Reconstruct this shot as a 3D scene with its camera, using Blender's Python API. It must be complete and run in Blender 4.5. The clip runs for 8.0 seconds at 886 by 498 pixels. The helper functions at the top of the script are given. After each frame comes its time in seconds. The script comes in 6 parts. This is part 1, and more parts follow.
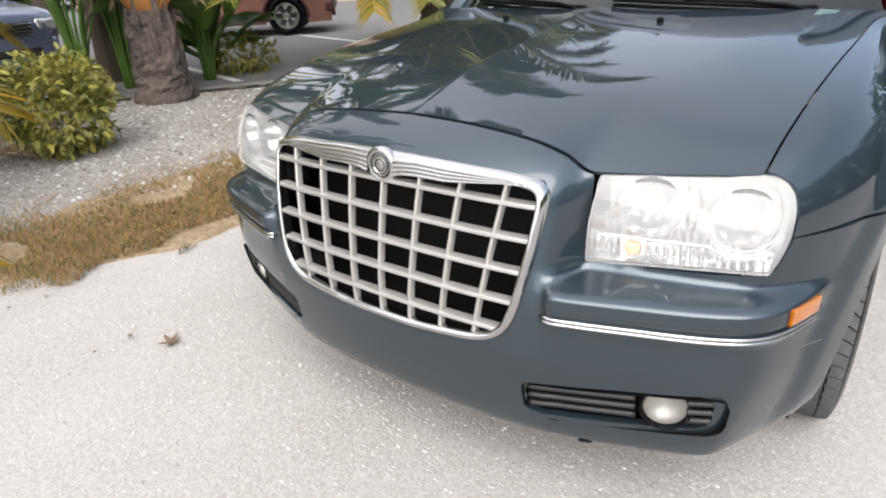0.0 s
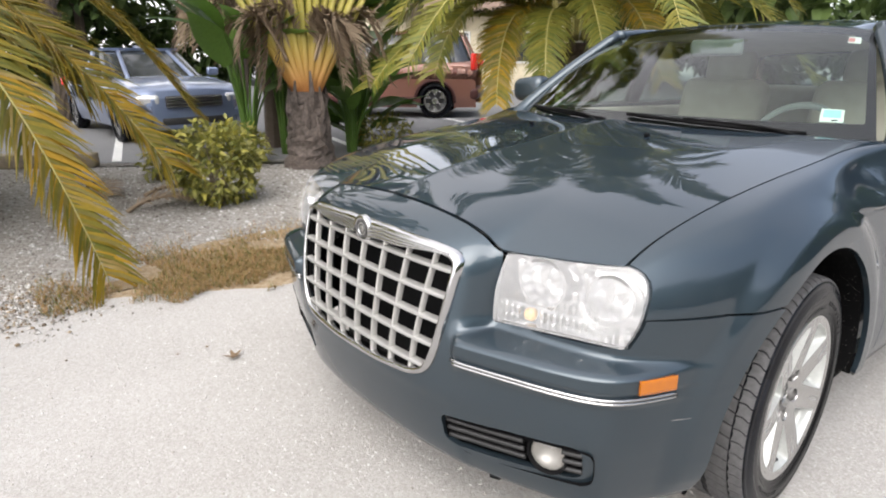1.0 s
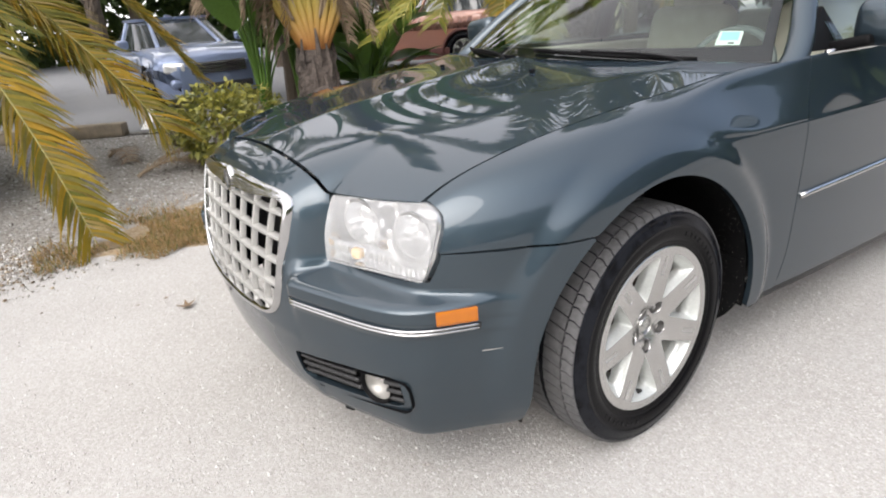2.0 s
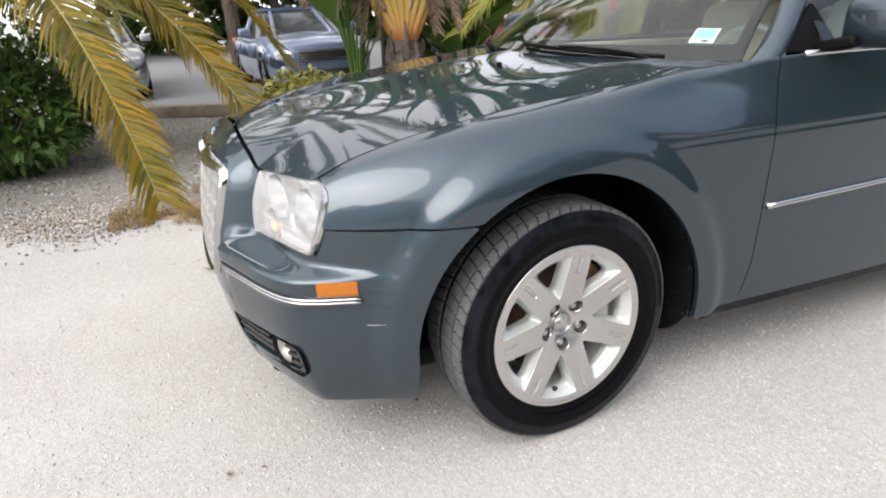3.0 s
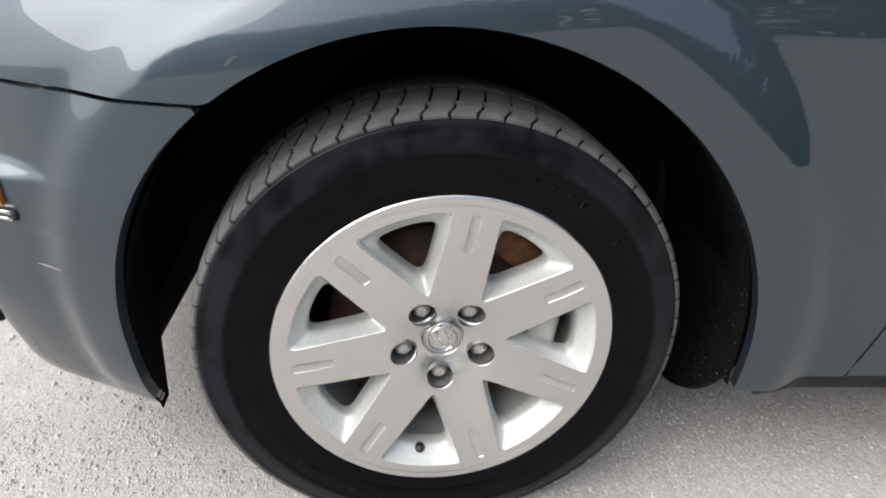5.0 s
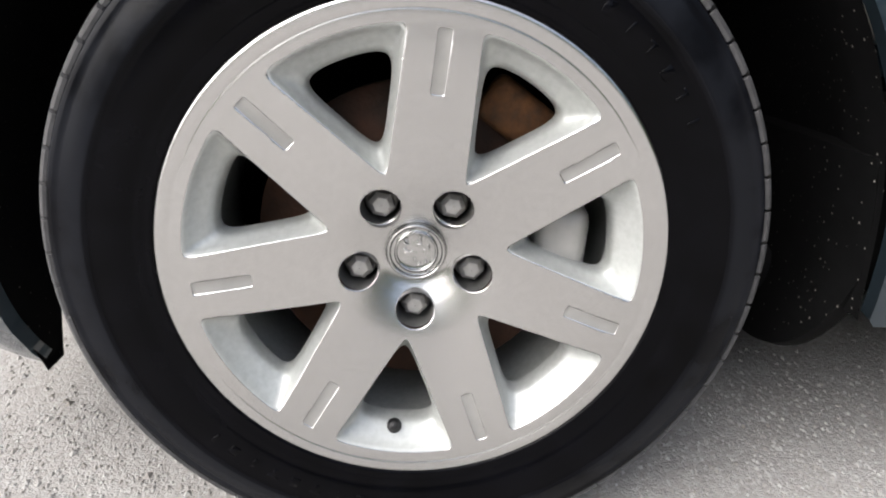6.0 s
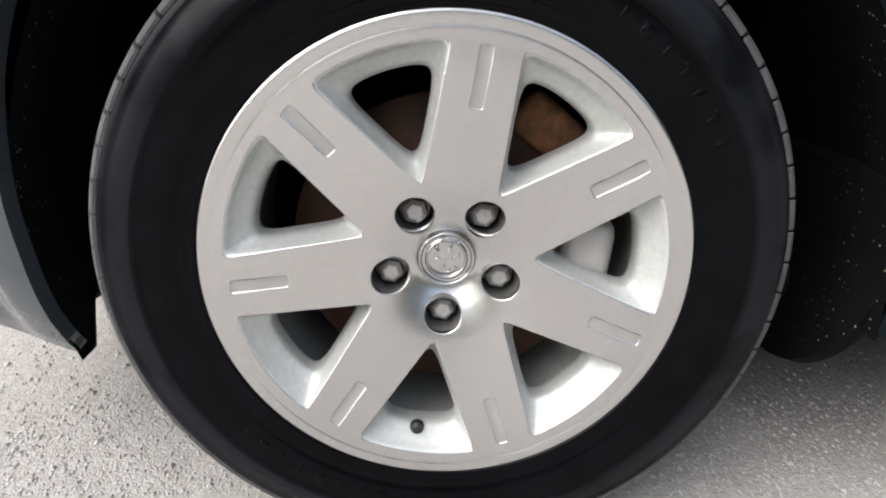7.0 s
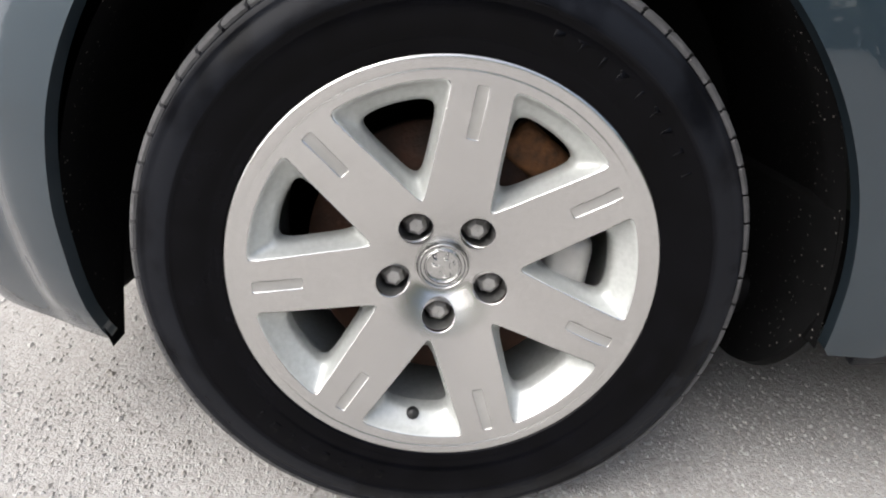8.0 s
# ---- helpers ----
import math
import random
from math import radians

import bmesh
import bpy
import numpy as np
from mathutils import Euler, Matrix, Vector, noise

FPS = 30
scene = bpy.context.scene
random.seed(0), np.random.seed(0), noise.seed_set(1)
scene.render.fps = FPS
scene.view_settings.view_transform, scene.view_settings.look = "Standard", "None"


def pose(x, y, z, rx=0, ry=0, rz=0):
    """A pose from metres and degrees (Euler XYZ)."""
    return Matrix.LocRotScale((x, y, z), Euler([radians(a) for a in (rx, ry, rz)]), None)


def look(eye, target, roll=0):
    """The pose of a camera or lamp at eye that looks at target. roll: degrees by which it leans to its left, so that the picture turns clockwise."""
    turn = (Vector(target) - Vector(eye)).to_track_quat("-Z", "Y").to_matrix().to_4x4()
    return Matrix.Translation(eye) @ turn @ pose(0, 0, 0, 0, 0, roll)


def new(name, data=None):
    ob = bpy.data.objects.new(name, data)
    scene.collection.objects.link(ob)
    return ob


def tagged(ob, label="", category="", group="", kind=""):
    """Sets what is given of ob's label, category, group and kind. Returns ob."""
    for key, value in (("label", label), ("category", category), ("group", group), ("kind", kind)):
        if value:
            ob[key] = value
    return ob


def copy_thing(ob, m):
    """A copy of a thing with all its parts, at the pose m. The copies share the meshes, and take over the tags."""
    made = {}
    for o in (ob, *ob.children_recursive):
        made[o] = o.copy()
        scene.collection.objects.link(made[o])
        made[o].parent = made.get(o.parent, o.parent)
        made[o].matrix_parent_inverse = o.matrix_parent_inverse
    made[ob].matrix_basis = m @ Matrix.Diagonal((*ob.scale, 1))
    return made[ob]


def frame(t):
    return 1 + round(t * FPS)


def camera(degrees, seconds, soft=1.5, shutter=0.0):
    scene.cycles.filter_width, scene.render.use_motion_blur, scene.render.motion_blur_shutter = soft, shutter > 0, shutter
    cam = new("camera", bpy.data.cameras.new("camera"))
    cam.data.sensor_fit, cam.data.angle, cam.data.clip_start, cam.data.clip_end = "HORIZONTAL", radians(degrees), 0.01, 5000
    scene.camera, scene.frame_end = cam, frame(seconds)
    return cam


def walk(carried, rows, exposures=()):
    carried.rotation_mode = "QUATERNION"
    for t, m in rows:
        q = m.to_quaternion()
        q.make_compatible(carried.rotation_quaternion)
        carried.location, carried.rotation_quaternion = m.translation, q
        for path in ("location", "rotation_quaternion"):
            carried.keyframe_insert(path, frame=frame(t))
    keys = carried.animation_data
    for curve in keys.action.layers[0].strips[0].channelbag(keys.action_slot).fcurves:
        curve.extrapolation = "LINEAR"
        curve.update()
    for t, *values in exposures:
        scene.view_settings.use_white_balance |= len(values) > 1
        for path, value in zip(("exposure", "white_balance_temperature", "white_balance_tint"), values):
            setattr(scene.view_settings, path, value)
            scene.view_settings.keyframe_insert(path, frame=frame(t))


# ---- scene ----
cam = camera(71.6, 8.0, soft=2.0)
PATH = [
    (0, (0.864, -1.781, 1.195), (0.053, -0.691, 0.559), -2.63),
    (0.5, (1.161, -1.787, 1.217), (0.181, -0.787, 0.679), 0.20),
    (0.7, (1.301, -1.761, 1.238), (0.315, -0.766, 0.700), -0.08),
    (1, (1.436, -1.730, 1.269), (0.336, -0.814, 0.820), -0.16),
    (1.5, (1.607, -1.526, 1.199), (0.488, -0.694, 0.647), 0.98),
    (1.7, (1.683, -1.430, 1.215), (0.554, -0.615, 0.657), -2.05),
    (2.8, (2.183, -0.965, 1.242), (0.932, -0.335, 0.706), -5.53),
    (3, (2.174, -0.865, 1.192), (0.877, -0.344, 0.650), -3.61),
    (3.5, (2.155, -0.571, 1.215), (0.840, -0.138, 0.636), -0.69),
    (4, (2.203, -0.342, 1.216), (0.841, -0.090, 0.639), -1.58),
    (4.5, (2.003, -0.174, 1.131), (0.671, -0.065, 0.452), -2.66),
    (4.8, (1.742, -0.112, 0.955), (0.417, -0.036, 0.256), 3.01),
    (5, (1.602, -0.058, 0.884), (0.279, 0.060, 0.188), 1.06),
    (5.2, (1.536, -0.023, 0.812), (0.227, 0.069, 0.085), -3.04),
    (6.3, (1.441, 0.048, 0.547), (0.031, 0.013, 0.037), -1.81),
    (6.5, (1.448, 0.032, 0.562), (0.054, -0.024, 0.012), -3.11),
    (7, (1.461, 0.018, 0.585), (0.060, -0.009, 0.051), -0.70),
    (7.5, (1.513, 0.029, 0.632), (0.127, -0.047, 0.064), -2.48),
    (8, (1.529, 0.016, 0.641), (0.141, 0.003, 0.073), 1.06),
]
walk(cam, [(t, look(eye, target, roll)) for t, eye, target, roll in PATH])

# ---- light: bright hazy sky, soft high sun ----
world = bpy.data.worlds.new("sky")
scene.world = world
world.use_nodes = True
wn = world.node_tree.nodes
sky = wn.new("ShaderNodeTexSky")
sky.sky_type = "NISHITA"
sky.sun_disc = False
sky.sun_elevation = radians(41)
sky.sun_rotation = radians(146)
sky.dust_density = 3.0
sky.ozone_density = 0.6
wn["Background"].inputs[1].default_value = 0.15
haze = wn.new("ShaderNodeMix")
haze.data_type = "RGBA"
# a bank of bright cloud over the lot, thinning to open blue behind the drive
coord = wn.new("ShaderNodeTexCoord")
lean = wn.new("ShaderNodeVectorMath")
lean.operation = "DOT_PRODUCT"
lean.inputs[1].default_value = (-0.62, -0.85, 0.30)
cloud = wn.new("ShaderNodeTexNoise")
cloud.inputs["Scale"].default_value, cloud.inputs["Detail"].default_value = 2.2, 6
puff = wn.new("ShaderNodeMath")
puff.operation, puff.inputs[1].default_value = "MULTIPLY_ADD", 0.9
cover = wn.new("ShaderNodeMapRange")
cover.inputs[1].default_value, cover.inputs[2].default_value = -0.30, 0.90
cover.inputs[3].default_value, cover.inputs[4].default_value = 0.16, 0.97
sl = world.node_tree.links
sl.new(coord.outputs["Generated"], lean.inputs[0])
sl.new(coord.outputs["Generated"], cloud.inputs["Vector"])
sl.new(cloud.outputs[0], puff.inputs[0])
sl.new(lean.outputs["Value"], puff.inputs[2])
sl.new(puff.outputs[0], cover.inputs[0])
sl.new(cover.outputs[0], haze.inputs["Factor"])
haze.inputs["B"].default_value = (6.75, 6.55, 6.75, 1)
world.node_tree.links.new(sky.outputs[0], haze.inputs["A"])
# the sun behind thin cloud: a broad warm glow that fades out smoothly
SUN_FROM = Vector((0.42, -0.62, 0.66)).normalized()
toward = wn.new("ShaderNodeVectorMath")
toward.operation = "DOT_PRODUCT"
toward.inputs[1].default_value = SUN_FROM
unit = wn.new("ShaderNodeVectorMath")
unit.operation = "NORMALIZE"
fade = wn.new("ShaderNodeMath")
fade.operation, fade.inputs[1].default_value, fade.inputs[2].default_value = "MULTIPLY_ADD", 9.0, -9.0
glow = wn.new("ShaderNodeMath")
glow.operation = "EXPONENT"
gain = wn.new("ShaderNodeMix")
gain.data_type, gain.blend_type = "RGBA", "ADD"
gain.inputs["Factor"].default_value = 1.0
tint = wn.new("ShaderNodeVectorMath")
tint.operation = "SCALE"
tint.inputs[0].default_value = (13.0, 12.6, 12.0)
sl.new(coord.outputs["Generated"], unit.inputs[0])
sl.new(unit.outputs[0], toward.inputs[0])
sl.new(toward.outputs["Value"], fade.inputs[0])
sl.new(fade.outputs[0], glow.inputs[0])
sl.new(glow.outputs[0], tint.inputs["Scale"])
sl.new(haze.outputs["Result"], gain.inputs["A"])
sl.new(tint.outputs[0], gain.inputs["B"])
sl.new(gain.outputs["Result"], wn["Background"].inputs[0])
sun = new("sun", bpy.data.lights.new("sun", "SUN"))
sun.data.energy = 1.45
sun.data.angle = radians(60)
sun.data.color = (1.0, 0.96, 0.94)
sun.matrix_world = look(SUN_FROM * 10, (0, 0, 0))
scene.view_settings.exposure = 1.09

# ---- mesh tools ----
def spline(xs, ys):
    """Smooth curve through points (natural cubic)."""
    xs, ys = np.array(xs, float), np.array(ys, float)
    n = len(xs)
    h = np.diff(xs)
    a = np.eye(n)
    b = np.zeros((n,) + ys.shape[1:])
    for i in range(1, n - 1):
        a[i, i - 1], a[i, i], a[i, i + 1] = h[i - 1], 2 * (h[i - 1] + h[i]), h[i]
        b[i] = 6 * ((ys[i + 1] - ys[i]) / h[i] - (ys[i] - ys[i - 1]) / h[i - 1])
    m = np.linalg.solve(a, b)

    def f(q):
        q = np.asarray(q, float)
        i = np.clip(np.searchsorted(xs, q) - 1, 0, n - 2)
        d = h[i]
        l, r = (xs[i + 1] - q) / d, (q - xs[i]) / d
        l2, r2 = (l ** 3 - l) * d * d / 6, (r ** 3 - r) * d * d / 6
        if ys.ndim > 1:
            l, r, l2, r2 = l[..., None], r[..., None], l2[..., None], r2[..., None]
        return l * ys[i] + r * ys[i + 1] + l2 * m[i] + r2 * m[i + 1]
    return f


def mono(xs, ys):
    """Curve through points that never overshoots."""
    xs, ys = np.array(xs, float), np.array(ys, float)
    h = np.diff(xs)
    d = np.diff(ys) / h
    m = np.concatenate([[d[0]], np.where(d[:-1] * d[1:] > 0, 2 * d[:-1] * d[1:] / np.where(d[:-1] + d[1:] == 0, 1, d[:-1] + d[1:]), 0), [d[-1]]])

    def f(q):
        q = np.clip(np.asarray(q, float), xs[0], xs[-1])
        i = np.clip(np.searchsorted(xs, q) - 1, 0, len(xs) - 2)
        t = (q - xs[i]) / h[i]
        return ((1 + 2 * t) * (1 - t) ** 2 * ys[i] + t * (1 - t) ** 2 * h[i] * m[i]
                + t * t * (3 - 2 * t) * ys[i + 1] + t * t * (t - 1) * h[i] * m[i + 1])
    return f


def step(a, b, x):
    t = np.clip((x - a) / (b - a), 0, 1)
    return t * t * (3 - 2 * t)


def poly_sdf(pts, x, z):
    """Signed distance to a polygon, negative inside."""
    pts = np.array(pts, float)
    x, z = np.asarray(x, float), np.asarray(z, float)
    best = np.full(x.shape, 1e9)
    inside = np.zeros(x.shape, bool)
    for i in range(len(pts)):
        a, b = pts[i - 1], pts[i]
        e = b - a
        t = np.clip(((x - a[0]) * e[0] + (z - a[1]) * e[1]) / (e @ e), 0, 1)
        best = np.minimum(best, np.hypot(x - a[0] - t * e[0], z - a[1] - t * e[1]))
        cross = (a[1] > z) != (b[1] > z)
        xi = a[0] + (z - a[1]) / (e[1] if abs(e[1]) > 1e-9 else 1e-9) * e[0]
        inside ^= cross & (x < xi)
    return np.where(inside, -best, best)


def sheet(fn, us, vs, sdf=None, flange=0.012, flip=False, wrap=False, along=None, weld=False):
    """Grid over a surface fn(u, v), kept where sdf(points, u, v) > 0, its edge drawn to the line, with a turned-in rim."""
    uu, vv = np.meshgrid(np.asarray(us, float), np.asarray(vs, float), indexing="ij")
    nu, nv = uu.shape
    u, v = uu.ravel(), vv.ravel()
    ids = np.arange(nu * nv).reshape(nu, nv)
    if wrap:
        ids = np.concatenate([ids, ids[:, :1]], 1)
    quads = np.stack([ids[:-1, :-1], ids[1:, :-1], ids[1:, 1:], ids[:-1, 1:]], -1).reshape(-1, 4)
    if sdf is not None:
        dist = lambda a, b: sdf(fn(a, b), a, b)
        d = dist(u, v)
        keep = d[quads].mean(1) > 0
        used, gone = np.zeros(len(u), bool), np.zeros(len(u), bool)
        used[quads[keep].ravel()] = True
        gone[quads[~keep].ravel()] = True
        edge = used & gone
        su, sv = (us[-1] - us[0]) / (nu - 1), (vs[-1] - vs[0]) / (nv - 1)
        e = 1e-4
        for _ in range(4):
            a, b = u[edge], v[edge]
            d0 = dist(a, b)
            gu, gv = (dist(a + e * su * 10, b) - d0) / (e * 10), (dist(a, b + e * sv * 10) - d0) / (e * 10)
            k = d0 / np.maximum(gu * gu + gv * gv, 1e-9)
            du, dv = np.clip(-k * gu, -0.9, 0.9), np.clip(-k * gv, -0.9, 0.9)
            u[edge] += du * su
            v[edge] += dv * sv
        u, v = np.clip(u, min(us[0], us[-1]), max(us[0], us[-1])), np.clip(v, min(vs[0], vs[-1]), max(vs[0], vs[-1]))
        quads = quads[keep]
    p = fn(u, v)
    if flip:
        quads = quads[:, ::-1]
    mark = np.full(len(p), -1)
    ok = np.unique(quads)
    mark[ok] = np.arange(len(ok))
    return rim(p[ok], mark[quads], flange, along, weld)


def rim(p, quads, flange, along=None, weld=False):
    """Verts and faces with the open edge turned in by flange metres, or drawn along a vector."""
    if not flange:
        return p, quads.tolist()
    fnorm = np.cross(p[quads[:, 2]] - p[quads[:, 0]], p[quads[:, 3]] - p[quads[:, 1]])
    n = np.zeros_like(p)
    for i in range(4):
        np.add.at(n, quads[:, i], fnorm)
    n /= np.maximum(np.linalg.norm(n, axis=1), 1e-12)[:, None]
    if along is not None:
        n = n * 0 - np.array(along, float)
    e = np.concatenate([quads[:, [i, (i + 1) % 4]] for i in range(4)])
    key = np.sort(e, 1)
    _, first, count = np.unique(key, axis=0, return_index=True, return_counts=True)
    be = e[first[count == 1]]
    bv = np.unique(be)
    at = {b: i for i, b in enumerate(bv)}
    k = len(p)
    verts = np.concatenate([p, p[bv], p[bv] - n[bv] * flange])
    m = len(bv)
    if weld:
        verts = np.concatenate([p, p[bv] - n[bv] * flange])
        return verts, quads.tolist() + [[b, a, k + at[a], k + at[b]] for a, b in be.tolist()]
    faces = quads.tolist() + [[k + at[b], k + at[a], k + m + at[a], k + m + at[b]] for a, b in be.tolist()]
    return verts, faces


def to_mesh(name, verts, faces, smooth=True):
    me = bpy.data.meshes.new(name)
    me.from_pydata(np.asarray(verts).tolist(), [], [list(f) for f in faces])
    if smooth:
        me.polygons.foreach_set("use_smooth", [True] * len(me.polygons))
    me.update()
    return me


def piece(name, data, material, parent=None, label="", smooth=True):
    """One mesh object from (verts, faces), a bmesh or a mesh, under its parent."""
    if isinstance(data, bmesh.types.BMesh):
        me = bpy.data.meshes.new(name)
        if smooth:
            for f in data.faces:
                f.smooth = True
        data.to_mesh(me)
        data.free()
    elif isinstance(data, tuple):
        me = to_mesh(name, data[0], data[1], smooth)
    else:
        me = data
    if material and not me.materials:
        me.materials.append(material)
    ob = new(name, me)
    ob.parent = parent
    if label:
        tagged(ob, label)
    return ob


def thing(name, label, category, group="", at=(0, 0, 0), turn=0, kind=""):
    ob = new(name)
    ob.matrix_world = pose(*at, 0, 0, turn)
    return tagged(ob, label, category, group, kind)


def mirror_x(data):
    v = np.array(data[0], float)
    v[:, 0] *= -1
    return v, [list(f)[::-1] for f in data[1]]


def join(*datas):
    verts, faces = [], []
    for v, f in datas:
        k = len(verts)
        verts += np.asarray(v).tolist()
        faces += [[i + k for i in q] for q in f]
    return np.array(verts), faces


def box(size, at=(0, 0, 0), bevel=0.004, segments=2, turn=(0, 0, 0)):
    """A box with rounded edges as a bmesh."""
    bm = bmesh.new()
    bmesh.ops.create_cube(bm, size=1)
    bmesh.ops.scale(bm, vec=size, verts=bm.verts)
    if bevel:
        bmesh.ops.bevel(bm, geom=bm.edges[:], offset=bevel, segments=segments, affect="EDGES", profile=0.5)
    bmesh.ops.transform(bm, matrix=pose(*at, *turn), verts=bm.verts)
    return bm


def bm_data(bm):
    bm.verts.index_update()
    d = (np.array([v.co[:] for v in bm.verts]), [[v.index for v in f.verts] for f in bm.faces])
    bm.free()
    return d


def lathe(profile, n=64, axis="x", close=False):
    """Turned body: profile rows (along, radius); axis x."""
    pr = np.array(profile, float)
    t = np.linspace(0, 2 * math.pi, n, endpoint=False)
    v = np.stack([np.repeat(pr[:, 0][None], n, 0), pr[:, 1][None] * np.sin(t)[:, None], pr[:, 1][None] * np.cos(t)[:, None]], -1)
    if axis == "z":
        v = v[..., [1, 2, 0]]
    if axis == "y":
        v = v[..., [1, 0, 2]] * np.array([1, 1, 1])
    k = len(pr)
    ids = np.arange(n * k).reshape(n, k)
    nx = np.roll(ids, -1, 0)
    q = np.stack([ids[:, :-1], nx[:, :-1], nx[:, 1:], ids[:, 1:]], -1).reshape(-1, 4)
    if axis == "y":
        q = q[:, ::-1]
    faces = q[:, ::-1].tolist()
    if close:
        faces += [ids[:, 0].tolist(), ids[::-1, -1].tolist()]
    return v.reshape(-1, 3), faces


def tube(path, radius, n=8, flat=1.0, caps=True):
    """A rod along a path; radius a number or one for each point."""
    p = np.array(path, float)
    r = np.broadcast_to(np.asarray(radius, float), (len(p),))
    tan = np.gradient(p, axis=0)
    tan /= np.linalg.norm(tan, axis=1)[:, None]
    up = np.array([0, 0, 1.0]) if abs(tan[0][2]) < 0.9 else np.array([0, 1.0, 0])
    verts = []
    for c, t, q in zip(p, tan, r):
        s = np.cross(t, up)
        s /= np.linalg.norm(s)
        w = np.cross(s, t)
        for k in range(n):
            a = 2 * math.pi * k / n
            verts.append(c + q * (math.cos(a) * s + flat * math.sin(a) * w))
    faces = []
    for i in range(len(p) - 1):
        for k in range(n):
            a, b = i * n + k, i * n + (k + 1) % n
            faces.append([a, b, b + n, a + n])
    if caps:
        faces += [list(range(n))[::-1], [len(p) * n - n + k for k in range(n)]]
    return np.array(verts), faces


def moved(data, m):
    v = np.asarray(data[0]) @ np.array(m.to_3x3()).T + np.array(m.translation)
    return v, data[1]

# ---- materials ----
def material(name, color, rough=0.5, metal=0.0, grain=0.0, scale=40.0, vary=0.15, spots=None, coat=0.0, bump=0.0, bump_scale=200.0, wear=1.5, spec=0.5):
    """Principled surface with colour drift at two scales and fine relief, in object space metres."""
    m = bpy.data.materials.new(name)
    m.use_nodes = True
    t = m.node_tree
    n, l = t.nodes, t.links
    b = n["Principled BSDF"]
    b.inputs["Base Color"].default_value = (*color, 1)
    b.inputs["Roughness"].default_value = rough
    b.inputs["Metallic"].default_value = metal
    b.inputs["Coat Weight"].default_value = coat
    b.inputs["Coat Roughness"].default_value = 0.03
    b.inputs["Specular IOR Level"].default_value = spec
    tc = n.new("ShaderNodeTexCoord")
    if vary or spots:
        n1, n2 = n.new("ShaderNodeTexNoise"), n.new("ShaderNodeTexNoise")
        n1.inputs["Scale"].default_value, n1.inputs["Detail"].default_value = scale, 6
        n2.inputs["Scale"].default_value, n2.inputs["Detail"].default_value = wear, 5
        l.new(tc.outputs["Object"], n1.inputs["Vector"])
        l.new(tc.outputs["Object"], n2.inputs["Vector"])
        add = n.new("ShaderNodeMath")
        add.operation = "ADD"
        l.new(n1.outputs[0], add.inputs[0])
        l.new(n2.outputs[0], add.inputs[1])
        ramp = n.new("ShaderNodeMapRange")
        ramp.inputs[1].default_value, ramp.inputs[2].default_value = 0.7, 1.3
        l.new(add.outputs[0], ramp.inputs[0])
        mix = n.new("ShaderNodeMix")
        mix.data_type = "RGBA"
        dark = tuple(c * (1 - vary) for c in color)
        lite = tuple(min(1, c * (1 + vary)) for c in color)
        mix.inputs["A"].default_value, mix.inputs["B"].default_value = (*(spots or dark), 1), (*lite, 1)
        l.new(ramp.outputs[0], mix.inputs["Factor"])
        l.new(mix.outputs["Result"], b.inputs["Base Color"])
    if bump:
        n3, bp = n.new("ShaderNodeTexNoise"), n.new("ShaderNodeBump")
        n3.inputs["Scale"].default_value, n3.inputs["Detail"].default_value = bump_scale, 4
        l.new(tc.outputs["Object"], n3.inputs["Vector"])
        bp.inputs["Strength"].default_value = bump
        bp.inputs["Distance"].default_value = 0.02
        l.new(n3.outputs[0], bp.inputs["Height"])
        l.new(bp.outputs[0], b.inputs["Normal"])
    return m


def glass(name, tint=(0.9, 0.95, 0.93), gloss_rough=0.0, ior=1.6):
    """Thin pane: tinted see-through with a clear reflection."""
    m = bpy.data.materials.new(name)
    m.use_nodes = True
    t = m.node_tree
    n, l = t.nodes, t.links
    n.remove(n["Principled BSDF"])
    tr, gl, fr, mx = n.new("ShaderNodeBsdfTransparent"), n.new("ShaderNodeBsdfGlossy"), n.new("ShaderNodeLayerWeight"), n.new("ShaderNodeMixShader")
    tr.inputs[0].default_value = (*tint, 1)
    gl.inputs["Roughness"].default_value = gloss_rough
    f0 = ((ior - 1) / (ior + 1)) ** 2
    pw, ma = n.new("ShaderNodeMath"), n.new("ShaderNodeMath")
    pw.operation, pw.inputs[1].default_value = "POWER", 5.0
    ma.operation, ma.inputs[1].default_value, ma.inputs[2].default_value = "MULTIPLY_ADD", 1 - f0, f0
    l.new(fr.outputs["Facing"], pw.inputs[0])
    l.new(pw.outputs[0], ma.inputs[0])
    l.new(ma.outputs[0], mx.inputs[0])
    l.new(tr.outputs[0], mx.inputs[1])
    l.new(gl.outputs[0], mx.inputs[2])
    l.new(mx.outputs[0], n["Material Output"].inputs[0])
    return m


PAINT = material("steel_blue_paint", (0.0415, 0.060, 0.075), 0.54, 0.92, vary=0.05, scale=900, wear=0.8, coat=1.0)
PAINT.node_tree.nodes["Principled BSDF"].inputs["Coat IOR"].default_value = 1.54
PAINT.node_tree.nodes["Principled BSDF"].inputs["Specular Tint"].default_value = (0.22, 0.27, 0.31, 1)
PAINT.node_tree.nodes["Principled BSDF"].inputs["Coat Roughness"].default_value = 0.012
CHROME = material("chrome", (0.50, 0.50, 0.50), 0.07, 1.0, vary=0.04, scale=30)
# lug wells: the shade of the recess is included in this darker grey
LUG_WALL = material("shaded_pocket_grey", (0.21, 0.206, 0.20), 0.40, 0.7, vary=0.2, scale=90)
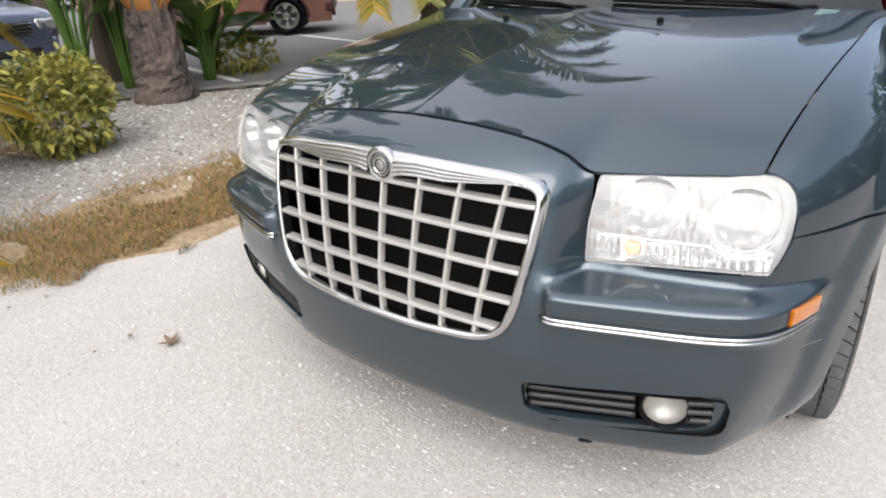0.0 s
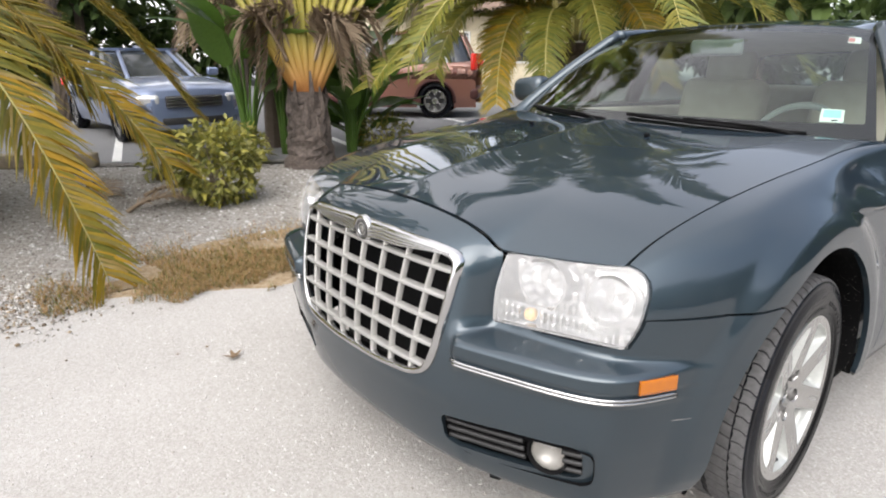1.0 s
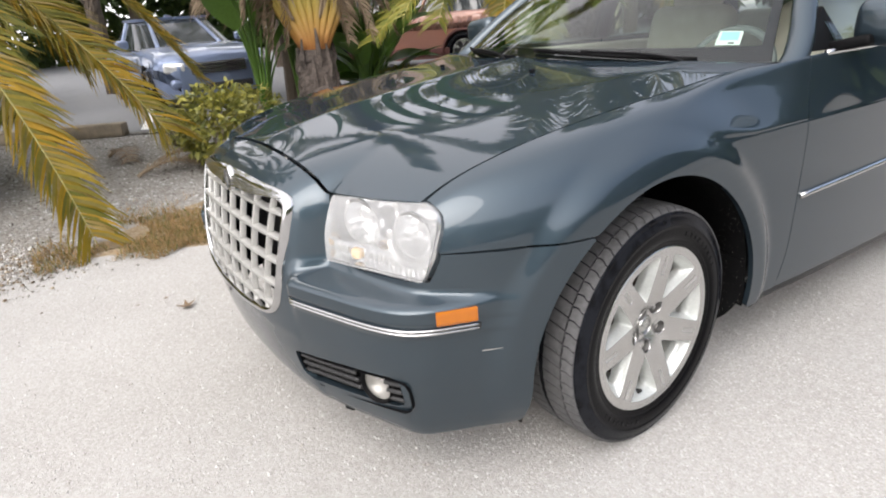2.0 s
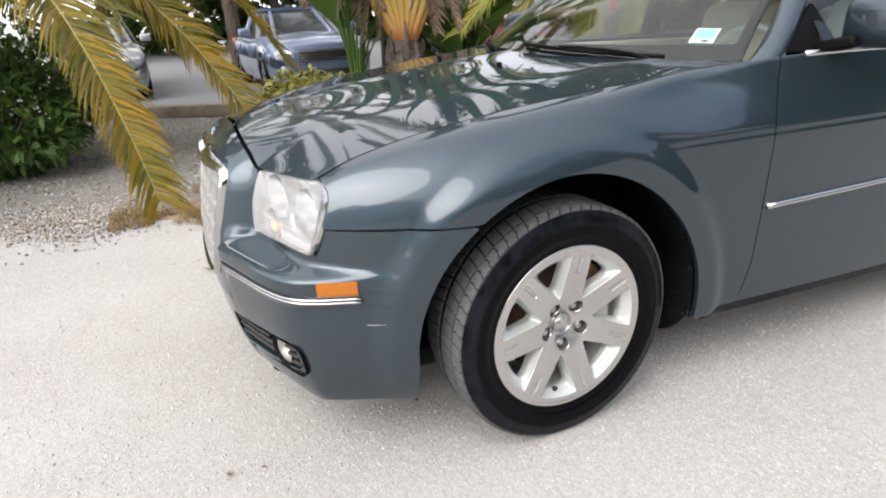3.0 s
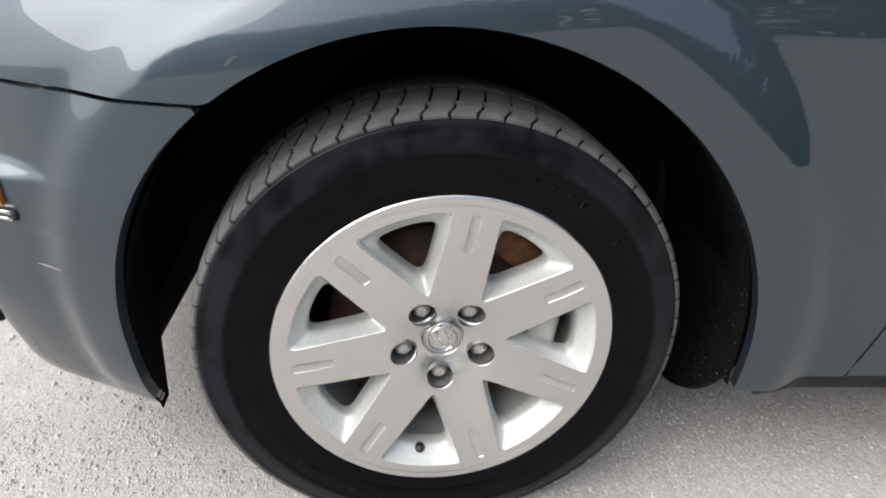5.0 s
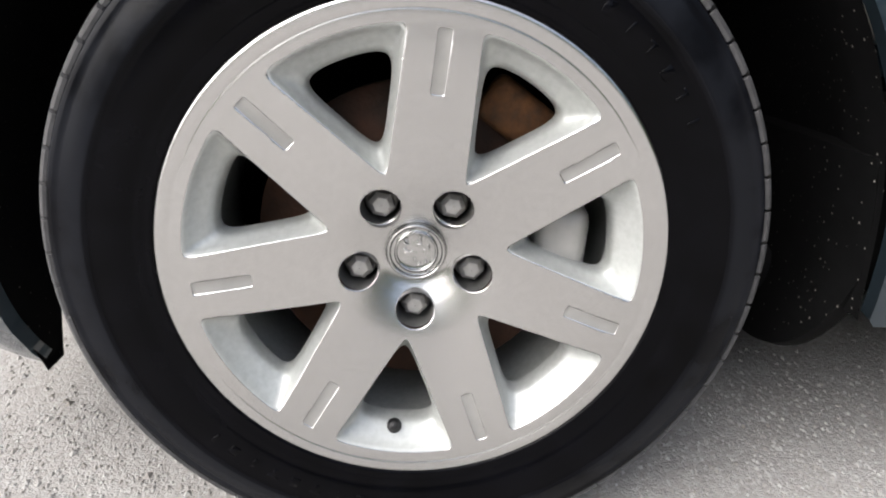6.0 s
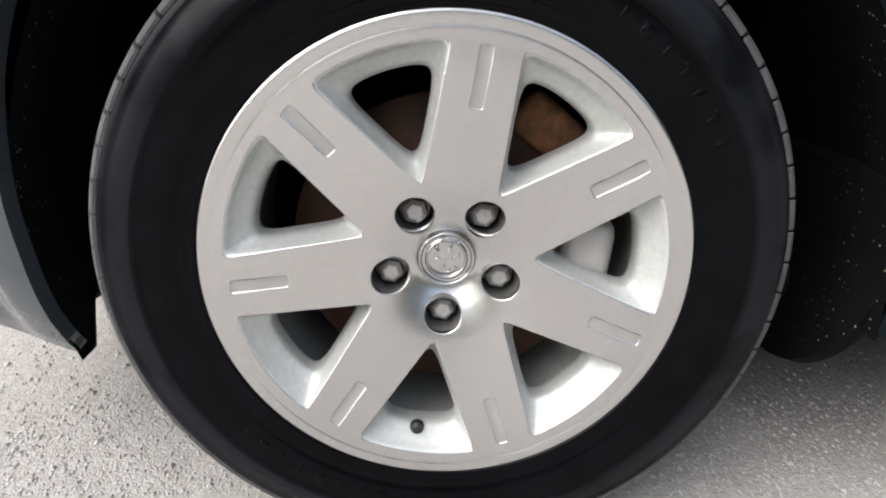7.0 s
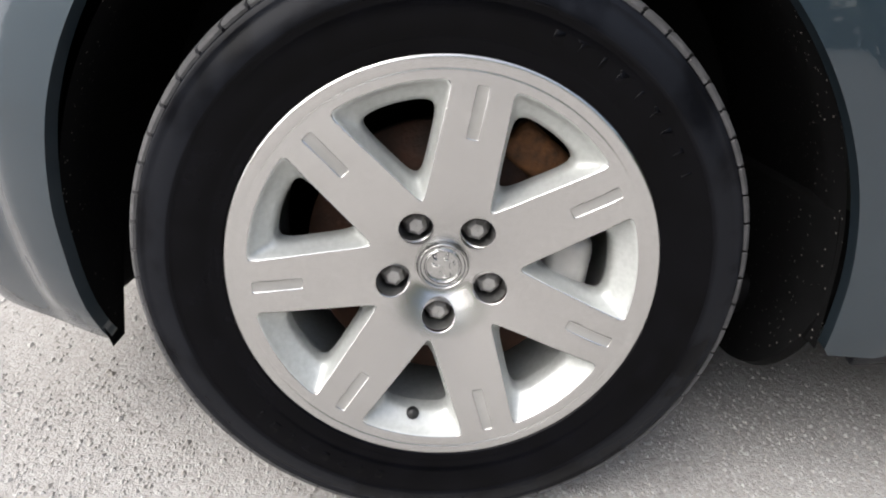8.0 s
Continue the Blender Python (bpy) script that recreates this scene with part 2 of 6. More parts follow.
GRILLE_SILVER = material("grille_silver", (0.40, 0.395, 0.38), 0.38, 0.6, vary=0.08, scale=60)
SILVER_PAINT = material("silver_wheel_paint", (0.49, 0.503, 0.487), 0.42, 0.35, vary=0.06, scale=160, spots=(0.41, 0.422, 0.405), wear=12)
ALLOY = material("machined_alloy", (0.575, 0.570, 0.56), 0.24, 1.0, vary=0.06, scale=160, bump=0.006, bump_scale=900)
RUBBER = material("tyre_rubber", (0.0015, 0.0015, 0.0022), 0.22, vary=0.6, scale=25, bump=0.02, bump_scale=300, spec=0.09)
def wall_sheen(m):
    """Bluish sheen on the outer half of the tyre wall, painted in patches as paler colour."""
    n, l = m.node_tree.nodes, m.node_tree.links
    b, tc, sp, ln = n["Principled BSDF"], n.new("ShaderNodeTexCoord"), n.new("ShaderNodeVectorMath"), n.new("ShaderNodeVectorMath")
    sp.operation, ln.operation = "MULTIPLY", "LENGTH"
    sp.inputs[1].default_value = (0, 1, 1)
    noise, rad, cut, mul, mix = n.new("ShaderNodeTexNoise"), n.new("ShaderNodeMapRange"), n.new("ShaderNodeMapRange"), n.new("ShaderNodeMath"), n.new("ShaderNodeMix")
    noise.inputs["Scale"].default_value, noise.inputs["Detail"].default_value = 14, 6
    rad.inputs[1].default_value, rad.inputs[2].default_value = 0.298, 0.306
    cut.inputs[1].default_value, cut.inputs[2].default_value, cut.inputs[3].default_value = 0.38, 0.50, 0.25
    mul.operation, mix.data_type = "MULTIPLY", "RGBA"
    mix.inputs["B"].default_value = (0.009, 0.0098, 0.0125, 1)
    l.new(tc.outputs["Object"], sp.inputs[0])
    l.new(sp.outputs[0], ln.inputs[0])
    l.new(ln.outputs["Value"], rad.inputs[0])
    l.new(tc.outputs["Object"], noise.inputs["Vector"])
    l.new(noise.outputs[0], cut.inputs[0])
    l.new(rad.outputs[0], mul.inputs[0])
    l.new(cut.outputs[0], mul.inputs[1])
    l.new(mul.outputs[0], mix.inputs["Factor"])
    l.new(b.inputs["Base Color"].links[0].from_socket, mix.inputs["A"])
    l.new(mix.outputs["Result"], b.inputs["Base Color"])


wall_sheen(RUBBER)
TREAD = material("worn_tread", (0.060, 0.059, 0.060), 0.85, vary=0.35, scale=60, bump=0.15, bump_scale=300)
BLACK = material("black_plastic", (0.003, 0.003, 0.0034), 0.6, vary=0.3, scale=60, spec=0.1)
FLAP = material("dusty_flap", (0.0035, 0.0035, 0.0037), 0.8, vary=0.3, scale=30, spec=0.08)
# pale grit thrown up by the wheel sticks to the flap in small spots
_n, _l = FLAP.node_tree.nodes, FLAP.node_tree.links
_sp, _sr, _sm, _tc = _n.new("ShaderNodeTexVoronoi"), _n.new("ShaderNodeMapRange"), _n.new("ShaderNodeMix"), _n.new("ShaderNodeTexCoord")
_sp.inputs["Scale"].default_value = 95
_sr.inputs[1].default_value, _sr.inputs[2].default_value, _sr.inputs[3].default_value, _sr.inputs[4].default_value = 0.07, 0.15, 0.6, 0.0
_sm.data_type = "RGBA"
_sm.inputs["B"].default_value = (0.34, 0.32, 0.29, 1)
_l.new(_tc.outputs["Object"], _sp.inputs["Vector"])
_l.new(_sp.outputs["Distance"], _sr.inputs[0])
_se, _sb, _sx = _n.new("ShaderNodeMapRange"), _n.new("ShaderNodeMath"), _n.new("ShaderNodeSeparateXYZ")
_se.inputs[1].default_value, _se.inputs[2].default_value, _se.inputs[3].default_value, _se.inputs[4].default_value = 0.80, 0.885, 0.22, 1.0
_sb.operation = "MULTIPLY"
_l.new(_tc.outputs["Object"], _sx.inputs[0])
_l.new(_sx.outputs[0], _se.inputs[0])
_l.new(_se.outputs[0], _sb.inputs[0])
_l.new(_sr.outputs[0], _sb.inputs[1])
_l.new(_sb.outputs[0], _sm.inputs["Factor"])
_l.new(_n["Principled BSDF"].inputs["Base Color"].links[0].from_socket, _sm.inputs["A"])
_l.new(_sm.outputs["Result"], _n["Principled BSDF"].inputs["Base Color"])
TRIM = material("dark_trim", (0.02, 0.021, 0.022), 0.45, vary=0.2, scale=50)
BULB = material("amber_bulb", (0.62, 0.40, 0.16), 0.25, vary=0.06, scale=80)
AMBER = material("amber_plastic", (0.36, 0.105, 0.002), 0.15, vary=0.06, scale=80, coat=0.6)
SLAT = material("worn_black_slat", (0.012, 0.012, 0.0125), 0.5, vary=0.2, scale=50)
FOG_BOWL = material("dull_fog_reflector", (0.30, 0.29, 0.27), 0.35, 0.4, vary=0.1, scale=60)
FOG_GLASS = glass("fog_glass", (0.96, 0.96, 0.96), 0.02)
LAMP_GLASS = glass("lamp_glass", (0.97, 0.97, 0.96), 0.02)
_t = LAMP_GLASS.node_tree
_d, _m = _t.nodes.new("ShaderNodeBsdfDiffuse"), _t.nodes.new("ShaderNodeMixShader")
_d.inputs[0].default_value = (0.9, 0.9, 0.9, 1)
_m.inputs[0].default_value = 0.19
_t.links.new(_t.nodes["Material Output"].inputs[0].links[0].from_socket, _m.inputs[1])
_t.links.new(_d.outputs[0], _m.inputs[2])
_t.links.new(_m.outputs[0], _t.nodes["Material Output"].inputs[0])
PANE = glass("car_glass", (0.58, 0.67, 0.62), 0.0, 1.75)
REFLECTOR = material("lamp_reflector", (0.49, 0.495, 0.50), 0.13, 0.95, vary=0.03, scale=30)
BEIGE = material("beige_leather", (0.45, 0.42, 0.36), 0.55, vary=0.1, scale=12, bump=0.1, bump_scale=150)
DASH = material("grey_dash", (0.15, 0.165, 0.16), 0.7, vary=0.12, scale=30)
RUST = material("rusty_iron", (0.055, 0.022, 0.011), 0.8, 0.3, vary=0.4, scale=40, spots=(0.022, 0.014, 0.010), bump=0.2)
ORANGE_RUST = material("orange_rust", (0.15, 0.060, 0.018), 0.85, 0.1, vary=0.4, scale=60, spots=(0.05, 0.025, 0.012), bump=0.2)
CALIPER = material("caliper_alloy", (0.45, 0.44, 0.42), 0.5, 0.5, vary=0.15)
CAP = material("cap_alloy", (0.52, 0.52, 0.51), 0.2, 1.0, vary=0.1, scale=120)
NUT = material("zinc_nut", (0.40, 0.395, 0.385), 0.34, 0.7, vary=0.12, scale=150)
STEEL = material("dull_steel", (0.30, 0.29, 0.28), 0.35, 0.9, vary=0.15, scale=120)
WHITE = material("white_paper", (0.8, 0.82, 0.8), 0.6, vary=0.05)
CYAN = material("pale_cyan_print", (0.35, 0.65, 0.66), 0.6, vary=0.1)

# turned finish of the wheel face: light stretches round the hub
_n = ALLOY.node_tree.nodes
_tan = _n.new("ShaderNodeTangent")
_tan.direction_type, _tan.axis = "RADIAL", "X"
_n["Principled BSDF"].inputs["Anisotropic"].default_value = 0.8
_n["Principled BSDF"].inputs["Anisotropic Rotation"].default_value = 0.25
ALLOY.node_tree.links.new(_tan.outputs[0], _n["Principled BSDF"].inputs["Tangent"])

# ---- ground ----
def gravel(name, tones, cell, bump, patch):
    """Loose crushed stone: cells of many tones, dusty patches, fine relief."""
    m = bpy.data.materials.new(name)
    m.use_nodes = True
    t = m.node_tree
    n, l = t.nodes, t.links
    b = n["Principled BSDF"]
    b.inputs["Roughness"].default_value = 0.95
    b.inputs["Specular IOR Level"].default_value = 0.2
    tc = n.new("ShaderNodeTexCoord")
    v1, v2, n1, n2 = n.new("ShaderNodeTexVoronoi"), n.new("ShaderNodeTexVoronoi"), n.new("ShaderNodeTexNoise"), n.new("ShaderNodeTexNoise")
    v1.inputs["Scale"].default_value, v2.inputs["Scale"].default_value = cell, cell * 2.7
    n1.inputs["Scale"].default_value, n1.inputs["Detail"].default_value = patch, 8
    n2.inputs["Scale"].default_value, n2.inputs["Detail"].default_value = cell * 1.5, 5
    for k in (v1, v2, n1, n2):
        l.new(tc.outputs["Object"], k.inputs["Vector"])
    r1 = n.new("ShaderNodeValToRGB")
    els = r1.color_ramp.elements
    els[0].position, els[0].color = 0.0, (*tones[0], 1)
    els[1].position, els[1].color = 1.0, (*tones[-1], 1)
    for i, c in enumerate(tones[1:-1]):
        e = els.new((i + 1) / (len(tones) - 1))
        e.color = (*c, 1)
    sep = n.new("ShaderNodeSeparateColor")
    l.new(v1.outputs["Color"], sep.inputs[0])
    mixf = n.new("ShaderNodeMix")
    mixf.inputs["Factor"].default_value = 0.55
    l.new(sep.outputs[0], mixf.inputs["A"])
    l.new(n1.outputs[0], mixf.inputs["B"])
    l.new(mixf.outputs[0], r1.inputs[0])
    soft = n.new("ShaderNodeMix")
    soft.data_type, soft.blend_type = "RGBA", "MULTIPLY"
    soft.inputs["Factor"].default_value = 0.42
    rr = n.new("ShaderNodeMapRange")
    rr.inputs[1].default_value, rr.inputs[2].default_value, rr.inputs[3].default_value, rr.inputs[4].default_value = 0.3, 0.7, 0.62, 1.0
    l.new(n2.outputs[0], rr.inputs[0])
    l.new(r1.outputs[0], soft.inputs["A"])
    l.new(rr.outputs[0], soft.inputs["B"])
    l.new(soft.outputs["Result"], b.inputs["Base Color"])
    add = n.new("ShaderNodeMath")
    add.operation = "ADD"
    l.new(v1.outputs["Distance"], add.inputs[0])
    l.new(v2.outputs["Distance"], add.inputs[1])
    bp = n.new("ShaderNodeBump")
    bp.invert = True
    bp.inputs["Strength"].default_value, bp.inputs["Distance"].default_value = bump, 0.006
    l.new(add.outputs[0], bp.inputs["Height"])
    l.new(bp.outputs[0], b.inputs["Normal"])
    return m


SHELL = gravel("crushed_shell", [(0.255, 0.238, 0.217), (0.345, 0.331, 0.311), (0.405, 0.393, 0.375), (0.455, 0.445, 0.43)], 125, 0.34, 1.3)
BED = gravel("bed_gravel", [(0.13, 0.112, 0.094), (0.24, 0.22, 0.196), (0.335, 0.318, 0.293), (0.43, 0.417, 0.394)], 42, 1.0, 1.1)
ASPHALT = gravel("asphalt", [(0.17, 0.17, 0.175), (0.205, 0.205, 0.21), (0.235, 0.235, 0.24), (0.27, 0.27, 0.27)], 90, 0.3, 0.5)
LINE_PAINT = material("road_paint", (0.72, 0.72, 0.70), 0.8, vary=0.15, scale=20)
DRY_GRASS = gravel("grass_soil", [(0.15, 0.10, 0.055), (0.24, 0.175, 0.105), (0.31, 0.245, 0.165), (0.38, 0.33, 0.25)], 45, 0.8, 3.2)


def outline(pts, z):
    """A flat sheet over an outline."""
    return np.array([(x, y, z) for x, y in pts]), [list(range(len(pts)))]


def wavy(pts, z, amp, step_len=0.12, seed=3):
    """A flat sheet with an uneven edge."""
    p = np.array(pts + [pts[0]], float)
    l = np.concatenate([[0], np.cumsum(np.hypot(*np.diff(p, axis=0).T))])
    q = np.arange(0, l[-1], step_len)
    x, y = np.interp(q, l, p[:, 0]), np.interp(q, l, p[:, 1])
    out = []
    for a, b in zip(x, y):
        d = noise.noise_vector((a * 3.1, b * 3.1, seed)) + 0.5 * noise.noise_vector((a * 9, b * 9, seed + 5))
        out.append((a + amp * d.x, b + amp * d.y, z))
    return np.array(out), [list(range(len(out)))]


def mound(pts, z, amp, step_len, seed):
    """A low heap whose uneven edge runs out under the ground."""
    o = wavy(pts, z, amp, step_len, seed)[0]
    t = np.roll(o, -2, 0) - np.roll(o, 2, 0)
    inw = np.stack([-t[:, 1], t[:, 0], 0 * t[:, 0]], -1) / np.linalg.norm(t, axis=1)[:, None]
    area = (o[:, 0] * np.roll(o[:, 1], -1) - np.roll(o[:, 0], -1) * o[:, 1]).sum()
    inner = o + inw * 0.10 * np.sign(area)
    o[:, 2] = -0.004
    n = len(o)
    return np.concatenate([o, inner]), [[i, (i + 1) % n, n + (i + 1) % n, n + i] for i in range(n)] + [list(range(n, 2 * n))]


ground = tagged(piece("ground", outline([(-400, -400), (400, -400), (400, 400), (-400, 400)], 0.0), SHELL), "pale crushed shell ground", "ground", kind="structure")
edge = lambda y: -7.03 + y * 0.62
BED_POLY = [(-2.45, -1.75), (-2.38, -0.5), (-2.28, 1.0), (-2.1, 3.0), (-1.5, 7.0), (-0.5, 13), (edge(13) + 1, 13), (edge(0.5), 0.5), (edge(-2), -2), (edge(-7), -7), (-6.0, -9.0), (-4.0, -5.0), (-2.95, -3.2), (-2.68, -2.4)]
tagged(piece("planting_bed", wavy(BED_POLY, 0.006, 0.10), BED), "grey-white gravel planting bed", "planting bed", kind="structure")
tagged(piece("parking_lot", outline([(edge(-40), -40), (edge(40), 40), (-60, 40), (-60, -40)], 0.012), ASPHALT), "dark asphalt parking lot", "parking lot", kind="structure")
lot_dir = np.array([-0.97, 0.24])
for k in range(-2, 4):
    y0 = 0.05 + k * 2.75
    a = np.array([edge(y0) - 0.12, y0])
    b = a + lot_dir * 5.2
    s = np.array([0.03, 0.05])
    tagged(piece("lot_line", outline([tuple(a - s), tuple(a + s), tuple(b + s), tuple(b - s)], 0.017), LINE_PAINT), "worn white parking line", "road marking", kind="structure")


def pebbles(name, label, count, region, size, mat, seed, z=0.0):
    """Loose stones strewn over a region; many small bodies in one."""
    r = random.Random(seed)
    base = np.array([(1, 0, 0), (-1, 0, 0), (0, 1, 0), (0, -1, 0), (0, 0, 0.75), (0, 0, -0.5)], float)
    tri = [[0, 2, 4], [2, 1, 4], [1, 3, 4], [3, 0, 4], [2, 0, 5], [1, 2, 5], [3, 1, 5], [0, 3, 5]]
    verts, faces = [], []
    for _ in range(count):
        x, y = region(r)
        s = size * (0.4 + 1.2 * r.random() ** 2)
        a = r.random() * 6.28
        c, d = math.cos(a), math.sin(a)
        k = len(verts)
        for v in base:
            q = v * (1 + 0.5 * (r.random() - 0.5))
            verts.append((x + s * (c * q[0] - d * q[1]), y + s * 0.7 * (d * q[0] + c * q[1]), z + s * 0.6 * q[2] + s * 0.12))
        faces += [[i + k for i in f] for f in tri]
    return tagged(piece(name, (verts, faces), mat, smooth=False), label, "gravel", kind="stuff")


def island_material(name, stops, rough=0.9, spec=0.3, trans=0.0):
    """Colour picked piece by piece from a row of tones."""
    m = bpy.data.materials.new(name)
    m.use_nodes = True
    t = m.node_tree
    n, l = t.nodes, t.links
    b = n["Principled BSDF"]
    b.inputs["Roughness"].default_value = rough
    b.inputs["Specular IOR Level"].default_value = spec
    g, r = n.new("ShaderNodeNewGeometry"), n.new("ShaderNodeValToRGB")
    els = r.color_ramp.elements
    els[0].color, els[1].color = (*stops[0], 1), (*stops[-1], 1)
    for i, c in enumerate(stops[1:-1]):
        els.new((i + 1) / (len(stops) - 1)).color = (*c, 1)
    l.new(g.outputs["Random Per Island"], r.inputs[0])
    tc, nz, mx = n.new("ShaderNodeTexCoord"), n.new("ShaderNodeTexNoise"), n.new("ShaderNodeMix")
    nz.inputs["Scale"].default_value = 30
    l.new(tc.outputs["Object"], nz.inputs["Vector"])
    mx.data_type, mx.blend_type = "RGBA", "MULTIPLY"
    mx.inputs["Factor"].default_value = 0.35
    l.new(r.outputs[0], mx.inputs["A"])
    l.new(nz.outputs[0], mx.inputs["B"])
    l.new(mx.outputs["Result"], b.inputs["Base Color"])
    if trans:
        tr, ms = n.new("ShaderNodeBsdfTranslucent"), n.new("ShaderNodeMixShader")
        ms.inputs[0].default_value = trans
        l.new(mx.outputs["Result"], tr.inputs[0])
        l.new(b.outputs[0], ms.inputs[1])
        l.new(tr.outputs[0], ms.inputs[2])
        l.new(ms.outputs[0], n["Material Output"].inputs[0])
    return m


STONE = island_material("loose_stone", [(0.33, 0.308, 0.28), (0.415, 0.40, 0.38), (0.465, 0.452, 0.432), (0.54, 0.53, 0.512)])
BED_STONE = island_material("bed_stone", [(0.12, 0.10, 0.085), (0.29, 0.272, 0.248), (0.42, 0.405, 0.382), (0.56, 0.55, 0.53)])
pebbles("shell_gravel", "loose pale shell bits on the drive", 9000, lambda r: (r.uniform(-0.4, 1.9), r.uniform(-1.6, 1.4)), 0.0042, STONE, 1)
pebbles("shell_gravel", "fine loose shell grit round the wheel", 15000, lambda r: (r.uniform(0.6, 1.45), r.uniform(-0.85, 0.75)), 0.0034, STONE, 4)
pebbles("shell_gravel", "loose pale shell bits on the drive", 5000, lambda r: (r.uniform(-2.3, 0.9), r.uniform(-2.2, -0.3)), 0.006, STONE, 2)


def in_bed(r):
    while True:
        x, y = r.uniform(-7.4, -2.45), r.uniform(-4.5, 3.5)
        if x > edge(y) + 0.25 and x < -2.5 + 0.2 * math.sin(y * 3):
            return x, y


pebbles("bed_stones", "mixed grey stones and shell bits in the planting bed", 14000, in_bed, 0.017, BED_STONE, 3, 0.006)

EDGE_LINE = np.array([(-2.15, -1.4), (-2.5, -1.75), (-2.7, -2.4), (-2.95, -3.2), (-4.0, -5.0)])


def along_edge(r):
    t = r.random() * 4
    i = min(int(t), 3)
    p = EDGE_LINE[i] + (EDGE_LINE[i + 1] - EDGE_LINE[i]) * (t - i)
    return p[0] + r.gauss(-0.05, 0.22), p[1] + r.gauss(0, 0.16)


pebbles("edge_gravel", "scattered stones where the bed runs into the drive", 5200, along_edge, 0.012, BED_STONE, 6, 0.004)
LITTER = island_material("leaf_litter", [(0.13, 0.09, 0.055), (0.24, 0.18, 0.12), (0.07, 0.05, 0.035), (0.32, 0.26, 0.18)], 0.95, 0.15)
pebbles("leaf_litter", "brown bits of dead leaf and twig along the bed edge", 2600, along_edge, 0.013, LITTER, 7, 0.004)

# dry grass strip between the drive and the bed
GRASS = island_material("dry_grass_blades", [(0.30, 0.175, 0.07), (0.44, 0.29, 0.14), (0.22, 0.14, 0.055), (0.36, 0.23, 0.11), (0.13, 0.14, 0.04), (0.09, 0.115, 0.03)], 0.8, 0.2, 0.25)
tagged(piece("grass_soil", mound([(-1.72, -0.35), (-1.66, 0.6), (-1.6, 2.0), (-1.45, 4.4), (-2.4, 4.4), (-2.7, 2.0), (-2.92, 0.5), (-2.95, -0.4), (-2.62, -0.95), (-2.2, -1.3), (-2.05, -0.95)], 0.010, 0.05, 0.06, 9), DRY_GRASS, smooth=False), "dry straw-brown soil under sparse grass", "soil", kind="structure")
gv, gf = [], []
gr = random.Random(11)
for _ in range(72000):
    y = gr.uniform(-1.45, 4.3)
    near = -1.72 - 0.35 * max(0, -0.35 - y) + 0.05 * math.sin(y * 7) + 0.07 * max(0, y - 1.9)
    x = near - (abs(gr.gauss(0.48, 0.36)) - 0.07) * (1.0 if y > -0.9 else 0.55)
    if noise.noise((x * 2.6, y * 2.6, 4)) < -0.18 or (y < -0.9 and gr.random() < 0.7):
        continue
    h, a, lean = gr.uniform(0.012, 0.055), gr.random() * 6.28, gr.uniform(0.3, 1.6)
    w = 0.0022
    c, s = math.cos(a), math.sin(a)
    k = len(gv)
    gv += [(x - s * w, y + c * w, 0.008), (x + s * w, y - c * w, 0.008), (x + c * h * lean * 0.5 + s * w * 0.6, y + s * h * lean * 0.5 - c * w * 0.6, 0.008 + h * 0.6), (x + c * h * lean * 0.5 - s * w * 0.6, y + s * h * lean * 0.5 + c * w * 0.6, 0.008 + h * 0.6), (x + c * h * lean * 1.1, y + s * h * lean * 1.1, 0.008 + h * 0.8)]
    gf += [[k, k + 1, k + 2, k + 3], [k + 3, k + 2, k + 4]]
tagged(piece("grass", (gv, gf), GRASS, smooth=False), "sparse dry yellow-brown grass strip", "grass", kind="stuff")

# fallen leaves on the drive
DEAD = island_material("dead_leaf", [(0.10, 0.07, 0.045), (0.20, 0.14, 0.09)], 0.9, 0.2)


def leaf_blade(length, width, bend=0.15, fold=0.2, n=5):
    """One leaf along +x, pointed at both ends, folded on its midrib."""
    t = np.linspace(0, 1, n)
    w = width * np.sin(np.pi * (0.06 + 0.94 * t) ** 0.8) * 0.5
    w[-1] = width * 0.02
    x, z = t * length, -bend * length * t ** 2
    left, mid, right = np.stack([x, w, z + fold * w], -1), np.stack([x, 0 * w, z], -1), np.stack([x, -w, z + fold * w], -1)
    v = np.concatenate([left, mid, right])
    f = [[i, i + 1, n + i + 1, n + i][::-1] for i in range(n - 1)] + [[n + i, n + i + 1, 2 * n + i + 1, 2 * n + i][::-1] for i in range(n - 1)]
    return v, f


for x, y, s in ((-1.035, -0.876, 0.85), (-1.20, -0.935, 0.28), (-1.21, -1.06, 0.22), (0.637, -0.937, 0.25), (0.651, -0.843, 0.2)):
    arms = [moved(leaf_blade(0.055 * s, 0.022 * s, -0.3), pose(0, 0, 0.004, 0, 0, a)) for a in (10, 70, 150, 215, 300)]
    ob = piece("fallen_leaf", moved(join(*arms), pose(x, y, 0.006, 0, 0, 40 * x)), DEAD)
    tagged(ob, "curled dry brown leaf lying on the shell drive", "leaf", "fallen leaves")

# ---- sedan: the front axle lies at y = 0, its nose points to -y ----
sedan = thing("sedan", "steel blue four-door sedan with chrome grille parked on shell gravel", "car")

# plan line of the bumper, from the nose round the corner to the wheel arch
PLAN = [(0, -0.885), (0.2, -0.879), (0.402, -0.849), (0.565, -0.797), (0.695, -0.748), (0.768, -0.698), (0.806, -0.630), (0.832, -0.555), (0.872, -0.43), (0.908, -0.28), (0.916, -0.2)]
_arc = np.concatenate([[0], np.cumsum(np.hypot(*np.diff(np.array(PLAN), axis=0).T))])
S_END = _arc[-1]
plan = spline(_arc, np.array(PLAN))
plan_x_to_s = lambda x: np.interp(x, [p[0] for p in PLAN], _arc)

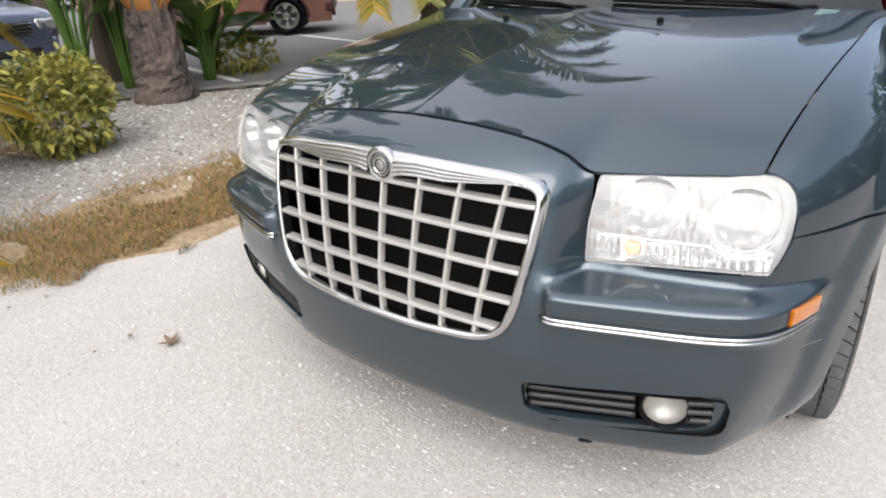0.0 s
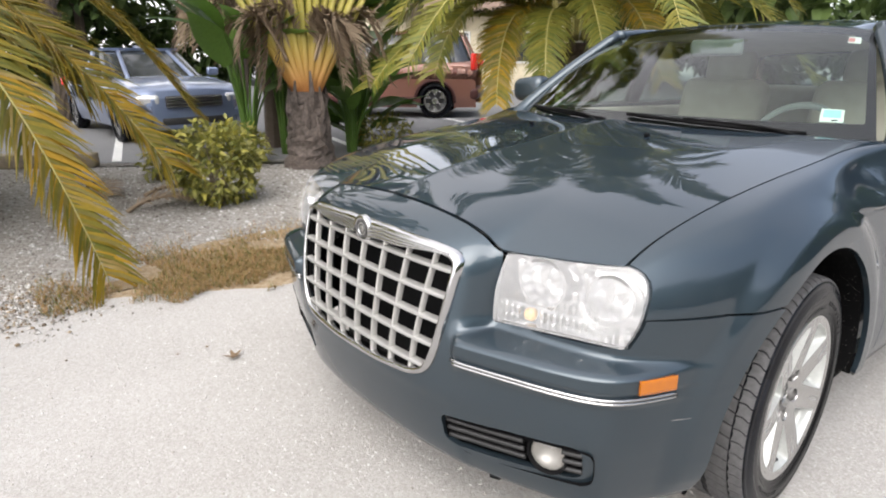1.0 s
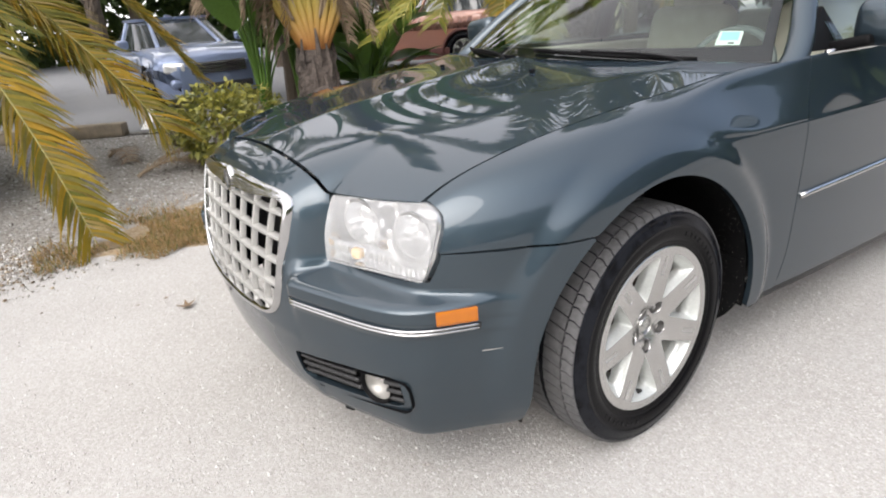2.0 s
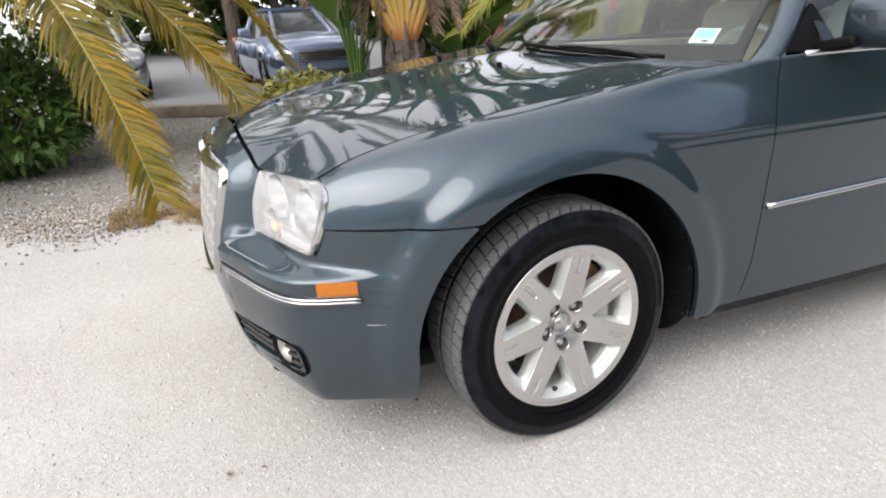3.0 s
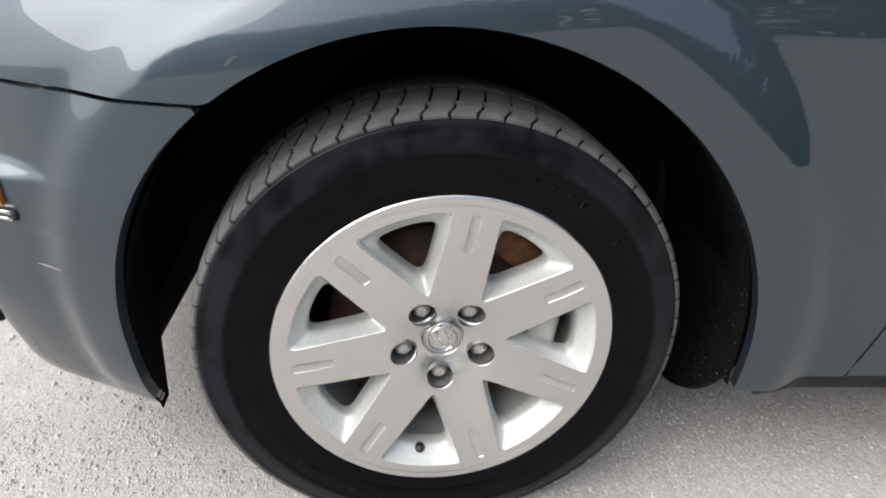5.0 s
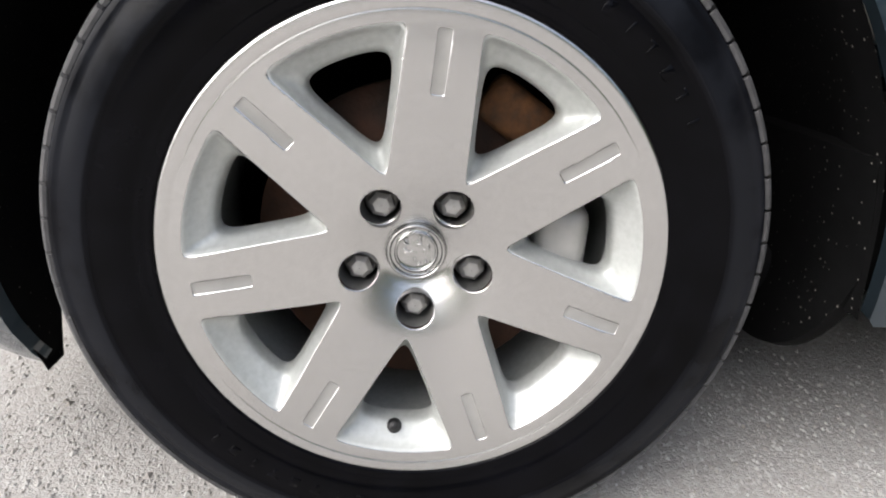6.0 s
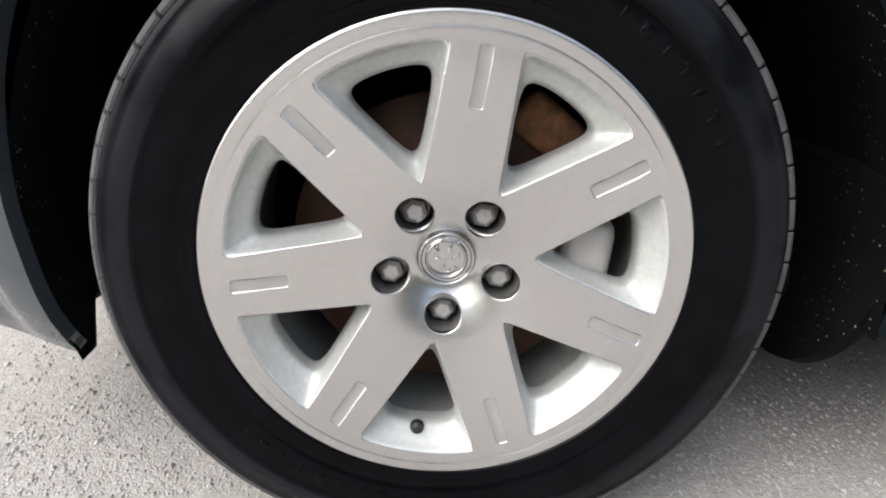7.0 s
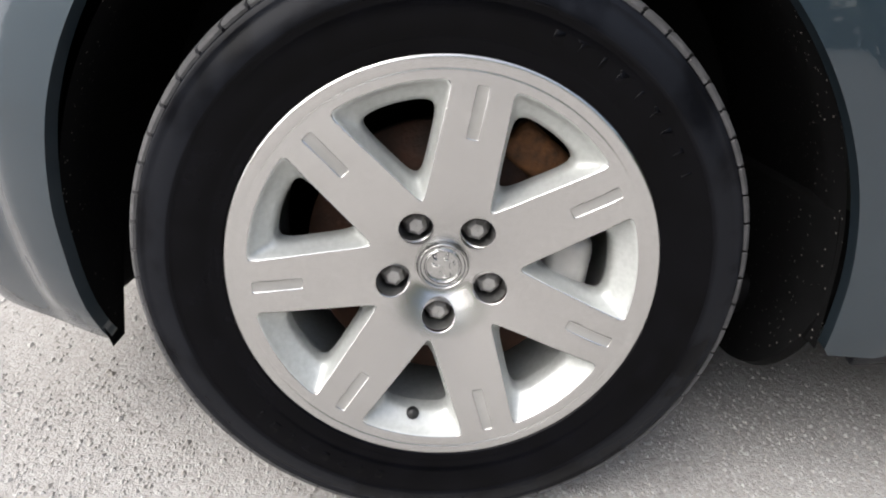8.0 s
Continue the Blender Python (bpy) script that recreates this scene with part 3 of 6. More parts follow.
FRONT_Y = spline([0, 0.2, 0.32, 0.43, 0.585, 0.715, 0.8], [-0.708, -0.714, -0.712, -0.698, -0.655, -0.603, -0.56])
FRONT_Z = mono([0, 0.12, 0.22, 0.31, 0.375, 0.43, 0.585, 0.715, 0.8], [0.870, 0.867, 0.860, 0.847, 0.826, 0.794, 0.800, 0.807, 0.81])

ARCH = (0.008, 0.355, 0.437)
REAR_ARCH = (3.048, 0.352, 0.42)


def flare(y, z):
    g = 0
    for cy, cz, r in (ARCH, REAR_ARCH):
        d = np.hypot(y - cy, np.maximum(z - cz, 0)) - r
        g = g + 0.020 * (1 - step(0.055, 0.125, d))
    return g * step(0.15, 0.3, z)


nose_off = mono([0.17, 0.19, 0.22, 0.26, 0.32, 0.38, 0.42, 0.50, 0.60, 0.70, 0.78, 0.81], [-0.10, -0.072, -0.055, -0.043, -0.030, -0.020, -0.014, -0.016, -0.028, -0.046, -0.066, -0.078])
low_off = mono([0.17, 0.19, 0.22, 0.26, 0.30, 0.34, 0.38, 0.42, 0.505, 0.512, 0.54, 0.546, 0.575, 0.592], [-0.10, -0.075, -0.06, -0.048, -0.038, -0.029, -0.021, -0.016, -0.010, -0.004, -0.004, 0.002, 0.002, -0.006])
shelf_depth = mono([0.0, 0.38, 0.41, 0.44, 0.585, 0.71, 0.765, 0.79, 0.812, 0.836, 0.865, 1.0], [0.0, 0.0, 0.055, 0.100, 0.085, 0.068, 0.057, 0.047, 0.031, 0.012, 0.0, 0.0])
cheek = mono([0.0, 0.35, 0.385, 0.415, 0.437, 0.5], [0.0, 0.0, 0.012, 0.05, 0.085, 0.10])

ledge = mono([0.17, 0.573, 0.580, 0.585, 0.6025, 0.605, 0.617, 0.9], [0, 0, 0.04, 0.12, 0.88, 0.93, 1, 1])


def front(s, z):
    """Bumper and nose surface over plan length and height."""
    a = np.abs(s)
    p = plan(np.clip(a, 0, S_END))
    q = plan(np.clip(a + 1e-3, 0, S_END)) - plan(np.clip(a - 1e-3, 0, S_END))
    q = q / np.linalg.norm(q, axis=-1, keepdims=True)
    n = np.stack([q[..., 1], -q[..., 0]], -1)
    ahead = step(0.46, 0.66, p[..., 0])[..., None]
    n = n * ahead + np.array([0.0, -1.0]) * (1 - ahead)
    x = p[..., 0]
    low = low_off(z) - shelf_depth(x) * ledge(z)
    top, depth = FRONT_Z(x), FRONT_Y(np.minimum(x, 0.8)) - 0.005 - p[..., 1]
    roll = np.clip((z - top + 0.095) / 0.095, 0, 1.2)
    up = nose_off(np.minimum(z, top - 0.095)) - cheek(x) * step(0.56, 0.63, z)
    up = up + (-depth - up) * roll ** 2.4 - 0.018 * roll * (1 - np.minimum(roll, 1))
    k = step(0.385, 0.417, x) * (1 - step(0.60, 0.64, z) * (1 - step(0.47, 0.58, x)))
    side = step(0.785, 0.885, x)
    low = low * (1 - side) - shelf_depth(x) * ledge(z) * side + side * np.interp(z, [0.17, 0.19, 0.22, 0.26, 0.32, 0.40, 0.52, 0.7], [-0.07, -0.052, -0.037, -0.025, -0.014, -0.006, 0, 0])
    off = up * (1 - k) + low * k
    off = off + flare(p[..., 1], z) * side
    xy = p + n * off[..., None]
    return np.stack([xy[..., 0] * np.sign(s + 1e-12), xy[..., 1], z + 0 * x], -1)


# hood lines: seam to the fender and centre line
SEAM_X = spline([-0.72, -0.6, -0.3, 0.0, 0.3, 0.5, 0.62, 0.70, 1.2, 2.0, 3.0, 3.6, 4.2], [0.7, 0.711, 0.733, 0.751, 0.77, 0.8, 0.853, 0.869, 0.873, 0.87, 0.86, 0.825, 0.785])
SEAM_Z = spline([-0.70, -0.6, -0.54, -0.45, -0.33, -0.16, 0.0, 0.3, 0.55, 0.70, 1.2, 2.0, 3.0, 3.6, 4.2], [0.735, 0.804, 0.836, 0.868, 0.898, 0.928, 0.951, 0.988, 1.02, 1.034, 1.042, 1.05, 1.06, 1.05, 1.03])
SIDE_X = spline([-0.72, -0.66, -0.61, -0.55, -0.42, -0.28, 0.0, 0.66, 1.5, 3.0, 3.6, 4.0, 4.2], [0.728, 0.753, 0.778, 0.812, 0.870, 0.905, 0.908, 0.916, 0.921, 0.912, 0.885, 0.835, 0.795])

CREASE_Z = mono([-0.75, -0.4, 0.0, 0.3, 1.0, 3.0, 4.2], [0.69, 0.755, 0.812, 0.835, 0.850, 0.875, 0.87])
LOW_Z = mono([-0.75, -0.55, -0.4, 0.0, 0.3, 0.6], [0.655, 0.67, 0.69, 0.76, 0.79, 0.80])


def side(y, v):
    """Fender, door and quarter surface: v from 0 at the hood seam to 8 under the sill."""
    xs, zs, X = SEAM_X(y), SEAM_Z(y), SIDE_X(y)
    w = np.maximum(X - xs, 0.03)
    zero = 0 * y
    zc, zb = CREASE_Z(y), LOW_Z(y)
    # doors: flat flank, a crease with a leaning band under it; front fender: round shoulder
    px = np.stack([xs, xs + 0.24 * w, xs + 0.40 * w, X - 0.0105, X - 0.0075, X - 0.0055, X - 0.001, X + 0.002, X - 0.012, X - 0.06], -1)
    pz = np.stack([zs, zs - 0.10 * w, zs - 0.35 * (zs - zc), zc + 0.022, zc + 0.004, zc - 0.010, zc - 0.085, 0.45 + zero, 0.28 + zero, 0.19 + zero], -1)
    arc = np.array([0, 0.38, 0.70, 0.98, 1.22, 1.42])
    ex = np.concatenate([xs[..., None] + w[..., None] * np.sin(arc), np.stack([X, X + 0.002, X - 0.012, X - 0.06], -1)], -1)
    ez = np.concatenate([zb[..., None] + (zs - zb)[..., None] * np.cos(arc), np.stack([zb - 0.03, 0.45 + zero, 0.28 + zero, 0.19 + zero], -1)], -1)
    round_ = (1 - step(0.10, 0.46, y))[..., None]
    px, pz = px + (ex - px) * round_, pz + (ez - pz) * round_
    v = np.clip(v * 9 / 8, 0, 8.9999)
    i = v.astype(int)
    t = v - i

    def pick(a, k):
        return np.take_along_axis(a, np.clip(k, 0, 9)[..., None], -1)[..., 0]

    def cr(a):
        p0, p1, p2, p3 = pick(a, i - 1), pick(a, i), pick(a, i + 1), pick(a, i + 2)
        return p1 + 0.5 * t * (p2 - p0 + t * (2 * p0 - 5 * p1 + 4 * p2 - p3 + t * (3 * (p1 - p2) + p3 - p0)))
    x, z = cr(px), cr(pz)
    return np.stack([x + flare(y, z), y + 0 * x, z], -1)


MID_Z = spline([-0.75, -0.5, -0.2, 0.15, 0.35, 0.7], [0.868, 0.925, 0.975, 1.022, 1.042, 1.07])


def hood_z(x, y):
    a = np.abs(x)
    xs = SEAM_X(y)

    def main(yy):
        zs, zc = SEAM_Z(yy), MID_Z(yy)
        # nearly flat middle panel, then a crease and a steeper outer panel
        c, w = 0.447 + 0.165 * (yy + 0.585), SEAM_X(yy)
        inner, outer = 1 - 0.5 * (a / c) ** 1.2, 0.5 * (w - a) / (w - c)
        dome = 0.006 * np.exp(-a / 0.07)
        return zs - (zc - zs) * 0.03 * np.log(np.exp(-inner / 0.03) + np.exp(-outer / 0.03)) + dome
    yf = FRONT_Y(np.minimum(a, 0.8))
    drop = main(yf) - FRONT_Z(a)
    return main(y) - drop * np.exp(-np.maximum(y - yf, 0) / (0.085 - 0.025 * step(0.33, 0.45, a)))


def hood(u, y):
    x = u * SEAM_X(y)
    yf = FRONT_Y(np.minimum(np.abs(x), 0.8))
    yy = np.maximum(y, yf)
    return np.stack([x, yy, hood_z(x, yy)], -1)


COWL = lambda x: 0.33 + 0.26 * (np.abs(x) / 0.8) ** 2

LAMP = [(0.438, 0.620), (0.437, 0.70), (0.443, 0.790), (0.585, 0.798), (0.705, 0.807), (0.722, 0.8055), (0.737, 0.801), (0.750, 0.793), (0.760, 0.782), (0.767, 0.768), (0.7715, 0.750), (0.773, 0.730), (0.773, 0.705), (0.770, 0.685), (0.763, 0.660), (0.753, 0.634)]
GRILLE = [(-0.3774, 0.782), (-0.2941, 0.798), (-0.098, 0.806), (0.098, 0.806), (0.2941, 0.798), (0.3646, 0.787), (0.3804, 0.765), (0.3706, 0.66), (0.3509, 0.55), (0.3332, 0.49), (0.3039, 0.455), (0.2549, 0.438), (0.098, 0.425), (-0.098, 0.425), (-0.2549, 0.438), (-0.3039, 0.455), (-0.3332, 0.49), (-0.3509, 0.55), (-0.3706, 0.66), (-0.3804, 0.765)]
FOG = [(0.364, 0.270), (0.352, 0.281), (0.350, 0.338), (0.358, 0.350), (0.375, 0.354), (0.535, 0.372), (0.690, 0.385), (0.706, 0.381), (0.713, 0.368), (0.710, 0.318), (0.703, 0.300), (0.687, 0.290), (0.535, 0.273), (0.395, 0.262)]


def arch_cut(p, gap=0.0):
    d = 1e9
    for cy, cz, r in (ARCH, REAR_ARCH):
        d = np.minimum(d, np.hypot(p[..., 1] - cy, np.maximum(p[..., 2] - cz, 0)) - r)
    return d


def bumper_sdf(p, u, v):
    ax, z = np.abs(p[..., 0]), p[..., 2]
    lamp = poly_sdf(LAMP, ax, z) - 0.004
    d = np.minimum(arch_cut(p), np.minimum(poly_sdf(GRILLE, p[..., 0], z), poly_sdf(FOG, ax, z)))
    d = np.minimum(d, z - 0.200 + 0.020 * (1 - step(0.6, 0.8, ax)))
    top = np.where(ax < 0.425, FRONT_Z(ax) - 0.003 - z, np.where(z > 0.74, 0.4325 - ax, np.maximum(0.6985 - z, 0.4325 - ax)))
    top = np.minimum(top, FRONT_Z(np.minimum(ax, 0.43)) - 0.003 - z)
    return np.minimum(np.minimum(d, lamp), top)


bumper = piece("front_bumper", sheet(front, np.linspace(-S_END, S_END, 301), np.concatenate([np.linspace(0.172, 0.57, 66, endpoint=False), np.linspace(0.57, 0.64, 32, endpoint=False), np.linspace(0.64, 0.875, 40)]), bumper_sdf, 0.016), PAINT, sedan)


hood_us = np.linspace(-1, 1, 141) * 0.9955
piece("hood", sheet(lambda u, w: hood(u, FRONT_Y(np.minimum(np.abs(u) * 0.715, 0.8)) + w * (COWL(u * 0.8) - FRONT_Y(np.minimum(np.abs(u) * 0.715, 0.8)))), hood_us, np.linspace(0, 1, 90), None, 0.008), PAINT, sedan)

DOOR_Y = lambda z: 0.686 + 0.09 * (z - 0.7) - 0.02 * step(0.45, 0.3, z)


def fender_sdf(p, u, v):
    x, y, z = p[..., 0], p[..., 1], p[..., 2]
    d = np.minimum(arch_cut(p), DOOR_Y(z) - 0.002 - y)
    d = np.minimum(d, np.where(y < ARCH[0], z - 0.7018, z - 0.284 - 0.016 * step(0.50, 0.56, y)))
    d = np.minimum(d, np.where(y < -0.5, np.minimum(poly_sdf(LAMP, x, z) - 0.003, y + 0.625 - 0.02 * step(0.74, 0.80, z)), 1))
    return d


fender_data = sheet(side, np.linspace(-0.68, 0.74, 134), np.linspace(0.03, 7.9, 100), fender_sdf, 0.016, True)
piece("front_fender", fender_data, PAINT, sedan)
piece("front_fender", mirror_x(fender_data), PAINT, sedan)


def door_data(y0, y1):
    def sdf(p, u, v):
        y, z = p[..., 1], p[..., 2]
        a = DOOR_Y(z) if y0 < 1 else y0
        d = np.minimum(y - a - 0.002, y1 - y)
        return np.minimum(np.minimum(d, z - 0.302), arch_cut(p) - 0.03)
    return sheet(side, np.linspace(y0 - 0.06, y1 + 0.01, 70), np.linspace(0.0, 7.9, 70), sdf, 0.016, True)


for y0, y1 in ((0.690, 1.76), (1.765, 2.74)):
    data = door_data(y0, y1)
    piece("door", data, PAINT, sedan)
    piece("door", mirror_x(data), PAINT, sedan)
quarter = sheet(side, np.linspace(2.70, 4.05, 110), np.linspace(0.0, 7.9, 70), lambda p, u, v: np.minimum(np.minimum(arch_cut(p), p[..., 1] - 2.745), p[..., 2] - 0.205), 0.016, True)
piece("rear_quarter", quarter, PAINT, sedan)
piece("rear_quarter", mirror_x(quarter), PAINT, sedan)
# dark sills under the doors
sill = sheet(lambda y, v: side(y, v) - np.array([0.007, 0, 0]), np.linspace(0.49, 2.58, 60), np.linspace(5.8, 7.9, 14), lambda p, u, v: np.minimum(p[..., 2] - 0.266, 0.33 - p[..., 2]), 0.05, True)
piece("sill", sill, RUBBER, sedan)
piece("sill", mirror_x(sill), RUBBER, sedan)
piece("floor_pan", bm_data(box((1.5, 4.3, 0.06), (0, 1.75, 0.27), 0.02)), BLACK, sedan)

# ---- greenhouse ----
def windshield(u, v):
    a = np.abs(u)
    b = np.stack([u * 0.785, 0.36 + 0.31 * a ** 2.2, 1.022 + 0.010 * (1 - a ** 2)], -1)
    t = np.stack([u * 0.568, 1.10 + 0.09 * a ** 2.2, 1.432 - 0.03 * a ** 2], -1)
    w = v[..., None]
    bulge = (4 * v * (1 - v) * 0.03)[..., None] * np.array([0, -0.5, 0.85])
    return b * (1 - w) + t * w + bulge


piece("windshield", sheet(windshield, np.linspace(-1, 1, 41), np.linspace(0, 1, 21), None, 0.005), PANE, sedan, "clear windshield with inspection sticker").visible_shadow = False
ROOF_Z = spline([1.1, 1.5, 1.9, 2.4, 2.85], [1.434, 1.474, 1.483, 1.462, 1.40])


def roof(u, y):
    a = np.abs(u)
    yy = y + 0.09 * a ** 2.2 * (1 - step(1.1, 1.5, y))
    w = 0.568 + 0.055 * step(1.1, 1.6, y)
    return np.stack([u * w, yy, ROOF_Z(y) - 0.03 * a ** 2 - 0.03 * step(0.9, 1.0, a)], -1)


piece("roof", sheet(roof, np.linspace(-1, 1, 41), np.linspace(1.1, 2.85, 41), None, 0.03), PAINT, sedan)


def rear_glass(u, v):
    a = np.abs(u)
    b = np.stack([u * 0.63, 2.85 + 0.0 * a, 1.40 - 0.03 * a ** 2], -1)
    t = np.stack([u * 0.74, 3.42 - 0.10 * a ** 2, 1.10 + 0 * a], -1)
    w = v[..., None]
    return b * (1 - w) + t * w


piece("rear_window", sheet(rear_glass, np.linspace(-1, 1, 21), np.linspace(0, 1, 11), None, 0.005), PANE, sedan).visible_shadow = False
deck = sheet(lambda u, y: np.stack([u * (SEAM_X(y) + 0.0), y, 1.10 - 0.03 * np.abs(u) ** 2 - 0.03 * ((y - 3.4) / 0.65) ** 2], -1), np.linspace(-1, 1, 31), np.linspace(3.40, 4.06, 15), None, 0.02)
piece("trunk_lid", deck, PAINT, sedan)
tail = sheet(lambda u, z: np.stack([u * SIDE_X(4.06) * np.ones_like(z), 4.06 + 0.05 * (1 - np.abs(u) ** 3) - 0.03 * (z - 0.6), z], -1), np.linspace(-1, 1, 31), np.linspace(0.22, 1.06, 16), None, 0.02)
piece("rear_bumper", tail, PAINT, sedan)


def bar(path, w, h, n=1):
    return tube(path, np.asarray(w), 10, h / w if np.isscalar(w) else h)


rail = spline([0, 1, 2, 3, 4], np.array([(0.598, 1.16, 1.405), (0.632, 1.5, 1.432), (0.657, 1.9, 1.437), (0.655, 2.4, 1.415), (0.64, 2.85, 1.35)]))
for sx in (1, -1):
    f = (lambda d: d) if sx > 0 else mirror_x
    a_pillar = [(0.800, 0.58, 0.945), (0.838, 0.70, 1.020), (0.778, 0.85, 1.150), (0.690, 1.01, 1.285), (0.598, 1.16, 1.405)]
    piece("a_pillar", f(tube(spline([0, 1, 2, 3, 4], np.array(a_pillar))(np.linspace(0, 4, 20)), np.linspace(0.042, 0.034, 20), 10, 0.75)), PAINT, sedan)
    piece("roof_rail", f(tube(rail(np.linspace(0, 4, 30)), 0.034, 10, 0.8)), PAINT, sedan)
    belt = lambda y: np.stack([SEAM_X(y) - 0.012, y, SEAM_Z(y) - 0.004], -1)

    def side_glass(y, v):
        b = belt(y)
        t = rail(np.interp(y, [1.16, 1.5, 1.9, 2.4, 2.85], [0, 1, 2, 3, 4]))
        t = np.where((y < 1.16)[..., None], np.stack([0.845 + (y - 0.72) * -0.56, y, 1.05 + (y - 0.72) * 0.80], -1), t)
        w = v[..., None]
        return b * (1 - w) + t * w + (4 * v * (1 - v) * 0.02)[..., None] * np.array([1, 0, 0.3])
    for g0, g1 in ((0.90, 1.70), (1.80, 2.62)):
        pane = piece("side_window", f(sheet(side_glass, np.linspace(g0, g1, 21), np.linspace(0, 0.97, 12), None, 0.005, True)), PANE, sedan)
        pane.visible_shadow = False
    piece("b_pillar", f(sheet(side_glass, np.linspace(1.69, 1.81, 5), np.linspace(0, 0.97, 12), None, 0.03, True)), BLACK, sedan)
    piece("c_pillar", f(sheet(side_glass, np.linspace(2.61, 3.2, 12), np.linspace(0, 1, 12), None, 0.03, True)), PAINT, sedan)
    ys = np.linspace(0.81, 2.95, 40)
    piece("belt_molding", f(tube(belt(ys) + np.array([0.016, 0, 0.004]), 0.009, 8)), CHROME, sedan, "thin chrome belt strip")
    ys = np.linspace(0.693, 1.70, 20)
    strip_line = np.stack([SIDE_X(ys) + 0.004, ys, 0.609 + (ys - 0.693) * 0.032], -1)
    piece("door_molding", f(tube(strip_line, 0.011, 8, 0.9)), CHROME, sedan, "chrome strip along the door")

# ---- grille, lamps, openings of the nose ----
grille = piece("grille", tube([(0, -0.60, 0.44), (0, -0.60, 0.80)], 0.01), BLACK, sedan, "chrome egg-crate grille with winged badge")


def face_y(x, z):
    """Depth of the nose at a front-view point."""
    s = plan_x_to_s(np.abs(x))
    return front(np.maximum(s, 1e-4), z)[..., 1]


def loop(poly, n=160, grow=0.0):
    p = np.array(poly + [poly[0]], float)
    l = np.concatenate([[0], np.cumsum(np.hypot(*np.diff(p, axis=0).T))])
    q = np.linspace(0, l[-1], n, endpoint=False)
    x, z = np.interp(q, l, p[:, 0]), np.interp(q, l, p[:, 1])
    for _ in range(3):
        x, z = (np.roll(x, 1) + x * 2 + np.roll(x, -1)) / 4, (np.roll(z, 1) + z * 2 + np.roll(z, -1)) / 4
    return x, z


def ring(x, z, width, proud, y_of, thick=0.03):
    """A moulded frame along a front-view outline."""
    tx, tz = np.roll(x, -1) - np.roll(x, 1), np.roll(z, -1) - np.roll(z, 1)
    l = np.hypot(tx, tz)
    nx, nz = tz / l, -tx / l
    cx, cz = x.mean(), z.mean()
    sgn = np.sign((nx * (cx - x) + nz * (cz - z)).sum())
    nx, nz = nx * sgn, nz * sgn
    rows = [(-0.002, -0.01), (-0.002, 0.004), (0.002, proud), (width * 0.5, proud + 0.002), (width - 0.002, proud - 0.001), (width, proud - 0.006), (width, proud - thick)]
    wd = np.broadcast_to(np.asarray(1.0), x.shape)
    verts = []
    for w, out in rows:
        xx, zz = x + nx * w, z + nz * w
        verts.append(np.stack([xx, y_of(xx, zz) - out, zz], -1))
    n, k = len(x), len(rows)
    ids = np.arange(n * k).reshape(k, n)
    nxt = np.roll(ids, -1, 1)
    q = np.stack([ids[:-1], nxt[:-1], nxt[1:], ids[1:]], -1).reshape(-1, 4)
    return np.concatenate(verts), q.tolist()


gx, gz = loop(GRILLE)
piece("surround", ring(gx, gz, 0.017, 0.012, face_y), CHROME, grille, "bright chrome grille frame")
inside = lambda x, z: poly_sdf(GRILLE, x, z) < -0.008
for k in range(1, 6):
    xs = np.linspace(-0.375, 0.375, 79)
    z0 = 0.739 - 0.0663 * (5 - k)
    zz = z0 + 0.006 * (1 - (xs / 0.375) ** 2)
    ok = inside(xs, zz)
    xs, zz = xs[ok], zz[ok]
    rows = [(0.0082, -0.018), (0.0068, 0.004), (0.0036, 0.007), (0.0010, 0.0050), (-0.0010, 0.0050), (-0.0036, 0.007), (-0.0068, 0.004), (-0.0082, -0.018)]
    v = np.concatenate([np.stack([xs, face_y(xs, zz) - o, zz + h * 0.68], -1) for h, o in rows])
    n = len(xs)
    ids = np.arange(len(rows) * n).reshape(len(rows), n)
    q = np.stack([ids[:-1, :-1], ids[:-1, 1:], ids[1:, 1:], ids[1:, :-1]], -1).reshape(-1, 4).tolist()
    piece("crossbar", (v, q), GRILLE_SILVER, grille)
for k in range(-3, 4):
    zs = np.linspace(0.43, 0.80, 60)
    xx = 0.0912 * k * (1 + 0.10 * (zs - 0.62) / 0.18)
    ok = inside(xx, zs)
    xx, zs = xx[ok], zs[ok]
    rows = [(-0.0046, -0.014), (-0.0042, 0.001), (-0.0018, 0.0035), (0.0018, 0.0035), (0.0042, 0.001), (0.0046, -0.014)]
    v = np.concatenate([np.stack([xx + h, face_y(xx, zs) - o, zs], -1) for h, o in rows])
    n = len(xx)
    ids = np.arange(len(rows) * n).reshape(len(rows), n)
    q = np.stack([ids[:-1, :-1], ids[1:, :-1], ids[1:, 1:], ids[:-1, 1:]], -1).reshape(-1, 4).tolist()
    piece("upright_bar", (v, q), GRILLE_SILVER, grille)
piece("radiator", bm_data(box((0.76, 0.03, 0.52), (0, -0.66, 0.52), 0.01)), BLACK, sedan)
piece("front_core", bm_data(box((1.45, 0.05, 0.50), (0, -0.50, 0.45), 0.02)), BLACK, sedan)

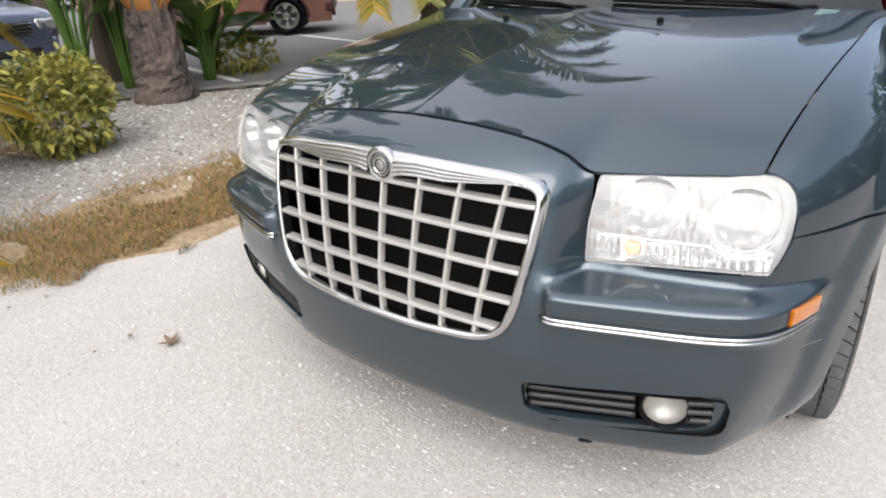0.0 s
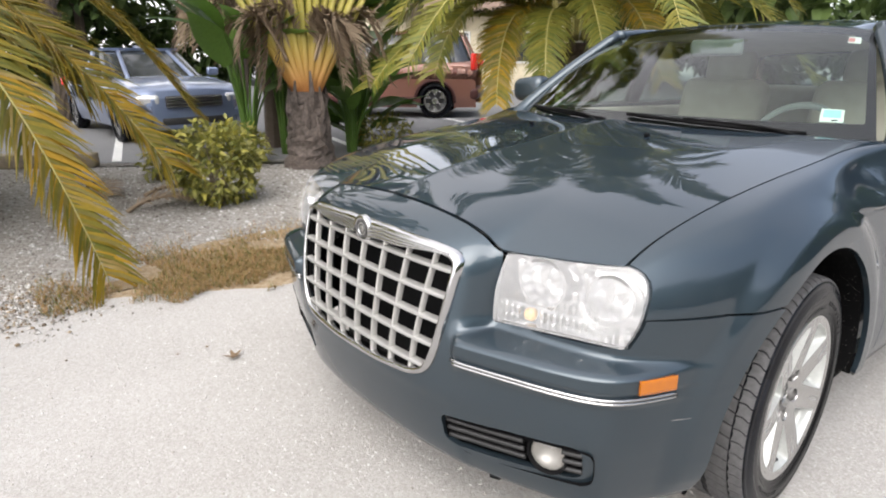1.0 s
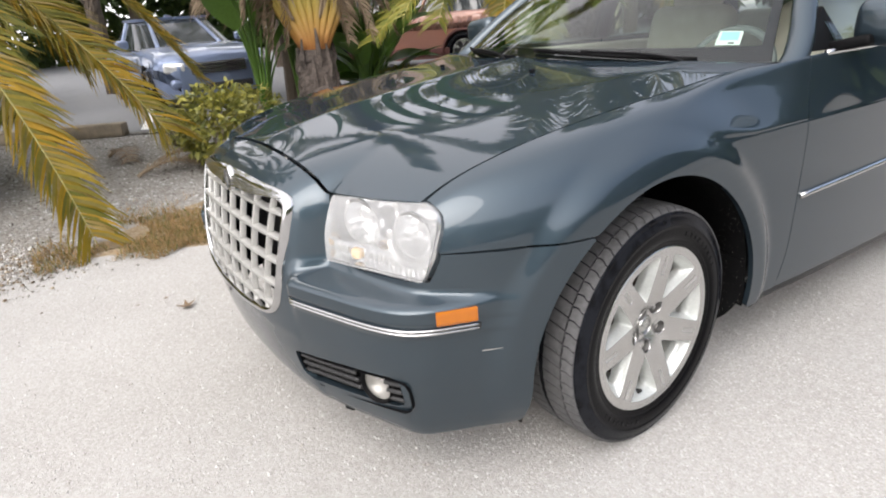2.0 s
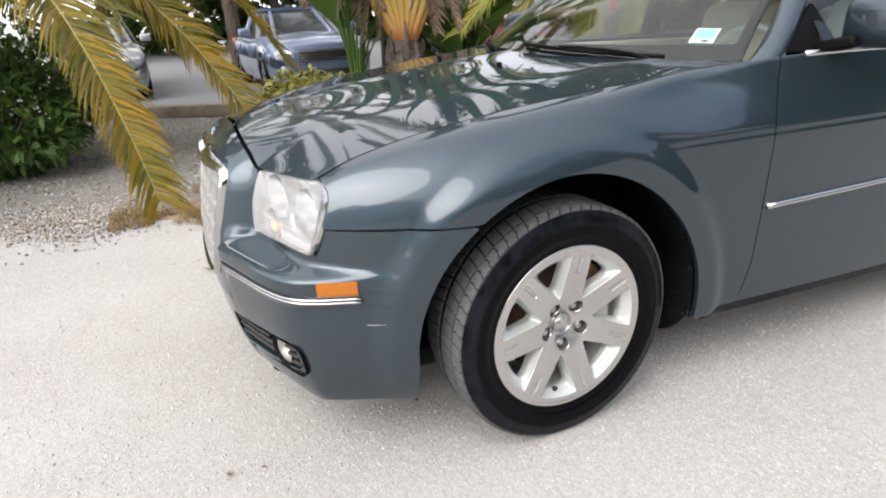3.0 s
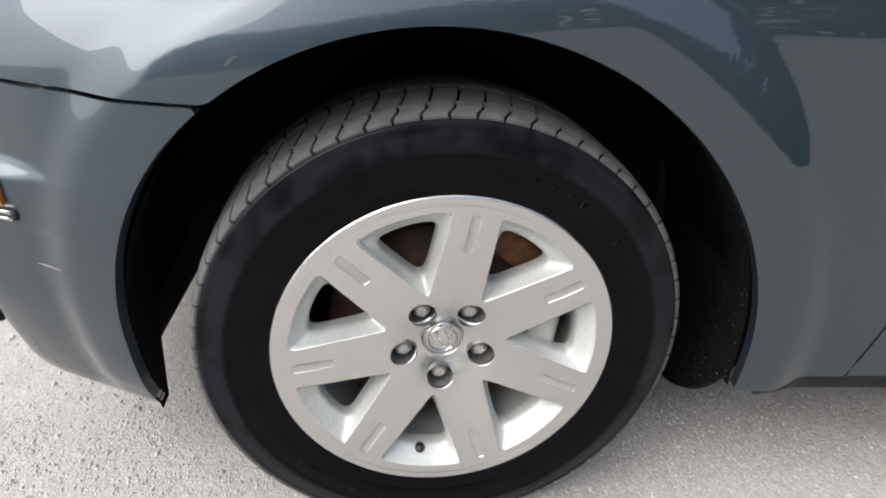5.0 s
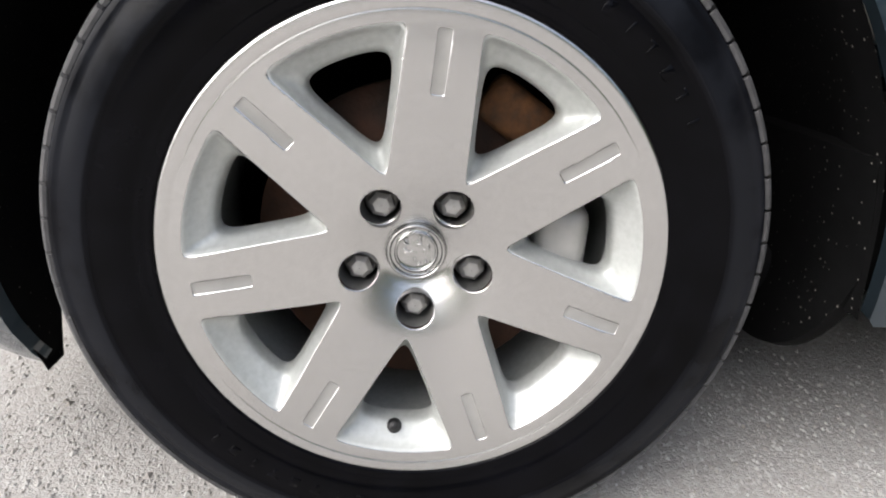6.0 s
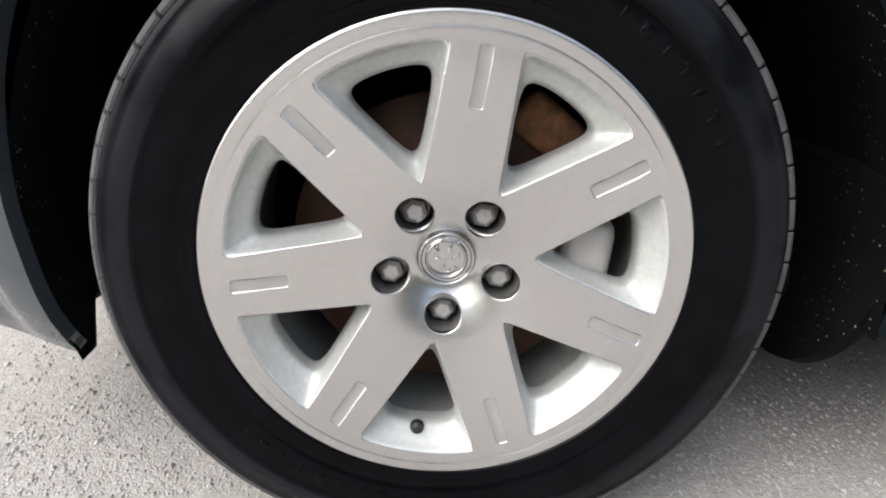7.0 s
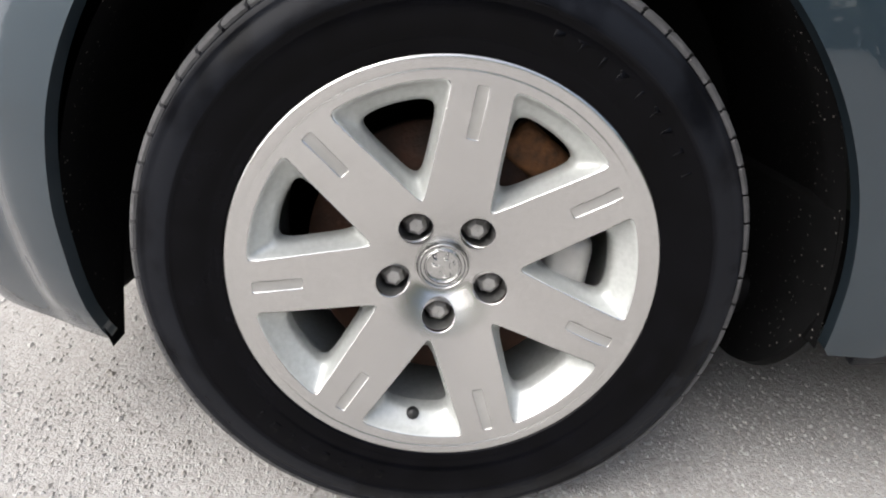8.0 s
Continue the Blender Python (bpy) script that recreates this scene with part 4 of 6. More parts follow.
# badge: ring with two ribbed wings along the top of the frame
badge = lathe([(0.0, 0.040), (0.012, 0.040), (0.017, 0.036), (0.016, 0.027), (0.0135, 0.025), (0.0135, 0.0215), (0.016, 0.0205), (0.016, 0.019), (0.012, 0.018)], 40)
badge_at = Matrix.Translation((0, -0.818, 0.778)) @ pose(0, 0, 0, 12, 0, -90)
piece("badge", moved(badge, badge_at), CHROME, grille, "round chrome badge with pale seal")
piece("badge_seal", moved(lathe([(0.0135, 0.019), (0.0150, 0.0175), (0.0145, 0.0125), (0.0155, 0.0115), (0.0150, 0.0005)], 32), badge_at), material("pale_gold", (0.34, 0.335, 0.31), 0.3, 0.7, vary=0.3, scale=160), grille)
for q in (0.0262, 0.0205, 0.0128):
    piece("seal_groove", moved(lathe([(0.0120, q + 0.0012), (0.0166, q + 0.0011), (0.0166, q - 0.0011), (0.0120, q - 0.0012)], 36), badge_at), TRIM, grille)
for sx in (1, -1):
    xs = np.linspace(0.034, 0.347, 40)
    rows = []
    for k in range(4):
        rows += [(k / 4 + 0.01, 0.006), (k / 4 + 0.05, 0.0165), (k / 4 + 0.19, 0.0165), (k / 4 + 0.24, 0.006)]
    top = np.interp(xs, [0.034, 0.1, 0.29, 0.347], [0.797, 0.799, 0.791, 0.784])
    hgt = np.interp(xs, [0.034, 0.06, 0.17, 0.25, 0.347], [0.040, 0.034, 0.030, 0.018, 0.004])
    v = np.concatenate([np.stack([sx * xs, face_y(xs, top - d * hgt) - o, top - d * hgt], -1) for d, o in rows])
    n = len(xs)
    ids = np.arange(len(rows) * n).reshape(len(rows), n)
    q = np.stack([ids[:-1, :-1], ids[:-1, 1:], ids[1:, 1:], ids[1:, :-1]], -1).reshape(-1, 4)
    q = q if sx > 0 else q[:, ::-1]
    piece("badge_wing", (v, q.tolist()), CAP, grille)


# ---- headlights ----
def lens_y(x, z):
    t = np.clip((z - 0.62) / 0.18, 0, 1.1)
    b, c = -0.738 + (x - 0.436) * 0.275, -0.694 + (x - 0.444) * 0.33
    return b * (1 - t) + c * t + 0.5 * np.maximum(x - 0.705, 0) ** 2 - 0.012 * 4 * t * (1 - t)


def lamp_shell(x, z):
    return np.stack([x, lens_y(x, z), z], -1)


for sx in (1, -1):
    f = (lambda d: d) if sx > 0 else mirror_x
    lens = sheet(lamp_shell, np.linspace(0.425, 0.80, 75), np.linspace(0.61, 0.815, 42), lambda p, u, v: -poly_sdf(LAMP, p[..., 0], p[..., 2]), 0.012, along=(0, 1, -0.1))
    headlight = piece("headlight", f(lens), LAMP_GLASS, sedan, "clear headlight with chrome reflectors")
    headlight.visible_shadow = False
    back = sheet(lambda x, z: np.stack([x, lens_y(x, z) + 0.085, z], -1), np.linspace(0.425, 0.80, 52), np.linspace(0.61, 0.815, 30), lambda p, u, v: -poly_sdf(LAMP, p[..., 0], p[..., 2]) - 0.004, 0.076, along=(0, -1, 0))
    piece("housing", f(back), REFLECTOR, headlight)
    for cx, cz, r in ((0.540, 0.732, 0.056), (0.698, 0.728, 0.052)):
        cyy = float(lens_y(np.array(cx), np.array(cz)))
        bowl = lathe([(0.070, 0.012), (0.066, 0.030), (0.05, r - 0.012), (0.02, r - 0.002), (0.012, r), (0.012, r + 0.006), (0.02, r + 0.006)], 14)
        piece("reflector_bowl", f(moved(bowl, Matrix.Translation((cx, cyy + 0.006, cz)) @ pose(0, 0, 0, 0, 0, 90 + 16))), REFLECTOR, headlight, smooth=False)
        bulb = lathe([(0.0, 0.0005), (0.004, 0.008), (0.02, 0.011), (0.05, 0.010)], 20)
        piece("bulb_shield", f(moved(bulb, Matrix.Translation((cx, cyy + 0.034, cz)) @ pose(0, 0, 0, 0, 0, 90 + 16))), CAP, headlight)
    # arcs that sweep under the outer bowl
    for rad, thick in ((0.060, 0.0022), (0.067, 0.0016)):
        an = np.radians(np.linspace(196, 338, 26))
        ax_, az_ = 0.698 + rad * np.cos(an), 0.730 + rad * np.sin(an)
        piece("reflector_arc", f(tube(np.stack([ax_, lens_y(ax_, az_) + 0.012, az_], -1), thick, 6)), CAP, headlight)
    # lower turn-signal strip with ribs and an amber bulb
    amb = bm_data(box((0.030, 0.03, 0.030), (0.512, float(lens_y(np.array(0.512), np.array(0.65))) + 0.034, 0.648), 0.01, 2, (0, 0, 15)))
    piece("turn_bulb", f(amb), BULB, headlight)
    xs = np.linspace(0.445, 0.756, 34)
    zz = np.minimum(0.676 - 0.02 * (xs - 0.445), 0.730 - np.sqrt(np.maximum(0.076 ** 2 - (xs - 0.698) ** 2, 0)))
    piece("shelf", f(tube(np.stack([xs, lens_y(xs, zz) + 0.018, zz], -1), 0.005, 8, 0.5)), REFLECTOR, headlight)
    for i in range(19):
        x0 = 0.448 + i * 0.0155
        if 3 <= i <= 5:
            continue
        zs = np.linspace(0.628, min(0.668, 0.724 - math.sqrt(max(0.076 ** 2 - (x0 - 0.698) ** 2, 0))), 4)
        piece("rib", f(tube(np.stack([x0 + 0 * zs, lens_y(x0 + 0 * zs, zs) + 0.034, zs], -1), 0.0042 if i % 2 else 0.0062, 6)), REFLECTOR if i % 3 else CAP, headlight)
    # stepped bright panels beside and between the bowls
    for x0, z0, wd, ht, dy, tw in ((0.462, 0.735, 0.020, 0.085, 0.050, 25), (0.482, 0.745, 0.014, 0.07, 0.058, -20), (0.600, 0.775, 0.030, 0.035, 0.045, 30), (0.618, 0.745, 0.016, 0.05, 0.050, -35), (0.606, 0.705, 0.018, 0.04, 0.046, 40), (0.725, 0.640, 0.030, 0.02, 0.04, -25)):
        stp = bm_data(box((wd, 0.012, ht), (x0, float(lens_y(np.array(x0), np.array(z0))) + dy, z0), 0.003, 1, (8, 0, tw)))
        piece("reflector_step", f(stp), CAP, headlight)

    # fog lamp opening: dark box with three slats and a round lamp
    tray = sheet(lambda x, z: np.stack([x, front(plan_x_to_s(x), z)[..., 1] + 0.06, z], -1), np.linspace(0.335, 0.755, 40), np.linspace(0.25, 0.40, 18), lambda p, u, v: -poly_sdf(FOG, p[..., 0], p[..., 2]) + 0.002, -0.055)
    fog = piece("fog_lamp_bezel", f(tray), BLACK, sedan, "black bumper grille holding a round fog lamp")
    for k in range(3):
        for x0, x1 in ((0.350, 0.572), (0.666, 0.713)):
            xs = np.linspace(x0, x1, 24)
            zz = 0.286 + k * 0.0245 + (xs - 0.355) * 0.080
            pth = np.stack([xs, front(plan_x_to_s(xs), zz)[..., 1] + 0.012, zz], -1)
            ok = poly_sdf(FOG, xs, zz) < -0.001
            if ok.sum() > 3:
                piece("slat", f(tube(pth[ok], 0.0075, 8, 0.9)), SLAT, fog)
    fy = -0.736
    lampring = lathe([(0.02, 0.052), (0.0, 0.052), (-0.003, 0.050), (0.0, 0.046), (0.03, 0.043)], 36)
    m = Matrix.Translation((0.628, fy + 0.001, 0.332)) @ pose(0, 0, 0, 0, 0, 90 + 20)
    piece("lamp_ring", f(moved(lampring, m)), BLACK, fog)
    piece("fog_reflector", f(moved(lathe([(0.035, 0.0005), (0.033, 0.02), (0.018, 0.040), (0.008, 0.043)], 32), m)), FOG_BOWL, fog)
    pane = piece("fog_glass", f(moved(lathe([(-0.006, 0.0005), (-0.004, 0.02), (0.002, 0.036), (0.010, 0.045)], 32), m)), FOG_GLASS, fog)
    pane.visible_shadow = False

    # chrome strip and side marker of the bumper
    ss = np.linspace(plan_x_to_s(0.393), plan_x_to_s(0.834), 50)
    n0 = front(ss, 0.526 + 0 * ss)
    strip = piece("bumper_strip", f(tube(n0 + np.array([0.0, 0.002, 0]), 0.0070, 8, 1.1)), TRIM, sedan, "thin chrome bumper strip with a dark groove")
    for dz in (-0.0045, 0.0045):
        piece("chrome_edge", f(tube(n0 + np.array([0.002, -0.003, dz]), 0.0036, 8, 1.0)), CHROME, strip)

    def marker(s, z):
        p = front(s, z)
        q = plan(s + 1e-3) - plan(s - 1e-3)
        q /= np.linalg.norm(q, axis=-1, keepdims=True)
        return p + 0.006 * np.stack([q[..., 1], -q[..., 0], 0 * s], -1)
    s0, s1 = plan_x_to_s(0.797), plan_x_to_s(0.832)
    piece("side_marker", f(sheet(marker, np.linspace(s0, s1, 14), np.linspace(0.540, 0.579, 8), None, 0.012)), AMBER, sedan, "amber side marker lamp")

tab = box((0.032, 0.04, 0.014), (0.464, -0.735, 0.188), 0.005, 2, (14, 0, 25))
piece("dam_tab", bm_data(tab), BLACK, bumper, "torn black plastic tab under the bumper")

scratch_s = np.linspace(plan_x_to_s(0.835), plan_x_to_s(0.850), 10)
scratch = front(scratch_s, 0.452 + 0.004 * np.linspace(0, 1, 10) ** 2) + np.array([0.0004, -0.0002, 0])
piece("scratch", tube(scratch, np.interp(np.linspace(0, 1, 10), [0, 0.3, 1], [0.0004, 0.0014, 0.0004]), 6, 0.8), STEEL, bumper)

# ---- cabin, glass trim, mirrors ----
def frit(p, u, v):
    d = np.minimum(np.minimum(v - 0.085 - 0.02 * np.abs(u) ** 4, 0.955 - v) * 0.8, (0.965 - np.abs(u)) * 0.7)
    return -d


piece("glass_border", sheet(lambda u, v: windshield(u, v) + np.array([0, 0.004, -0.003]), np.linspace(-1, 1, 101), np.linspace(0, 1, 61), frit, 0), BLACK, sedan)
cowl = sheet(lambda u, t: np.stack([u * 0.80, COWL(u * 0.8) + 0.004 + t * (0.36 + 0.31 * np.abs(u) ** 2.2 - COWL(u * 0.8)), hood_z(u * 0.79, COWL(u * 0.8)) - 0.012 + t * 0.004], -1), np.linspace(-1, 1, 41), np.linspace(0, 1.1, 5), None, 0.01)
piece("cowl", cowl, TRIM, sedan)
for x0, x1, lift in ((0.62, 0.02, 0.0), (-0.06, -0.64, 0.0)):
    us = np.linspace(x0, x1, 24) / 0.785
    blade = windshield(us, 0.012 + 0.05 * np.linspace(0, 1, 24)) + np.array([0, -0.016, 0.003])
    wiper = piece("wiper", tube(blade, 0.006, 8, 1.3), BLACK, sedan)
    arm = [windshield(np.array([x0 / 0.785]), np.array([0.0]))[0] + np.array([0, -0.05, -0.005]), (blade[4] + np.array([0, -0.014, 0.008])), (blade[14] + np.array([0, -0.005, 0.009]))]
    piece("wiper_arm", tube(spline([0, 1, 2], np.array(arm))(np.linspace(0, 2, 10)), 0.0055, 8), BLACK, wiper)
for sx in (1, -1):
    nz = hood_z(np.array(0.262), np.array(0.15))
    piece("washer_nozzle", bm_data(box((0.02, 0.014, 0.012), (sx * 0.262, 0.15, float(nz) + 0.006), 0.004)), BLACK, sedan)


def decal(u0, u1, v0, v1, name, mat, depth):
    return piece(name, sheet(lambda u, v: windshield(u, v) + np.array([0, depth, -depth * 0.6]), np.linspace(u0, u1, 4), np.linspace(v0, v1, 4), None, 0), mat, sedan)


decal(0.815, 0.895, 0.105, 0.195, "sticker", WHITE, 0.005)
decal(0.825, 0.885, 0.135, 0.188, "sticker_print", CYAN, 0.0045)
decal(0.855, 0.876, 0.113, 0.122, "sticker_print", BLACK, 0.0045)
decal(0.860, 0.925, 0.80, 0.88, "sticker", WHITE, 0.005)
decal(0.862, 0.895, 0.815, 0.865, "sticker_print", material("faded_red_print", (0.6, 0.2, 0.2), 0.6, vary=0.1), 0.0045)

dash = sheet(lambda u, t: np.stack([u * (0.72 + 0.0 * t), 0.62 + 0.42 * t + 0.10 * np.abs(u) ** 2 * (1 - t), 1.005 - 0.02 * t ** 2 - 0.10 * step(0.82, 1.0, t) + 0.03 * np.exp(-((u - 0.5) / 0.22) ** 2) * step(0.3, 0.7, t)], -1), np.linspace(-1, 1, 41), np.linspace(0, 1, 15), None, 0.25)
piece("dashboard", dash, DASH, sedan, "dark grey dashboard top")
ringp = lathe([(0.0, 0.175), (0.014, 0.19), (0.0, 0.205), (-0.014, 0.19), (0.0, 0.175)], 40)
steer = piece("steering_wheel", moved(ringp, Matrix.Translation((0.37, 1.10, 0.93)) @ pose(0, 0, 0, 0, 25, 90)), DASH, sedan)
piece("steering_hub", bm_data(box((0.16, 0.06, 0.13), (0.37, 1.09, 0.925), 0.03, 3, (25, 0, 0))), DASH, steer)
piece("steering_spoke", bm_data(box((0.36, 0.03, 0.035), (0.37, 1.10, 0.93), 0.01, 2, (25, 0, 0))), DASH, steer)
for x in (0.37, -0.37):
    seat = piece("front_seat", bm_data(box((0.50, 0.54, 0.18), (x, 1.55, 0.56), 0.06, 4)), BEIGE, sedan, "beige leather front seat")
    piece("backrest", bm_data(box((0.50, 0.16, 0.66), (x, 1.88, 0.88), 0.07, 4, (-16, 0, 0))), BEIGE, seat)
    piece("headrest", bm_data(box((0.28, 0.12, 0.19), (x, 1.99, 1.265), 0.05, 4, (-10, 0, 0))), BEIGE, seat)
    for q in (0.06, -0.06):
        piece("headrest_post", tube([(x + q, 1.965, 1.12), (x + q, 1.985, 1.22)], 0.007, 8), CHROME, seat)
bench = piece("rear_bench", bm_data(box((1.34, 0.52, 0.2), (0, 2.55, 0.56), 0.06, 4)), BEIGE, sedan, "beige leather rear bench")
piece("backrest", bm_data(box((1.34, 0.16, 0.62), (0, 2.84, 0.86), 0.06, 4, (-18, 0, 0))), BEIGE, bench)
piece("parcel_shelf", bm_data(box((1.30, 0.48, 0.04), (0, 3.12, 1.08), 0.01)), DASH, sedan)
piece("rear_mirror", bm_data(box((0.24, 0.035, 0.07), (0, 1.06, 1.335), 0.016, 3)), DASH, sedan)
piece("headliner", sheet(lambda u, y: roof(u * 0.97, y) + np.array([0, 0, -0.03]), np.linspace(-1, 1, 15), np.linspace(1.15, 2.8, 12), None, 0), BEIGE, sedan)
for sx in (1, -1):
    f = (lambda d: d) if sx > 0 else mirror_x
    piece("door_card", f(bm_data(box((0.05, 2.0, 0.52), (0.845, 1.72, 0.76), 0.02, 2))), BEIGE, sedan)
    piece("door_sail", f((np.array([(0.850, 0.74, 1.045), (0.868, 0.98, 1.045), (0.800, 0.92, 1.175), (0.838, 0.74, 1.045), (0.852, 0.98, 1.045), (0.785, 0.92, 1.175)]), [[0, 1, 2], [5, 4, 3], [0, 3, 4, 1], [1, 4, 5, 2], [2, 5, 3, 0]])), BLACK, sedan, smooth=False)
    # mirror: rounded shell on a black foot
    bm = box((0.205, 0.125, 0.135), (0, 0, 0), 0.045, 5)
    for vv in bm.verts:
        vv.co.y *= 1.0 - 0.25 * (vv.co.x > 0) * abs(vv.co.x) / 0.1
        vv.co.z *= 1.0 - 0.12 * vv.co.x / 0.1
    bmesh.ops.transform(bm, matrix=pose(1.000, 0.955, 1.120, 0, 4, -10), verts=bm.verts)
    mir = piece("side_mirror", f(bm_data(bm)), PAINT, sedan, "body-coloured side mirror on a black foot")
    piece("mirror_foot", f(bm_data(box((0.13, 0.07, 0.035), (0.905, 0.915, 1.062), 0.012, 3, (0, -12, 0)))), BLACK, mir)
    piece("mirror_glass", f(bm_data(box((0.165, 0.006, 0.10), (1.004, 1.014, 1.120), 0.003, 1, (0, 4, -10)))), CHROME, mir)
    for y in (1.60, 2.60):
        hnd = piece("door_handle", f(tube([(0.915, y - 0.1, 0.93), (0.938, y - 0.08, 0.932), (0.940, y, 0.934), (0.938, y + 0.08, 0.934), (0.915, y + 0.1, 0.934)], 0.011, 8)), CHROME, sedan, "chrome door handle")
    piece("tail_lamp", f(bm_data(box((0.22, 0.05, 0.26), (0.68, 4.07, 0.86), 0.02, 3))), material("tail_lamp_red", (0.5, 0.02, 0.02), 0.2, vary=0.1, coat=0.5), sedan)

# ---- wheels ----
TREAD_N = 64
HUB_X, HUB_Y, HUB_Z = 0.7985, 0.007, 0.3475
STEER = 2.46
SPOKE_0, LUG_0, LUG_R = 9.8, 40.5, 0.0611


def spoke_angle(th):
    return np.mod(th - radians(SPOKE_0) + math.pi / 7, 2 * math.pi / 7) - math.pi / 7


def window_dist(r, th, half, slope, outer, k):
    """Distance to the nearest window between two spokes, negative inside. th from the top towards the tail."""
    a = np.abs(spoke_angle(th))
    h = half + slope * (r - 0.09)
    d1, d2, d3 = h - r * np.sin(a), h - r * np.sin(2 * math.pi / 7 - a), r - outer
    return k * np.log(np.exp(d1 / k) + np.exp(d2 / k) + np.exp(d3 / k))


face_cut = lambda r, th: window_dist(r, th, 0.0376, -0.036, 0.2232, 0.0032)
hole_cut = lambda r, th: window_dist(r, th, 0.0450, -0.030, 0.2010, 0.0080)


def lug_dist(r, th):
    a = np.mod(th - radians(LUG_0) + math.pi / 5, 2 * math.pi / 5) - math.pi / 5
    return np.hypot(r * np.cos(a) - LUG_R, r * np.sin(a))


face_x = mono([0, 0.028, 0.034, 0.046, 0.060, 0.076, 0.088, 0.10, 0.12, 0.15, 0.205, 0.222, 0.2335, 0.2350, 0.2365, 0.2455, 0.249], [0.064, 0.064, 0.0652, 0.0704, 0.0768, 0.0826, 0.0858, 0.0880, 0.0911, 0.0952, 0.1025, 0.1035, 0.1044, 0.1037, 0.1051, 0.1061, 0.1035])


def slot_dist(r, th):
    """Distance to the painted slot along each spoke, a rounded bar."""
    g = spoke_angle(th)
    across, along = np.abs(np.sin(g) * r) - 0.0041, np.abs(np.cos(g) * r - 0.1912) - 0.0265
    return np.hypot(np.maximum(across, 0), np.maximum(along, 0)) + np.minimum(np.maximum(across, along), 0) - 0.0022


def rim_face(r, th):
    x = face_x(r)
    return np.stack([x, r * np.sin(th), r * np.cos(th)], -1)


alloy_data = sheet(rim_face, np.linspace(0.0308, 0.249, 170), np.linspace(0, 2 * math.pi, 7 * 96, endpoint=False),
                   lambda p, r, th: np.minimum(np.minimum(face_cut(r, th), lug_dist(r, th) - 0.0200), slot_dist(r, th)), 0.004, True, True, weld=True)
wheel = piece("wheel", alloy_data, ALLOY, sedan, "seven-spoke silver alloy wheel with black tyre")


def pocket(k, n=88):
    """Sloping walls of one window, from the machined face down to the opening."""
    mid = radians(SPOKE_0) + math.pi / 7 + k * 2 * math.pi / 7
    c = 0.160 * np.array([math.sin(mid), math.cos(mid)])
    ang = np.linspace(0, 2 * math.pi, n, endpoint=False)
    rows = []
    for cut in (face_cut, hole_cut):
        lo, hi = np.zeros(n), np.full(n, 0.12)
        for _ in range(30):
            m = (lo + hi) / 2
            y, z = c[0] + m * np.sin(ang), c[1] + m * np.cos(ang)
            d = cut(np.hypot(y, z), np.arctan2(y, z))
            lo, hi = np.where(d < 0, m, lo), np.where(d < 0, hi, m)
        rows.append(lo)
    f, h = rows
    verts = []
    for t, deep in ((-0.015, 0.0001), (0.03, 0.0004), (0.075, 0.0014), (0.12, 0.0034), (0.20, 0.0075), (0.36, 0.013), (0.72, 0.0195), (0.90, 0.0235), (0.98, 0.0285), (1.0, 0.034), (1.0, 0.046)):
        q = f + (h - f) * t
        y, z = c[0] + q * np.sin(ang), c[1] + q * np.cos(ang)
        yf, zf = c[0] + f * np.sin(ang), c[1] + f * np.cos(ang)
        verts.append(np.stack([face_x(np.hypot(yf, zf)) - deep, y, z], -1))
    ids = np.arange(len(verts) * n).reshape(len(verts), n)
    nx = np.roll(ids, -1, 1)
    q = np.stack([ids[:-1], ids[1:], nx[1:], nx[:-1]], -1).reshape(-1, 4)
    return np.concatenate(verts), q.tolist()


for k in range(7):
    piece("spoke_window", pocket(k), SILVER_PAINT, wheel)
for k in range(7):
    # floor of the slot, dished a little and painted
    a0 = radians(SPOKE_0) + k * 2 * math.pi / 7

    def slot_floor(u, v):
        y, z = u * math.cos(a0) + v * math.sin(a0), v * math.cos(a0) - u * math.sin(a0)
        return np.stack([face_x(np.hypot(y, z)) - 0.0013 + 0.0008 * (np.abs(u) / 0.0062) ** 2, y, z], -1)
    piece("spoke_slot", sheet(slot_floor, np.linspace(-0.0069, 0.0069, 7), np.linspace(0.1615, 0.2212, 12), None, 0, False), GRILLE_SILVER, wheel)
barrel = lathe([(0.1035, 0.249), (0.096, 0.236), (0.055, 0.222), (0.03, 0.216), (-0.08, 0.214), (-0.10, 0.235)], 96)
piece("barrel", barrel, SILVER_PAINT, wheel)

side_pr = [(0.092, 0.232), (0.1005, 0.2475), (0.105, 0.2485), (0.1065, 0.252), (0.1055, 0.2545), (0.1070, 0.257), (0.1085, 0.262), (0.1080, 0.2635), (0.1105, 0.2655), (0.1125, 0.280), (0.1130, 0.292), (0.1122, 0.2985), (0.1135, 0.2995), (0.1133, 0.3015), (0.1105, 0.311), (0.1075, 0.3195), (0.1050, 0.3255), (0.1052, 0.3268), (0.1035, 0.3285), (0.1036, 0.3298), (0.1018, 0.3315), (0.095, 0.3355), (0.083, 0.3395)]
prof = side_pr + [(0.058, 0.341), (0.0, 0.342), (-0.058, 0.341)] + [(-x, r) for x, r in side_pr[::-1]]
grown = lambda r: np.interp(r, [0.22, 0.2485, 0.30, 0.342], [0.2165, 0.2440, 0.3020, 0.3490])
prof = [(x, grown(r)) for x, r in prof]
piece("tyre", lathe(prof, 144), RUBBER, wheel, "black rubber tyre with worn tread")
